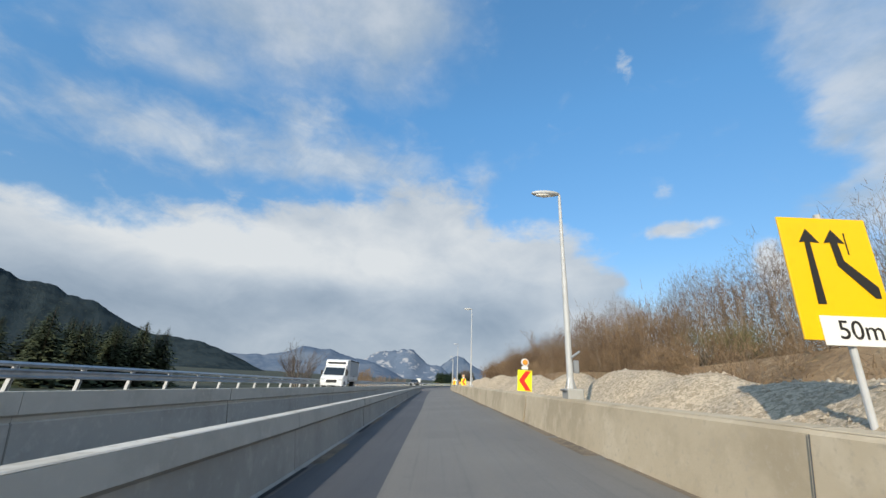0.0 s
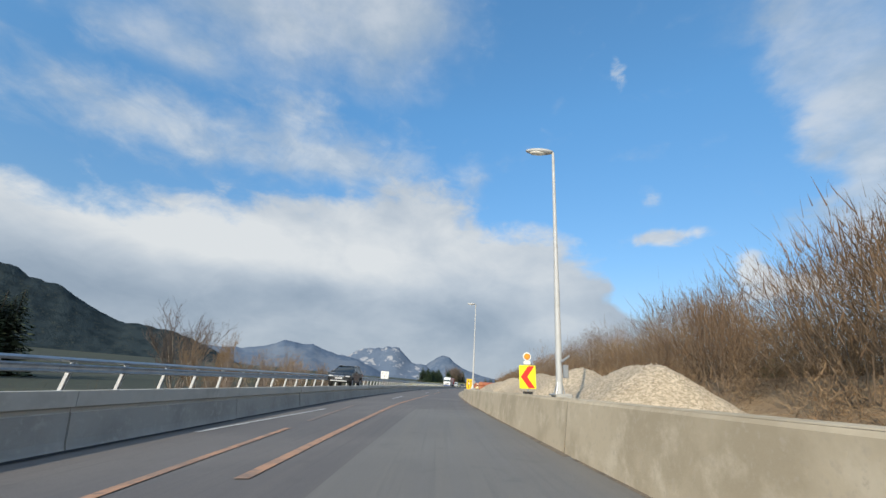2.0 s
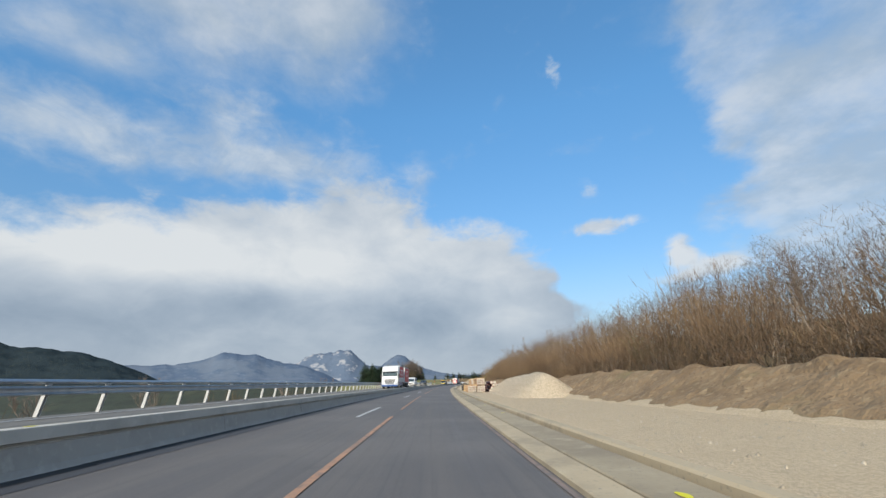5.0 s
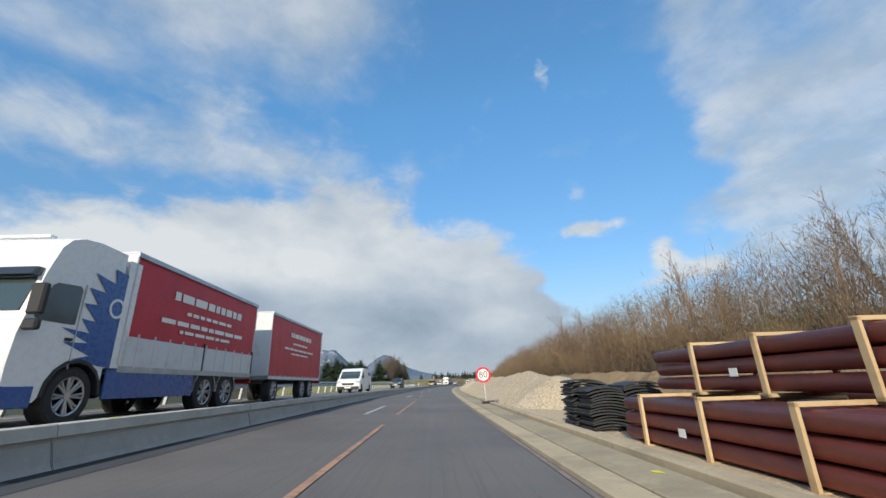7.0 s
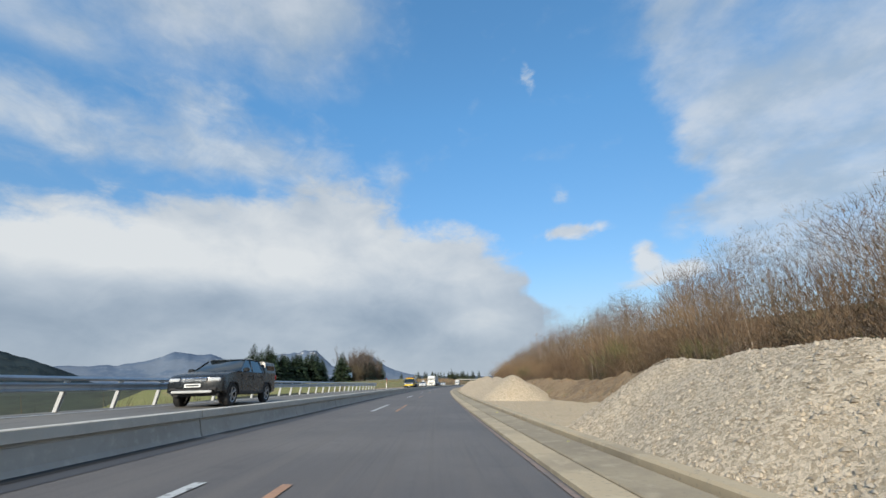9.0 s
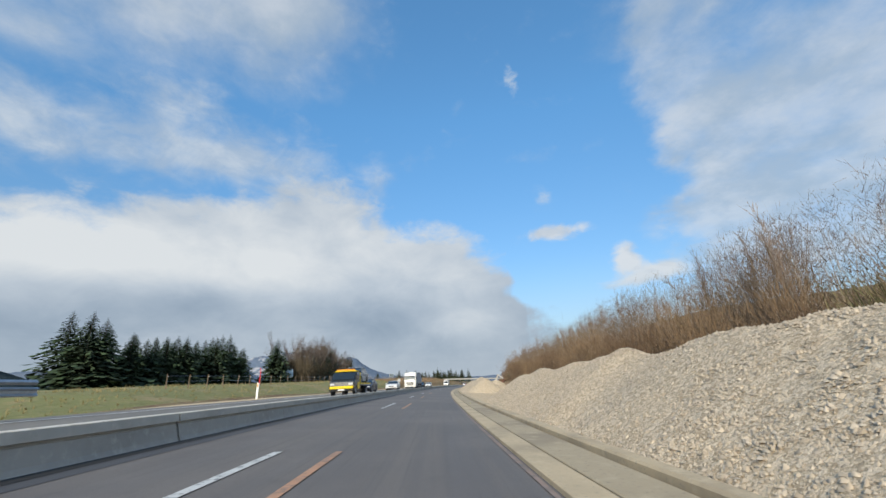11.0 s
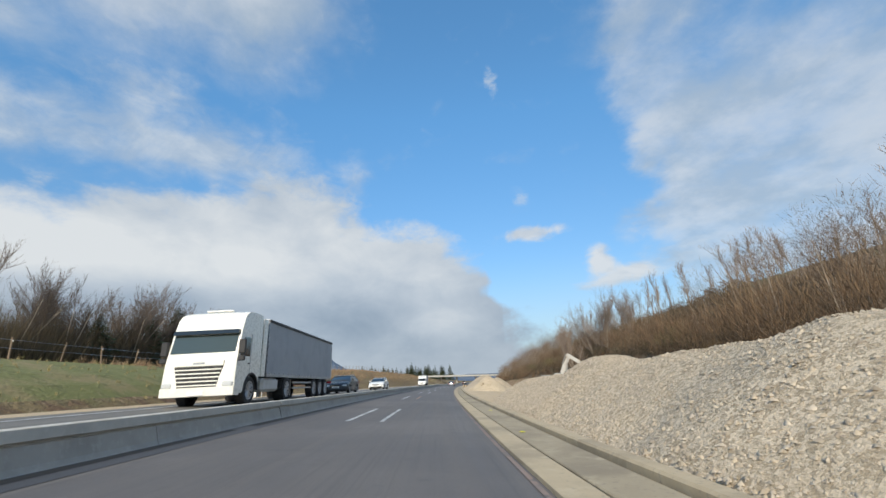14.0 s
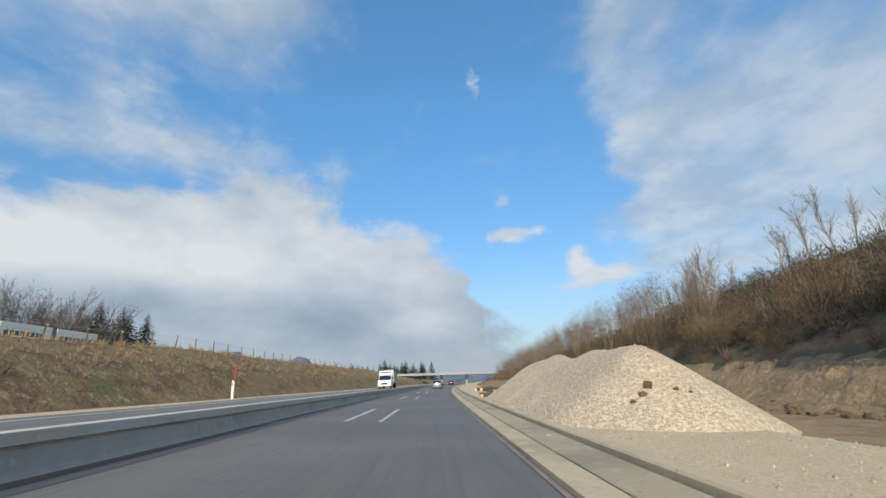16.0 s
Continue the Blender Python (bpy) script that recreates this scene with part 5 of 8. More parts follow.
    spots = [(112 + i * 1.7 + rng.uniform(-1, 1), -14 - rng.uniform(0, 8), rng.randrange(2)) for i in range(14)] + [(150 + i * 16 + rng.uniform(-4, 4), -17 - rng.uniform(0, 9), rng.randrange(2)) for i in range(7)]
    plant(young, spots, "birches below the guardrail", rng, 0.7, 1.05)
    spots = [(117 + i * 1.9 + rng.uniform(-1, 1), -21 - rng.uniform(0, 9), rng.randrange(2)) for i in range(7)] + [(150 + i * 2.2 + rng.uniform(-1, 1), -31 - rng.uniform(0, 14), rng.randrange(2)) for i in range(18)]
    grown = [bare_tree("bare_birch", 150 + i, 7.4 + i, 0.42, 2, BUSH_TAN, BARK_PALE, "leafless tan birch rising above the guardrail", 1.0, 0.010) for i in range(2)]
    plant(grown, spots, "grown birches below the guardrail", rng, 0.7, 1.05)


build_woods()


def fans(count, place, height, spread, twigs, width, seed, forked=True):
    """Upright sprays of thin twigs, many to a clump, in one mesh."""
    rng = np.random.default_rng(seed)
    out = []
    for _ in range(count):
        base, h = place(rng)
        if base is None:
            continue
        n = twigs
        a = rng.uniform(0, 6.283, n)
        lean = np.abs(rng.normal(0, spread, n))
        L = h * rng.uniform(0.45, 1.0, n)
        way = np.stack([np.cos(a) * np.sin(lean), np.sin(a) * np.sin(lean), np.cos(lean)], 1)
        root = base + np.stack([rng.normal(0, 0.22, n), rng.normal(0, 0.22, n), np.zeros(n)], 1) * h * 0.5
        start = root + way * (L * rng.uniform(0, 0.45, n))[:, None] * (1 if forked else 0)
        tip = root + way * L[:, None] + rng.normal(0, 0.08, (n, 3)) * L[:, None]
        b = rng.uniform(0, 6.283, n)
        side = np.stack([np.cos(b), np.sin(b), np.zeros(n)], 1) * width * (0.6 + 0.8 * rng.random(n))[:, None]
        out.append(np.stack([start - side, start + side, tip], 1).reshape(-1, 3))
    v = np.concatenate(out)
    return v, np.arange(len(v)).reshape(-1, 3)


def scrub(s):
    """How tall the brushwood stands: low on the steep bank above the earth cut."""
    return float(np.interp(s, (440, 462, 500, 540), (1.0, 0.5, 0.45, 0.8)))


def build_brush():
    # the rest of the slope: rounded bushes of fine twigs in two tones, joined
    def masses(count, twigs, seed, low, high, back, thick=1.0, span=(-20, 640), near=12.6):
        rng = np.random.default_rng(seed)
        out = []
        for _ in range(count):
            s, d = rng.uniform(*span), near + back * rng.random() ** 1.1
            if 456 < s < 488 and d < 13.8:
                continue
            h = rng.uniform(low, high) * (1.0 if d > 13.6 else 0.62) * (0.8 if 138 < s < 180 else 1.0) * scrub(s)
            d = uphill(s, d)
            base = np.array(at(s, d, ground_z(s, d)))
            n = twigs
            u = rng.normal(0, 1, (n, 3))
            u /= np.linalg.norm(u, axis=1)[:, None]
            u[:, 2] = np.abs(u[:, 2])
            r = rng.random(n)[:, None] ** 0.45
            p = u * r * np.array((h * 0.36, h * 0.36, h * 0.86)) + rng.normal(0, 0.08, (n, 3))
            way = u * 0.55 + np.array((0, 0, 0.45)) + rng.normal(0, 0.55, (n, 3))
            way /= np.linalg.norm(way, axis=1)[:, None]
            L = rng.uniform(0.14, 0.5, n)[:, None] * (0.5 + 0.1 * h)
            side = np.cross(way, rng.normal(0, 1, (n, 3)))
            side *= (thick * rng.uniform(0.007, 0.017, n) / (np.linalg.norm(side, axis=1) + 1e-6))[:, None]
            out.append((base + np.stack([p - side, p + side, p + way * L], 1)).reshape(-1, 3))
        v = np.concatenate(out)
        return v, np.arange(len(v)).reshape(-1, 3)

    v, f = masses(1150, 520, 3, 2.6, 5.4, 8, 0.72)
    raw_mesh("hillside_brushwood", v, f, BUSH_BROWN, "dense leafless brown brushwood over the hillside", "brushwood")
    v, f = masses(800, 560, 33, 2.2, 5.0, 6, 0.66)
    raw_mesh("tan_brushwood", v, f, BUSH_TAN, "dense leafless tan brushwood over the hillside", "brushwood")
    # the wood behind: many-stemmed trees whose tops rise with the slope
    def crowns(count, twigs, seed, near, deep):
        rng = np.random.default_rng(seed)
        out, wood = [], []
        for _ in range(count):
            s, d = rng.uniform(-15, 640), near + deep * rng.random()
            d = uphill(s, d)
            z0 = ground_z(s, d)
            h = (1.05 + (table(TREETOP, s) - 1.05) * d / 20.0) * rng.uniform(0.84, 1.1) - z0
            if h < 2 or 456 < s < 520:
                continue
            base, n = np.array(at(s, d, z0)), twigs
            wide = h * rng.uniform(0.15, 0.24)
            u = rng.normal(0, 1, (n, 3))
            u *= (rng.random(n) ** 0.4 / np.linalg.norm(u, axis=1))[:, None]
            up = 0.58 + 0.40 * u[:, 2]
            p = np.stack([u[:, 0] * wide, u[:, 1] * wide, up * h], 1)
            way = u * np.array((0.7, 0.7, 0.2)) + np.array((0, 0, 0.6)) + rng.normal(0, 0.4, (n, 3))
            way /= np.linalg.norm(way, axis=1)[:, None]
            L = rng.uniform(0.25, 0.75, n)[:, None]
            side = np.cross(way, rng.normal(0, 1, (n, 3)))
            side *= (rng.uniform(0.005, 0.012, n) / (np.linalg.norm(side, axis=1) + 1e-6))[:, None]
            out.append((base + np.stack([p - side, p + side, p + way * L], 1)).reshape(-1, 3))
            m = 7
            foot = base + rng.normal(0, 0.25, (m, 3)) * np.array((1, 1, 0))
            top = base + np.stack([rng.normal(0, 0.6, m) * wide, rng.normal(0, 0.6, m) * wide, h * rng.uniform(0.7, 1.0, m)], 1)
            a = rng.uniform(0, 6.283, m)
            sd = np.stack([np.cos(a), np.sin(a), np.zeros(m)], 1) * rng.uniform(0.018, 0.04, m)[:, None]
            wood.append(np.stack([foot - sd, foot + sd, top], 1).reshape(-1, 3))
        v, w = np.concatenate(out), np.concatenate(wood)
        return v, np.arange(len(v)).reshape(-1, 3), w, np.arange(len(w)).reshape(-1, 3)

    v, f, w, k = crowns(1250, 480, 35, 15.0, 11.0)
    raw_mesh("upper_brushwood", v, f, CANOPY, "leafless brown-grey woods higher on the hillside", "brushwood")
    raw_mesh("wood_stems", w, k, SAPLING, "pale thin stems of the leafless hillside wood", "stems")
    v, f = masses(1350, 170, 36, 3.4, 5.6, 8, 2.2, near=15.6)
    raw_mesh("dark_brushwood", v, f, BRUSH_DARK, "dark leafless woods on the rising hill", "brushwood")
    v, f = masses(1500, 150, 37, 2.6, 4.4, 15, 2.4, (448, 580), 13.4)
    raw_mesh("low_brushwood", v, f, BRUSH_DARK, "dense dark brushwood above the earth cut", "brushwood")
    v, f = masses(300, 460, 38, 2.2, 4.2, 4.4, 0.75, (-20, 141), 8.4)
    raw_mesh("wayside_brushwood", v, f, BUSH_TAN, "tan leafless brushwood behind the concrete wall", "brushwood")
    v, f = masses(260, 260, 34, 0.9, 2.4, 12)
    raw_mesh("olive_undergrowth", v, f, BUSH_OLIVE, "olive brown undergrowth on the hillside", "undergrowth")

    def stems(rng):
        s, d = rng.uniform(-20, 640), 13.5 + 16 * rng.random()
        if 456 < s < 488 and d < 16:
            return None, 0
        d = uphill(s, d)
        return np.array(at(s, d, ground_z(s, d) - 0.05)), rng.uniform(4.0, 7.4) * max(scrub(s), 0.75)

    v, f = fans(420, stems, 1, 0.14, 14, 0.006, 9, False)
    raw_mesh("hillside_saplings", v, f, SAPLING, "thin pale leafless saplings between the bushes", "saplings")

    def under(rng):
        s, d = rng.uniform(-20, 650), 12.0 + 20 * rng.random() ** 1.2
        d = uphill(s, d)
        return np.array(at(s, d, ground_z(s, d) - 0.05)), rng.uniform(0.5, 1.3)

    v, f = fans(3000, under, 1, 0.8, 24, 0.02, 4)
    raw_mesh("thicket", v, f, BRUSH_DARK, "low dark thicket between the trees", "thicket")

    def left(rng):
        s, d = rng.uniform(70, 350), -12.5 - 14 * rng.random()
        return np.array(at(s, d, ground_z(s, d) - 0.05)), rng.uniform(0.8, 2.6)

    v, f = fans(1500, left, 1, 0.4, 30, 0.012, 5)
    raw_mesh("embankment_scrub", v, f, BRUSH_DARK, "brown leafless scrub below the guardrail", "scrub")

    def copse(rng):
        s = rng.uniform(458, 554)
        d = -41 - (s - 459) * 0.205 - 6 * rng.random()
        return np.array(at(s, d, ground_z(s, d) - 0.05)), rng.uniform(2.5, 9.0)

    v, f = fans(4200, copse, 1, 0.34, 40, 0.024, 6)
    raw_mesh("copse_undergrowth", v, f, BRUSH_DARK, "dark undergrowth of the copse behind the fence", "undergrowth")

    def grass(rng):
        s = rng.uniform(352, 620)
        d = -11.5 - 12 * rng.random()
        return np.array(at(s, d, ground_z(s, d) - 0.02)), rng.uniform(0.08, 0.26)

    v, f = fans(7000, grass, 1, 0.6, 13, 0.009, 7, False)
    raw_mesh("grass_tussocks", v, f, TUSSOCK, "dry brown and green grass tufts on the bank", "grass")

    def heath(rng):
        s, d = rng.uniform(446, 600), -12.4 - 6.5 * rng.random()
        return np.array(at(s, d, ground_z(s, d) - 0.02)), rng.uniform(0.2, 0.6)

    v, f = fans(2200, heath, 1, 0.75, 20, 0.012, 17)
    raw_mesh("bank_scrub", v, f, BRUSH, "brown withered scrub on the grass bank", "scrub")

    def weeds(rng):
        s = rng.uniform(300, 640)
        d = uphill(s, 9.8 + 2.6 * rng.random())
        return np.array(at(s, d, ground_z(s, d) - 0.02)), rng.uniform(0.08, 0.4)

    v, f = fans(1800, weeds, 1, 0.7, 14, 0.01, 8, False)
    raw_mesh("cut_weeds", v, f, BRUSH, "dry weeds and roots on the earth cut", "weeds")


build_brush()


# ---- vehicles on the oncoming carriageway ----
GLASS = material("vehicle_glass", (0.02, 0.026, 0.03), 0.06, spec=0.8)
GLASS_GREEN = material("windscreen", (0.045, 0.06, 0.058), 0.06, spec=0.8)
TYRE = material("tyre_rubber", (0.022, 0.022, 0.023), 0.85, 0, ((8.0, (0.05, 0.047, 0.043), 0.5, 0.75),))
RIM = material("wheel_alloy", (0.45, 0.46, 0.47), 0.35, 0.7, ((10.0, (0.25, 0.25, 0.25), 0.5, 0.75),))
CHROME = material("chrome_trim", (0.72, 0.73, 0.74), 0.15, 0.95)
PLASTIC = material("black_plastic", (0.022, 0.022, 0.024), 0.6)
LAMP_GLASS = material("headlamp_glass", (0.62, 0.64, 0.66), 0.12, 0.2)
LAMP_RED = material("tail_lamp", (0.45, 0.01, 0.01), 0.2)
PLATE = material("plate_white", (0.75, 0.76, 0.76), 0.5)


def paint(name, c, metal=0.0, rough=0.28):
    return material(name, c, rough, metal, ((0.7, tuple(v * 0.95 for v in c), 0.45, 0.7), (9.0, tuple(v * 0.985 + 0.002 for v in c), 0.5, 0.75)))


P_WHITE, P_BLACK, P_BLUE, P_SLATE, P_CREAM = paint("paint_white", (0.78, 0.79, 0.79)), paint("paint_black", (0.016, 0.018, 0.02)), paint("paint_dark_blue", (0.022, 0.032, 0.06), 0.3), paint("paint_slate", (0.05, 0.058, 0.066), 0.4), paint("paint_cream", (0.80, 0.79, 0.73))
P_GREY, P_YELLOW, P_CHASSIS = paint("paint_grey", (0.30, 0.32, 0.35), 0.4), paint("paint_yellow", (0.85, 0.62, 0.01)), paint("paint_blue", (0.03, 0.10, 0.32))
CURTAIN_RED = material("curtain_red", (0.52, 0.018, 0.035), 0.5, 0, ((0.8, (0.42, 0.014, 0.026), 0.45, 0.7),), (1.5, 0.25, 0.05))
CURTAIN_GREY = material("curtain_grey", (0.33, 0.36, 0.40), 0.6, 0, ((0.8, (0.28, 0.31, 0.35), 0.45, 0.7),), (1.5, 0.3, 0.05))
BOARD_WHITE = material("side_board", (0.62, 0.64, 0.66), 0.5, 0, ((2.0, (0.5, 0.5, 0.5), 0.5, 0.75),))


def shell(profile, layers, mat_w=None):
    """Side outline in y and z, swept across x: layers are (x, push of the ends, drop of the top)."""
    bm = bmesh.new()
    ys = [p[0] for p in profile]
    zs = [p[1] for p in profile]
    y0, y1, z0, z1 = min(ys), max(ys), min(zs), max(zs)
    rings = []
    for x, push, drop, side in layers:
        ring = []
        for y, z in profile:
            f, u = (y - y0) / (y1 - y0) * 2 - 1, (z - z0) / (z1 - z0)
            yy = y - push * (f ** 5 if abs(f) > 0 else 0)
            zz = z - drop * max(0.0, u - 0.3) / 0.7
            ring.append(bm.verts.new((x * (1 - side * u), yy, zz)))
        rings.append(ring)
    n = len(profile)
    for a, b in zip(rings, rings[1:]):
        for i in range(n):
            bm.faces.new((a[i], a[(i + 1) % n], b[(i + 1) % n], b[i]))
    bm.faces.new(rings[0])
    bm.faces.new(rings[-1][::-1])
    bmesh.ops.triangulate(bm, faces=[f for f in bm.faces if len(f.verts) > 4])
    bmesh.ops.recalc_face_normals(bm, faces=bm.faces)
    return bm


def arch(y, r, z0, n=8):
    return [(y - r * math.cos(math.pi * i / n), z0 + r * math.sin(math.pi * i / n)) for i in range(n + 1)]


def wheel(parent, x, y, r, w, out, spokes=5, rim_mat=None, dual=False):
    """A wheel as one part with tyre and rim under it."""
    hub = new("wheel")
    hub.parent = parent
    hub.location = (x, y, r)
    bm = bmesh.new()
    prof = [(r * 0.66, -w / 2), (r * 0.93, -w / 2), (r, -w / 2 + 0.03), (r, w / 2 - 0.03), (r * 0.93, w / 2), (r * 0.66, w / 2)]
    n = 24
    rings = [[bm.verts.new((px, q * math.cos(2 * math.pi * i / n), q * math.sin(2 * math.pi * i / n))) for q, px in prof] for i in range(n)]
    for i in range(n):
        for j in range(len(prof) - 1):
            bm.faces.new((rings[i][j], rings[i][j + 1], rings[(i + 1) % n][j + 1], rings[(i + 1) % n][j]))
    part("tyre", bm, TYRE, hub)
    bm = bmesh.new()
    fx = out * w / 2
    tube(bm, (fx - out * 0.05, 0, 0), (fx - out * 0.02, 0, 0), r * 0.16, r * 0.13, 12)
    for i in range(n):
        a, b = 2 * math.pi * i / n, 2 * math.pi * (i + 1) / n
        q = [bm.verts.new((fx - out * o, k * math.cos(t), k * math.sin(t))) for t in (a, b) for k, o in ((r * 0.66, 0.0), (r * 0.60, 0.015))]
        bm.faces.new((q[0], q[1], q[3], q[2]))
    for i in range(spokes):
        a = 2 * math.pi * i / spokes
        for da in (-0.12, 0.12):
            tube(bm, (fx - out * 0.045, r * 0.1 * math.cos(a), r * 0.1 * math.sin(a)), (fx - out * 0.02, r * 0.62 * math.cos(a + da), r * 0.62 * math.sin(a + da)), r * 0.055, r * 0.05, 5)
    part("rim", bm, rim_mat or RIM, hub)
    part("brake", rod((fx - out * 0.12, 0, 0), (fx - out * 0.1, 0, 0), r * 0.6, r * 0.6, 16), PLASTIC, hub)
    return hub


def quad_plate(pts, off=0.0):
    bm = bmesh.new()
    vs = [bm.verts.new(p) for p in pts]
    bm.faces.new(vs)
    r = bmesh.ops.extrude_face_region(bm, geom=bm.faces[:])
    n = (Vector(pts[1]) - Vector(pts[0])).cross(Vector(pts[2]) - Vector(pts[0])).normalized()
    bmesh.ops.translate(bm, vec=n * 0.006, verts=[v for v in r["geom"] if isinstance(v, bmesh.types.BMVert)])
    bmesh.ops.recalc_face_normals(bm, faces=bm.faces)
    return bm


def car(s, near, label, mat, wb=2.65, H=1.48, w=0.9, r=0.32, style="estate", rails=False, face="plain", name="car"):
    """Front axle at the local origin, facing +y; the body runs back from a raised nose to the tail."""
    t = thing(name, label, "car", stand(s, near - w, table(LEFT_Z, s), 180), group="oncoming cars")
    tall = style in ("suv", "pickup")
    f, rear = 0.86, -wb - (1.0 if style != "hatch" else 0.75)
    sill, hood, belt = (0.42, 1.02, 1.08) if tall else (0.24, 0.80, 0.93)
    if style == "pickup":
        hood, belt = 1.04, 1.10
    ar = r + 0.06
    lower = [(f, sill + 0.06), (f + 0.03, sill + 0.3), (f - 0.02, hood - 0.13), (f - 0.16, hood - 0.04), (f - 0.5, hood + 0.03), (-0.28, hood + 0.12), (-0.55, belt + 0.05), (-wb * 0.6, belt + 0.02)]
    tail_z = belt + 0.06
    lower += [(rear + 0.35, tail_z), (rear + 0.05, tail_z), (rear - 0.02, belt - 0.2), (rear, sill + 0.1), (rear + 0.1, sill)]
    under = [p for p in arch(-wb, ar, r)] + [(-wb + ar + 0.05, sill - 0.03), (-ar - 0.05, sill - 0.03)] + [p for p in arch(0, ar, r)]
    under = [(y, max(z, sill - 0.03) if not (abs(y) < ar or abs(y + wb) < ar) else z) for y, z in under]
    lower += under
    L = [(-w, 0.20, 0.02, 0.06), (-w * 0.97, 0.13, 0.012, 0.03), (-w * 0.8, 0.05, 0.0, 0), (-w * 0.3, 0.0, -0.015, 0), (w * 0.3, 0.0, -0.015, 0), (w * 0.8, 0.05, 0.0, 0), (w * 0.97, 0.13, 0.012, 0.03), (w, 0.20, 0.02, 0.06)]
    part("body", shell(lower, L), mat, t, smooth="creased")
    # glass house: a dark tapered block, painted roof and pillars on it
    a0, a1 = -0.42, -1.15
    b1, b0 = (rear + 0.62, rear + 0.20) if style in ("estate", "suv") else ((-wb * 0.86, -wb * 0.9) if style == "pickup" else (rear + 0.75, rear + 0.22))
    zt = H - 0.035
    cab = [(a0, belt + 0.02), (a1, zt - 0.02), ((a1 + b1) / 2, zt + 0.02), (b1, zt - 0.03), (b0, belt + 0.02)]
    cw = w * 0.93
    G = [(-cw, 0.0, 0.05, 0.24), (-cw * 0.85, -0.03, 0.0, 0.24), (cw * 0.85, -0.03, 0.0, 0.24), (cw, 0.0, 0.05, 0.24)]
    part("glasshouse", shell(cab, G), GLASS, t, "dark tinted glass", smooth="creased")
    tw = cw * 0.77
    roof = [(a1 + 0.04, zt - 0.035), (a1 - 0.1, zt + 0.0), ((a1 + b1) / 2, zt + 0.035), (b1 + 0.08, zt - 0.005), (b1 - 0.05, zt - 0.05), ((a1 + b1) / 2, zt - 0.01)]
    part("roof", shell(roof, [(-tw - 0.03, 0.03, 0.045, 0), (-tw * 0.85, 0, 0.0, 0), (tw * 0.85, 0, 0.0, 0), (tw + 0.03, 0.03, 0.045, 0)]), mat, t, smooth="creased")
    zb = belt + 0.03
    for sd in (-1, 1):
        X = lambda z: sd * (cw * (1 - 0.24 * (z - zb) / (zt - zb)) + 0.006)
        zu = zt - 0.06

        def pillar(y0, y1, wd, nm="pillar"):
            p = [(X(zb), y0 + wd, zb), (X(zb), y0 - wd, zb), (X(zu), y1 - wd, zu), (X(zu), y1 + wd, zu)]
            part(nm, quad_plate(p[:: sd]), mat if nm == "pillar" else PLASTIC, t)

        pillar(a0 - 0.02, a1 + 0.0, 0.045)
        pillar(-wb * 0.52, -wb * 0.53, 0.035, "door_post")
        pillar(-wb * 0.88 if style != "pickup" else b0 + 0.1, -wb * 0.90 if style != "pickup" else b1 + 0.1, 0.05, "pillar")
        if style in ("estate", "suv"):
            pillar(b0 + 0.09, b1 + 0.06, 0.08)
        part("window_trim", boxes((sd * (cw - 0.01), sd * (cw + 0.012), b0 + 0.1, a0 - 0.1, belt + 0.005, belt + 0.03)), CHROME if mat is not P_BLACK else PLASTIC, t)
        for y in (-0.62, -wb * 0.53, -wb * 0.86):
            part("door_gap", boxes((sd * w * 0.9, sd * w * 0.972, y - 0.004, y + 0.004, sill + 0.12, belt - 0.06)), PLASTIC, t)
        for y in (-wb * 0.46, -wb * 0.80):
            part("door_handle", boxes((sd * w * 0.95, sd * (w * 0.97 + 0.03), y - 0.1, y + 0.08, belt - 0.14, belt - 0.10), bevel=0.008), mat, t)
        part("mirror", boxes((sd * (w - 0.03), sd * (w + 0.17), -0.72, -0.58, belt + 0.03, belt + 0.17), bevel=0.03), mat, t)
        part("sill_trim", boxes((sd * w * 0.93, sd * (w + 0.004), -wb + ar + 0.04, -ar - 0.04, sill - 0.05, sill + 0.05), bevel=0.01), PLASTIC, t)
        part("headlight", boxes((sd * w * 0.50, sd * w * 0.90, f - 0.22, f - 0.015, hood - 0.25, hood - 0.13), bevel=0.03), LAMP_GLASS, t, "clear headlamp")
        part("fog_lamp", boxes((sd * w * 0.58, sd * w * 0.82, f - 0.1, f + 0.02, sill + 0.1, sill + 0.2), bevel=0.02), PLASTIC, t)
        part("tail_light", boxes((sd * w * 0.74, sd * w * 0.955, rear - 0.02, rear + 0.16, belt - 0.22, belt - 0.02), bevel=0.02), LAMP_RED, t, "red tail lamp")
        if rails:
            bm = tube(bmesh.new(), (sd * tw * 0.93, a1 - 0.2, zt + 0.06), (sd * tw * 0.93, b1 + 0.15, zt + 0.05), 0.018, 0.018, 6)
            for y in (a1 - 0.25, (a1 + b1) / 2, b1 + 0.2):
                tube(bm, (sd * tw * 0.93, y, zt - 0.03), (sd * tw * 0.93, y, zt + 0.06), 0.016, 0.016, 6)
            part("roof_rail", bm, CHROME, t)
        for y in (0, -wb):
            wheel(t, sd * (w - 0.12), y, r, 0.21, sd)
            part("wheel_arch", shell(arch(y, ar + 0.005, r) + arch(y, ar - 0.03, r)[::-1], [(sd * (w - 0.3), 0, 0, 0), (sd * (w + (0.015 if tall else 0.002)), 0, 0, 0)]), PLASTIC, t)
    part("grille", boxes((-w * 0.46, w * 0.46, f - 0.1, f + 0.03, hood - 0.27, hood - 0.12), bevel=0.02), CHROME if face == "chrome" else PLASTIC, t)
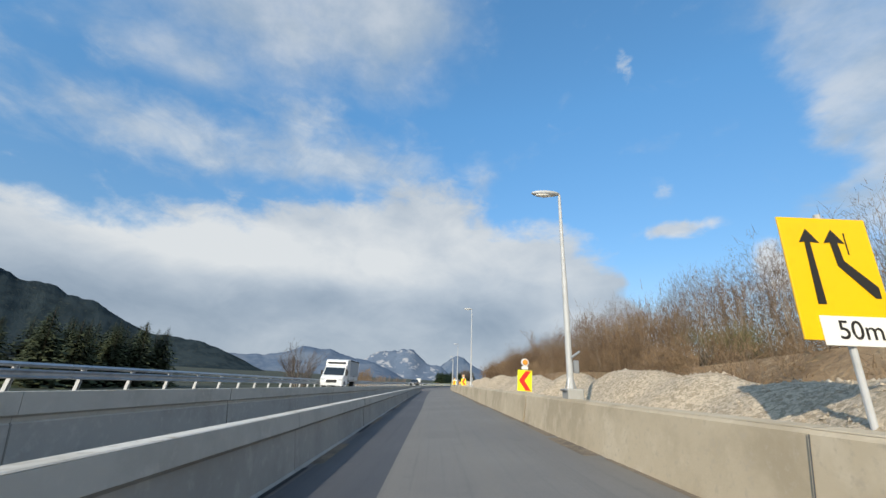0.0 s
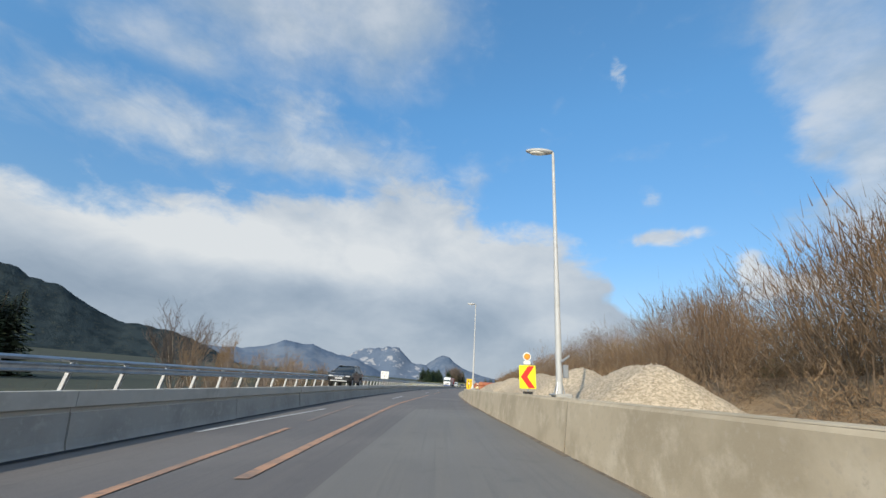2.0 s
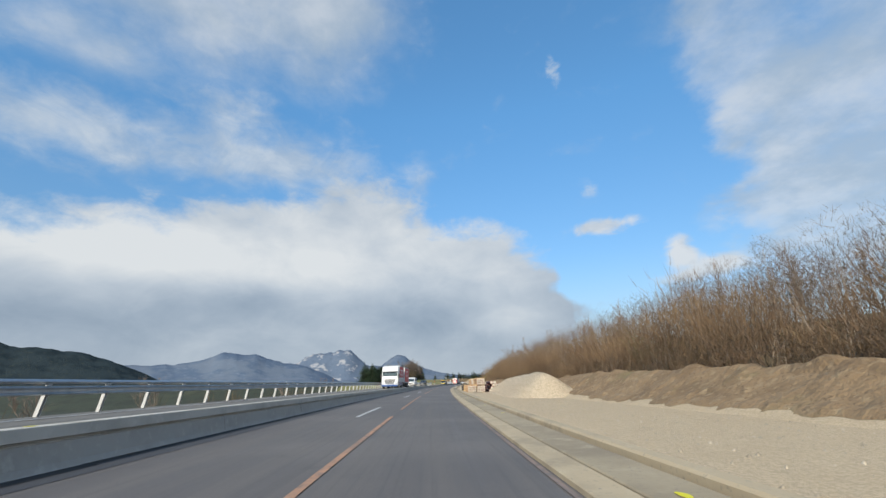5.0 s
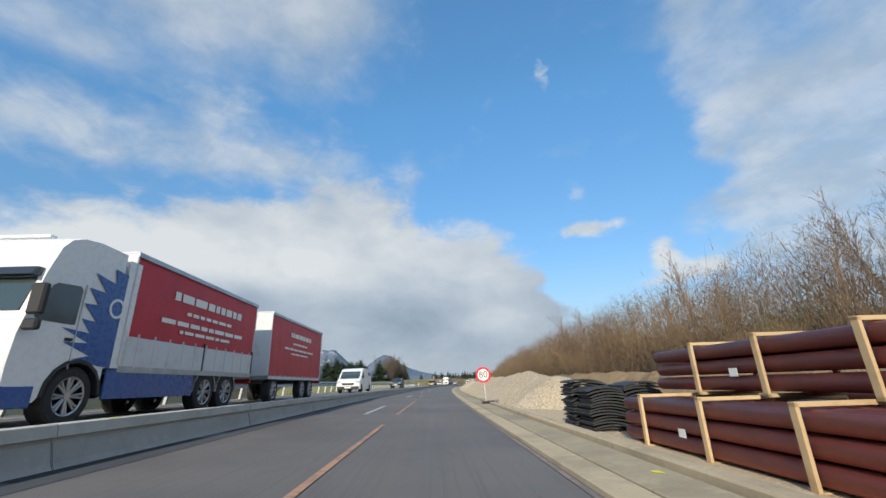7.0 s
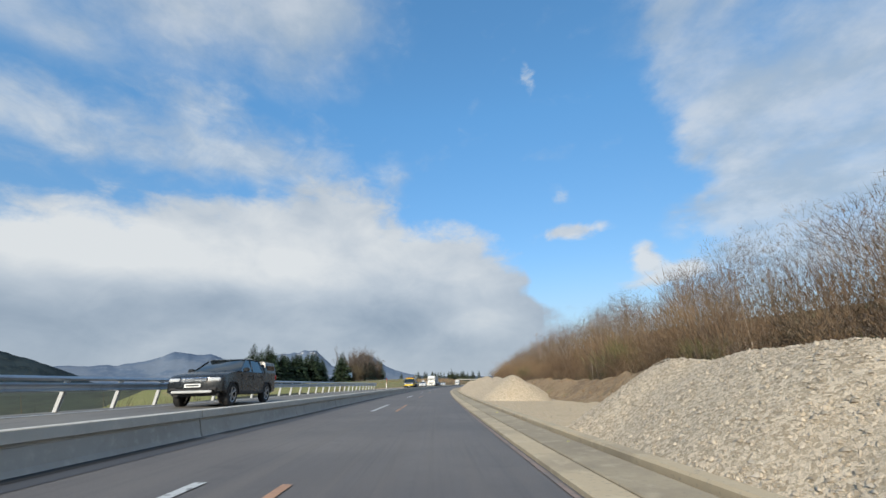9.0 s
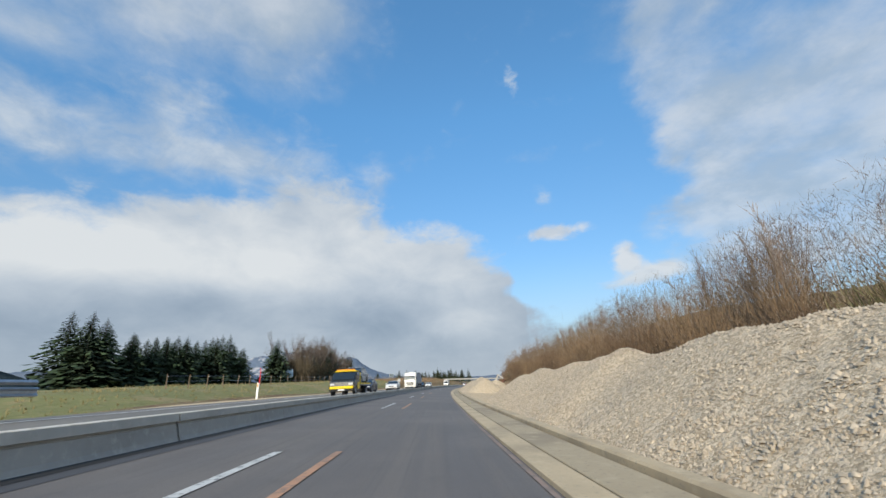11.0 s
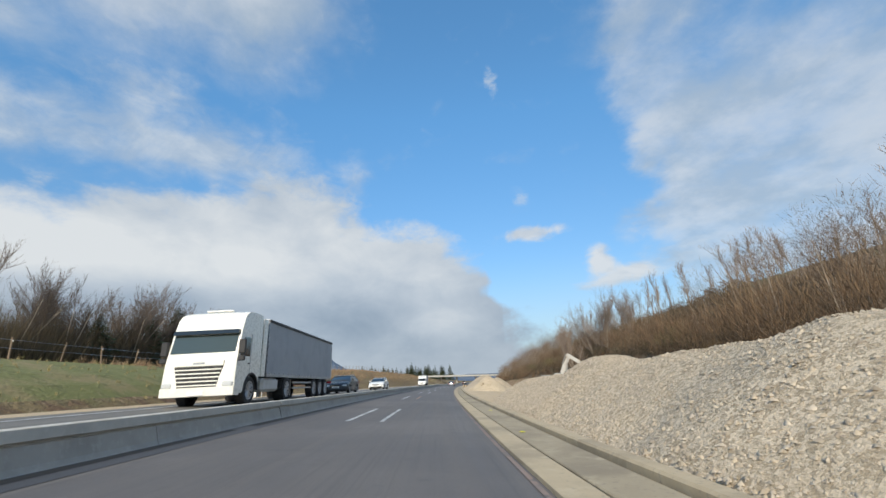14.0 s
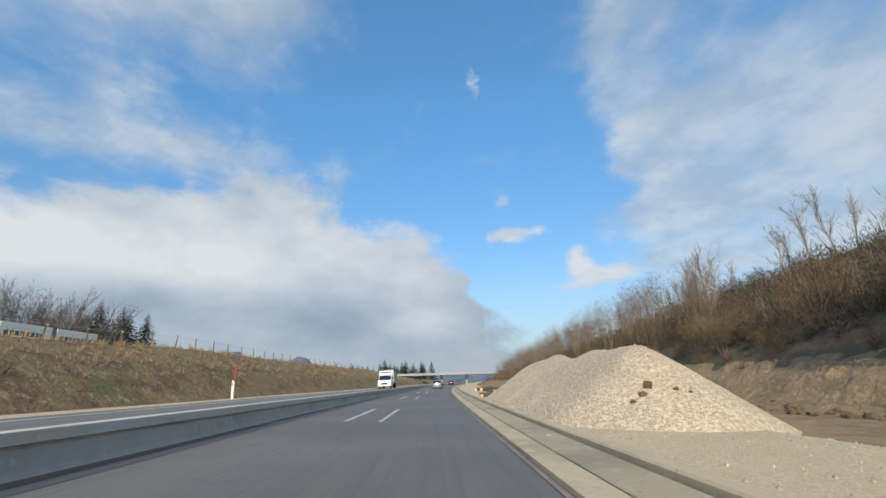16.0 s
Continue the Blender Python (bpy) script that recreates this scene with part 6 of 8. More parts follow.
    for k in range(3):
        part("grille_bar", boxes((-w * 0.43, w * 0.43, f + 0.025, f + 0.036, hood - 0.25 + 0.045 * k, hood - 0.235 + 0.045 * k)), PLASTIC if face == "chrome" else CHROME, t)
    part("air_intake", boxes((-w * 0.62, w * 0.62, f - 0.05, f + 0.045, sill + 0.05, sill + 0.16), bevel=0.02), PLASTIC, t)
    part("plate", boxes((-0.26, 0.26, f + 0.04, f + 0.056, sill + 0.2, sill + 0.31)), PLATE, t, "pale plate with a dark bar")
    part("plate_bar", boxes((-0.2, 0.2, f + 0.057, f + 0.06, sill + 0.235, sill + 0.275)), PLASTIC, t)
    part("underbody", boxes((-w * 0.8, w * 0.8, rear + 0.2, f - 0.2, sill - 0.08, sill + 0.1)), PLASTIC, t)
    part("wiper", boxes((-0.5, 0.05, a0 - 0.02, a0 + 0.02, belt + 0.04, belt + 0.055)), PLASTIC, t)
    if style == "pickup":
        top = [(-wb * 0.92, belt + 0.03), (-wb * 0.95, H - 0.06), (rear + 0.12, H - 0.08), (rear + 0.06, belt + 0.03)]
        part("canopy", shell(top, [(-w * 0.94, 0.02, 0.04, 0.1), (-w * 0.8, 0, 0, 0.1), (w * 0.8, 0, 0, 0.1), (w * 0.94, 0.02, 0.04, 0.1)]), mat, t, "hard canopy over the load bed")
        for sd in (-1, 1):
            part("canopy_window", boxes((sd * w * 0.86, sd * w * 0.915, rear + 0.25, -wb * 1.0, belt + 0.12, H - 0.22), bevel=0.01), GLASS, t)
    if tall:
        part("bull_bar", boxes((-w * 0.7, w * 0.7, f + 0.03, f + 0.09, sill + 0.02, sill + 0.1), bevel=0.02), STEEL_PALE, t)
    return t


car(110.4, -7.1, "black off-road car with chrome grille and roof rails", P_BLACK, 2.7, 1.72, 0.93, 0.38, "suv", True, "chrome")
car(305.4, -6.9, "dark green-black pickup with a hard canopy", P_BLACK, 2.9, 1.66, 0.92, 0.37, "pickup", False, "chrome")
car(389.5, -7.0, "dark blue estate car seen from beside the barrier", P_BLUE, 2.62, 1.44, 0.91, 0.33, "estate", False)
car(411.0, -7.0, "white hatchback estate with black grille and silver wheels", P_WHITE, 2.65, 1.44, 0.90, 0.32, "hatch", False)
car(457.5, -7.0, "dark slate estate car with chrome trim and silver wheels", P_SLATE, 2.65, 1.42, 0.91, 0.33, "estate", True)
car(475.3, -7.0, "white estate car with black grille and roof rails", P_WHITE, 2.65, 1.42, 0.90, 0.32, "estate", True)


def small_traffic():
    # a dark car far ahead in the same lane and one more beyond it, tails to the viewer
    for s, d, mat, label in ((556, -1.4, P_GREY, "grey estate car driving ahead in the lane"), (640, -1.6, P_BLACK, "dark estate car far ahead in the lane")):
        c = car(s, -7.0, label, mat)
        c.matrix_world = stand(s + 2.6, d, 0.0)
        tagged(c, group="cars ahead in the lane")


small_traffic()


def bars(parent, y0, y1, z0, z1, x, rows, mat, rng, name="print_bar"):
    """Unreadable or withheld lettering as plain bars."""
    h = (z1 - z0) / rows
    for k in range(rows):
        y, end = y0, y1
        while y < end:
            e = min(y + rng.uniform(0.18, 0.6), end)
            part(name, boxes((x - 0.004, x, y, e, z0 + h * k + h * 0.2, z0 + h * k + h * 0.75)), mat, parent)
            y = e + 0.08


def cab(t, w, H, mat, base=0.42, deep=2.1, front=1.35, splash=None):
    """A tall lorry cab over its front axle."""
    prof = [(front, base), (front + 0.02, 1.0), (front - 0.03, 1.45), (front - 0.32, H - 0.85), (front - 0.5, H - 0.35), (front - 0.66, H - 0.16), (front - 0.92, H - 0.05), (front - 1.3, H), (front - deep, H - 0.02), (front - deep, 1.0)] + [(-0.64, 1.0), (-0.64, 0.5)] + arch(0, 0.6, 0.5, 8)[1:-1] + [(0.62, 0.5), (0.7, base)]
    part("cab", shell(prof, [(-w, 0.09, 0.03, 0.03), (-w * 0.93, 0.03, 0.01, 0.02), (-w * 0.5, 0, 0, 0), (w * 0.5, 0, 0, 0), (w * 0.93, 0.03, 0.01, 0.02), (w, 0.09, 0.03, 0.03)]), mat, t, smooth="creased")
    ws = lambda z: np.interp(z, [1.45, H - 0.85, H - 0.35], [front - 0.03, front - 0.32, front - 0.5])
    z0, z1 = 1.82, H - 0.96
    part("windscreen", shell([(ws(z0) - 0.1, z0), (ws(z0) + 0.012, z0), (ws(z1) + 0.012, z1), (ws(z1) - 0.1, z1)], [(-w * 0.91, 0, 0, 0), (w * 0.91, 0, 0, 0)]), GLASS_GREEN, t, "tinted windscreen")
    part("sun_visor", shell([(ws(z1) - 0.05, z1 + 0.02), (ws(z1) + 0.16, z1 + 0.02), (ws(z1) + 0.06, z1 + 0.17), (ws(z1) - 0.1, z1 + 0.17)], [(-w * 0.93, 0, 0, 0), (w * 0.93, 0, 0, 0)]), GLASS, t, "dark sun visor")
    part("grille", plate([(-w * 0.52, 0.62), (w * 0.52, 0.62), (w * 0.66, 1.34), (-w * 0.66, 1.34)], front - 0.05, front + 0.022), PLASTIC, t, "dark grille")
    for k in range(5):
        q = 0.54 + 0.024 * k
        part("grille_bar", boxes((-w * q, w * q, front - 0.03, front + 0.04, 0.70 + 0.13 * k, 0.745 + 0.13 * k), bevel=0.01), mat, t)
    part("name_panel", boxes((-w * 0.68, w * 0.68, front - 0.05, front + 0.026, 1.36, 1.56), bevel=0.01), mat, t)
    part("name_bar", boxes((-0.2, 0.2, front + 0.026, front + 0.032, 1.42, 1.49)), STEEL, t)
    part("bumper", shell([(front - 0.5, base - 0.07), (front + 0.0, base - 0.05), (front + 0.035, base + 0.24), (front - 0.5, base + 0.28)], [(-w, 0.05, 0, 0), (-w * 0.9, 0, 0, 0), (w * 0.9, 0, 0, 0), (w, 0.05, 0, 0)]), mat, t)
    part("plate", boxes((-0.26, 0.26, front + 0.03, front + 0.045, base - 0.02, base + 0.1)), PLATE, t)
    for sd in (-1, 1):
        X = sd * w
        part("headlight", boxes((sd * w * 0.68, sd * w * 0.97, front - 0.25, front + 0.035, 0.66, 0.83), bevel=0.04), LAMP_GLASS, t, "clear headlamp")
        o = part("side_window", plate([(0, 0.02), (0.06, 0.0), (0.74, 0.0), (0.8, 0.06), (0.6, 0.6), (0.52, 0.66), (0.06, 0.7), (0, 0.64)], -0.006, 0.006), GLASS, t)
        o.matrix_local = Matrix.Translation((X * 0.985, front - 1.1, 1.70)) @ Matrix.Rotation(radians(90), 4, "Z")
        bm = boxes((X, X + sd * 0.24, front - 0.22, front - 0.1, 1.75, 2.25), (X, X + sd * 0.24, front - 0.22, front - 0.1, 1.5, 1.68), bevel=0.03)
        part("mirror", bm, PLASTIC, t)
        part("door_gap", boxes((X * 0.985, X * 1.002, front - 1.16, front - 1.145, 0.95, H - 0.9)), STEEL_PALE, t)
        part("door_handle", boxes((X * 0.985, X * 1.01, front - 1.1, front - 0.96, 1.42, 1.47)), PLASTIC, t)
        part("wheel_arch", shell(arch(0, 0.63, 0.5) + arch(0, 0.57, 0.5)[::-1], [(X * 0.7, 0, 0, 0), (X * 1.012, 0, 0, 0)]), PLASTIC, t)
        part("side_fairing", boxes((X * 0.96, X * 1.0, front - deep - 0.35, front - deep, 1.0, H - 0.15), bevel=0.01), mat, t)
    part("roof_light_bar", boxes((-w * 0.4, w * 0.4, front - 1.1, front - 0.95, H, H + 0.06), bevel=0.01), mat, t)


def cargo(t, w, y0, y1, z0, z1, side, board=0.0, mat_front=None):
    """A curtain-sided load box from y0 back to y1."""
    part("front_wall", boxes((-w, w, y0 - 0.06, y0, z0, z1), bevel=0.01), mat_front or BOARD_WHITE, t)
    part("rear_door", boxes((-w, w, y1, y1 + 0.06, z0, z1), bevel=0.01), BOARD_WHITE, t)
    part("load_floor", boxes((-w, w, y1 + 0.06, y0 - 0.06, z0 - 0.12, z0)), STEEL, t)
    part("box_roof", boxes((-w, w, y1, y0, z1, z1 + 0.05), bevel=0.01), BOARD_WHITE, t)
    for sd in (-1, 1):
        # a curtain that bellies a little between its posts
        bm = bmesh.new()
        ny, nz = 36, 6
        g = [[bm.verts.new((sd * (w - 0.03 + 0.018 * math.sin(j / nz * 3.14) * (0.6 + 0.4 * math.sin(i * 1.7))), y1 + 0.06 + (y0 - y1 - 0.12) * i / ny, z0 + board + (z1 - z0 - board) * j / nz)) for j in range(nz + 1)] for i in range(ny + 1)]
        for i in range(ny):
            for j in range(nz):
                bm.faces.new((g[i][j], g[i + 1][j], g[i + 1][j + 1], g[i][j + 1]))
        part("curtain", bm, side, t, smooth=True)
        part("curtain_rail", boxes((sd * (w - 0.05), sd * (w + 0.02), y1, y0, z1 - 0.07, z1 + 0.03)), STEEL if side is CURTAIN_RED else PLASTIC, t)
        if board:
            n = max(2, int((y0 - y1) / 2.3))
            for i in range(n):
                a, b = y1 + 0.06 + (y0 - y1 - 0.12) * i / n, y1 + 0.06 + (y0 - y1 - 0.12) * (i + 1) / n
                part("side_board", boxes((sd * (w - 0.04), sd * w, a + 0.02, b - 0.02, z0, z0 + board - 0.01), bevel=0.008), BOARD_WHITE, t)
                part("board_post", boxes((sd * (w - 0.04), sd * (w + 0.012), a - 0.03, a + 0.018, z0, z0 + board + 0.1)), PLASTIC, t)
        n = int((y0 - y1) / 0.55)
        for i in range(n):
            y = y1 + 0.3 + i * 0.55
            part("strap", boxes((sd * (w - 0.02), sd * (w + 0.012), y - 0.012, y + 0.012, z0 - 0.06, z0 + board + 0.06)), BOARD_WHITE, t)
    part("chassis", boxes((-0.45, 0.45, y1 + 0.1, y0 + 0.3, 0.75, z0 - 0.12)), PLASTIC, t)
    for sd in (-1, 1):
        part("light_bar", boxes((sd * w * 0.6, sd * w, y1 - 0.03, y1 + 0.05, 0.75, 0.88)), LAMP_RED, t)


def red_truck():
    rng = random.Random(4)
    zl = 0.33
    near, w = -6.4, 1.25
    t = thing("truck", "white lorry with red curtain sides and blue chassis", "truck", stand(241.7, near - w, zl, 180), group="oncoming lorries")
    cab(t, w, 3.35, P_WHITE)
    part("blue_splash", boxes((-w * 0.97, w * 0.97, 1.35, 1.452, 0.36, 0.6), bevel=0.02), P_CHASSIS, t)
    cargo(t, w, -0.9, -7.2, 1.05, 3.42, CURTAIN_RED, 0.62)
    for sd in (-1, 1):
        part("tank", boxes((sd * 0.55, sd * 1.18, -3.2, -1.5, 0.45, 0.95), bevel=0.1), P_CHASSIS, t)
        part("bumper_corner", boxes((sd * (w - 0.1), sd * (w + 0.006), 0.72, 1.34, 0.34, 0.68), bevel=0.02), P_CHASSIS, t, "blue bumper corner")
        part("side_guard", boxes((sd * 1.2, sd * 1.24, -3.75, -0.72, 0.42, 0.98), bevel=0.01), P_CHASSIS, t)
        for y, r in ((0, 0.5), (-4.4, 0.5), (-5.6, 0.5)):
            wheel(t, sd * 1.06, y, r, 0.32, sd, 8)
        for y in (-4.4, -5.6):
            part("mudguard", shell(arch(y, 0.6, 0.5) + arch(y, 0.57, 0.5)[::-1], [(sd * 0.75, 0, 0, 0), (sd * 1.22, 0, 0, 0)]), STEEL, t)
        x = sd * (w + 0.004)
        if sd == -1:
            # blue splash on the cab side with a plain ring mark
            o = part("blue_splash", plate([(-1.09, 1.0), (-0.5, 1.02), (0.15, 1.12), (-0.2, 1.2), (0.42, 1.4), (-0.12, 1.42), (0.5, 1.64), (-0.1, 1.6), (0.14, 1.84), (-0.2, 1.82), (0.16, 2.12), (-0.16, 2.14), (0.12, 2.42), (-0.3, 2.4), (0.05, 2.72), (-0.5, 2.62), (-0.4, 2.92), (-0.8, 2.86), (-1.09, 3.12)], -0.004, 0.004), P_CHASSIS, t, "blue splash")
            o.matrix_local = Matrix.Translation((x + 0.012, 0, 0)) @ Matrix.Rotation(radians(90), 4, "Z")
            o = part("ring_mark", plate([(-0.62 + (0.2 if i < 16 else 0.15) * math.cos(2 * math.pi * i / 15), 2.15 + (0.2 if i < 16 else 0.15) * math.sin((1 if i < 16 else -1) * 2 * math.pi * i / 15)) for i in range(32)], -0.004, 0.004), SIGN_WHITE, t, "pale ring mark")
            o.matrix_local = Matrix.Translation((x + 0.004, 0, 0)) @ Matrix.Rotation(radians(90), 4, "Z")
        for k, (y0, y1, z0, z1, n) in enumerate(((-6.0, -2.4, 2.62, 3.0, 1), (-5.4, -3.0, 2.36, 2.52, 1), (-6.2, -2.0, 2.06, 2.26, 1), (-5.4, -2.8, 1.88, 2.03, 1))):
            bars(t, y0, y1, z0, z1, x if sd > 0 else x + 0.004, n, SIGN_WHITE, rng)
    u = thing("trailer", "red curtain-sided trailer with white front wall", "trailer", stand(241.7 + 8.6, near - w, zl, 180), group="oncoming lorries")
    cargo(u, w, 0.0, -7.2, 1.0, 3.42, CURTAIN_RED, 0.0, BOARD_WHITE)
    part("drawbar", boxes((-0.1, 0.1, 0.0, 1.6, 0.7, 0.85), bevel=0.02), STEEL, u)
    for sd in (-1, 1):
        for y in (-0.8, -4.4, -5.6):
            wheel(u, sd * 1.06, y, 0.48, 0.3, sd, 8)
        part("lower_trim", boxes((sd * (w - 0.03), sd * (w + 0.005), -7.1, -0.1, 0.88, 1.0)), BOARD_WHITE, u)
        for y0, y1, z0, z1 in ((-5.2, -2.2, 2.62, 2.98), (-4.6, -2.6, 2.36, 2.5), (-5.6, -1.6, 2.1, 2.26), (-4.8, -2.4, 1.92, 2.04)):
            bars(u, y0, y1, z0, z1, sd * (w + 0.004) if sd > 0 else -w, 1, SIGN_WHITE, rng)


red_truck()


def white_truck():
    zl = 0.25
    near, w = -6.95, 1.25
    t = thing("truck", "cream-white tractor lorry with a grey curtain semitrailer", "truck", stand(440.0, near - w, zl, 180), group="oncoming lorries")
    cab(t, w, 3.42, P_CREAM, deep=2.2)
    u = new("semitrailer")
    u.parent = t
    cargo(u, w, -1.35, -11.9, 1.12, 3.3, CURTAIN_GREY, 0.0, P_GREY)
    part("chassis_frame", boxes((-0.4, 0.4, -5.2, 0.3, 0.6, 0.9)), PLASTIC, t)
    for sd in (-1, 1):
        wheel(t, sd * 1.05, 0, 0.5, 0.32, sd, 10)
        wheel(t, sd * 1.05, -3.7, 0.5, 0.5, sd, 10)
        for y in (-8.2, -9.4, -10.6):
            wheel(u, sd * 1.05, y, 0.5, 0.36, sd, 10)
        part("tank", boxes((sd * 0.55, sd * 1.2, -2.9, -1.2, 0.42, 0.95), bevel=0.1), STEEL_PALE, t, "bare metal fuel tank")
        part("side_guard", boxes((sd * 1.2, sd * 1.23, -7.6, -4.6, 0.5, 0.58), (sd * 1.2, sd * 1.23, -7.6, -4.6, 0.75, 0.83)), STEEL, u)
        part("mudguard", shell(arch(-3.7, 0.6, 0.5) + arch(-3.7, 0.57, 0.5)[::-1], [(sd * 0.75, 0, 0, 0), (sd * 1.22, 0, 0, 0)]), PLASTIC, t)
        part("landing_leg", boxes((sd * 0.7, sd * 0.82, -5.6, -5.45, 0.2, 1.0)), STEEL, u)


white_truck()


def white_van(s, near, label):
    rng = random.Random(9)
    w, wb, H = 0.98, 3.7, 2.02
    t = thing("van", label, "van", stand(s, near - w, table(LEFT_Z, s), 180), group="oncoming vans")
    f, rear = 0.9, -wb - 1.12
    prof = [(f, 0.32), (f + 0.04, 0.6), (f - 0.06, 0.95), (f - 0.5, 1.12), (f - 1.35, H - 0.25), (f - 1.75, H - 0.04), (-1.8, H + 0.02), (rear + 0.1, H), (rear, H - 0.1), (rear - 0.02, 0.4)] + [(p[0], p[1]) for p in arch(-wb, 0.42, 0.36)] + [(-wb + 0.5, 0.3), (-0.5, 0.3)] + arch(0, 0.42, 0.36)
    part("body", shell(prof, [(-w, 0.14, 0.04, 0.09), (-w * 0.96, 0.08, 0.02, 0.05), (-w * 0.6, 0, 0, 0), (w * 0.6, 0, 0, 0), (w * 0.96, 0.08, 0.02, 0.05), (w, 0.14, 0.04, 0.09)]), P_WHITE, t, smooth="creased")
    part("windscreen", shell([(f - 0.58, 1.16), (f - 0.515, 1.16), (f - 1.27, H - 0.27), (f - 1.4, H - 0.27)], [(-w * 0.8, 0, 0, 0), (-w * 0.5, -0.02, 0, 0), (w * 0.5, -0.02, 0, 0), (w * 0.8, 0, 0, 0)]), GLASS_GREEN, t, smooth="creased")
    for sd in (-1, 1):
        x = sd * w * 0.95
        o = part("side_window", plate([(f - 1.86, 1.18), (f - 0.92, 1.16), (f - 1.02, 1.30), (f - 1.42, H - 0.36), (f - 1.80, H - 0.34)], -0.008, 0.008), GLASS, t)
        o.matrix_local = Matrix.Translation((x * 1.0, 0, 0)) @ Matrix.Rotation(radians(90), 4, "Z")
        part("mirror", boxes((sd * w, sd * (w + 0.16), f - 1.06, f - 0.98, 1.18, 1.46), bevel=0.03), PLASTIC, t)
        part("door_handle", boxes((sd * w * 0.96, sd * (w + 0.01), f - 1.9, f - 1.76, 1.02, 1.07), bevel=0.008), PLASTIC, t)
        part("headlight", boxes((sd * w * 0.55, sd * w * 0.9, f - 0.2, f - 0.01, 0.78, 0.98), bevel=0.03), LAMP_GLASS, t)
        part("trim_strip", boxes((sd * (w - 0.02), sd * (w + 0.012), -wb + 0.5, -0.5, 0.57, 0.61), bevel=0.008), P_WHITE, t)
        for y in (-0.95, -2.2, rear + 0.5):
            part("panel_gap", boxes((sd * w * 0.9, sd * w * 0.962, y - 0.004, y + 0.004, 0.5, 1.1)), P_GREY, t)
        if sd == -1:
            x = sd * w * 0.985
            part("logo", boxes((x + 0.04, x + 0.012, -3.7, -3.15, 1.42, 1.72)), P_CHASSIS, t, "blue-grey square mark")
            part("logo_bar", boxes((x + 0.04, x + 0.011, -4.45, -3.78, 1.46, 1.66)), P_CHASSIS, t)
        for y in (0, -wb):
            wheel(t, sd * (w - 0.13), y, 0.35, 0.22, sd, 6, PLASTIC)
        part("tail_light", boxes((sd * w * 0.86, sd * w * 0.97, rear - 0.03, rear + 0.06, 0.8, 1.3), bevel=0.01), LAMP_RED, t)
    part("grille", boxes((-0.5, 0.5, f - 0.05, f + 0.045, 0.62, 0.82), bevel=0.02), PLASTIC, t)
    part("bumper", boxes((-w * 0.9, w * 0.9, f - 0.1, f + 0.06, 0.3, 0.55), bevel=0.04), PLASTIC, t)
    part("plate", boxes((-0.26, 0.26, f + 0.06, f + 0.07, 0.4, 0.5)), PLATE, t)
    return t


white_van(270.0, -6.4, "white panel van with a blue square mark on its side")


def camper():
    s, near, w = 37.6, -7.75, 1.08
    t = thing("box_lorry", "white box lorry with roof spoiler and grey tarpaulin", "truck", stand(s, near - w, 0.92, 180), group="oncoming lorries")
    prof = [(0.9, 0.35), (0.93, 0.7), (0.85, 1.0), (0.4, 1.2), (-0.35, 2.0), (-1.2, 2.08), (-1.2, 0.5), (-0.5, 0.4)] + arch(0, 0.42, 0.37) + [(0.55, 0.35)]
    part("cab", shell(prof, [(-0.98, 0.12, 0.04, 0.06), (-0.9, 0.04, 0, 0.03), (0.9, 0.04, 0, 0.03), (0.98, 0.12, 0.04, 0.06)]), P_WHITE, t)
    part("windscreen", shell([(0.38, 1.23), (0.42, 1.23), (-0.33, 1.97), (-0.4, 1.97)], [(-0.86, 0, 0, 0), (0.86, 0, 0, 0)]), GLASS, t)
    part("spoiler", shell([(-0.45, 2.05), (-0.55, 2.45), (-1.0, 2.62), (-1.2, 2.62), (-1.2, 2.05)], [(-0.95, 0.05, 0.02, 0), (0.95, 0.05, 0.02, 0)]), P_WHITE, t, "white roof spoiler")
    part("spoiler_band", shell([(-0.44, 2.22), (-0.42, 2.22), (-0.5, 2.36), (-0.54, 2.36)], [(-0.8, 0, 0, 0), (0.8, 0, 0, 0)]), PLASTIC, t)
    cargo(t, w, -1.25, -5.4, 0.85, 2.55, CURTAIN_GREY, 0.3)
    for sd in (-1, 1):
        wheel(t, sd * 0.84, 0, 0.36, 0.22, sd, 6, STEEL)
        wheel(t, sd * 0.84, -3.75, 0.36, 0.4, sd, 6, STEEL)
        part("headlight", boxes((sd * 0.55, sd * 0.88, 0.7, 0.9, 0.75, 0.95), bevel=0.03), LAMP_GLASS, t)
        part("mirror", boxes((sd * 0.98, sd * 1.2, 0.0, 0.1, 1.25, 1.6), bevel=0.03), PLASTIC, t)
        part("side_window", boxes((sd * 0.92, sd * 0.965, -0.85, -0.1, 1.2, 1.75), bevel=0.015), GLASS, t)
    part("grille", boxes((-0.45, 0.45, 0.8, 0.95, 0.6, 0.85), bevel=0.02), PLASTIC, t)
    part("plate", boxes((-0.26, 0.26, 0.95, 0.96, 0.4, 0.5)), PLATE, t)
    return t


box_lorry = camper()
copy_thing(box_lorry, stand(538.0, -8.3, 0.25, 180))


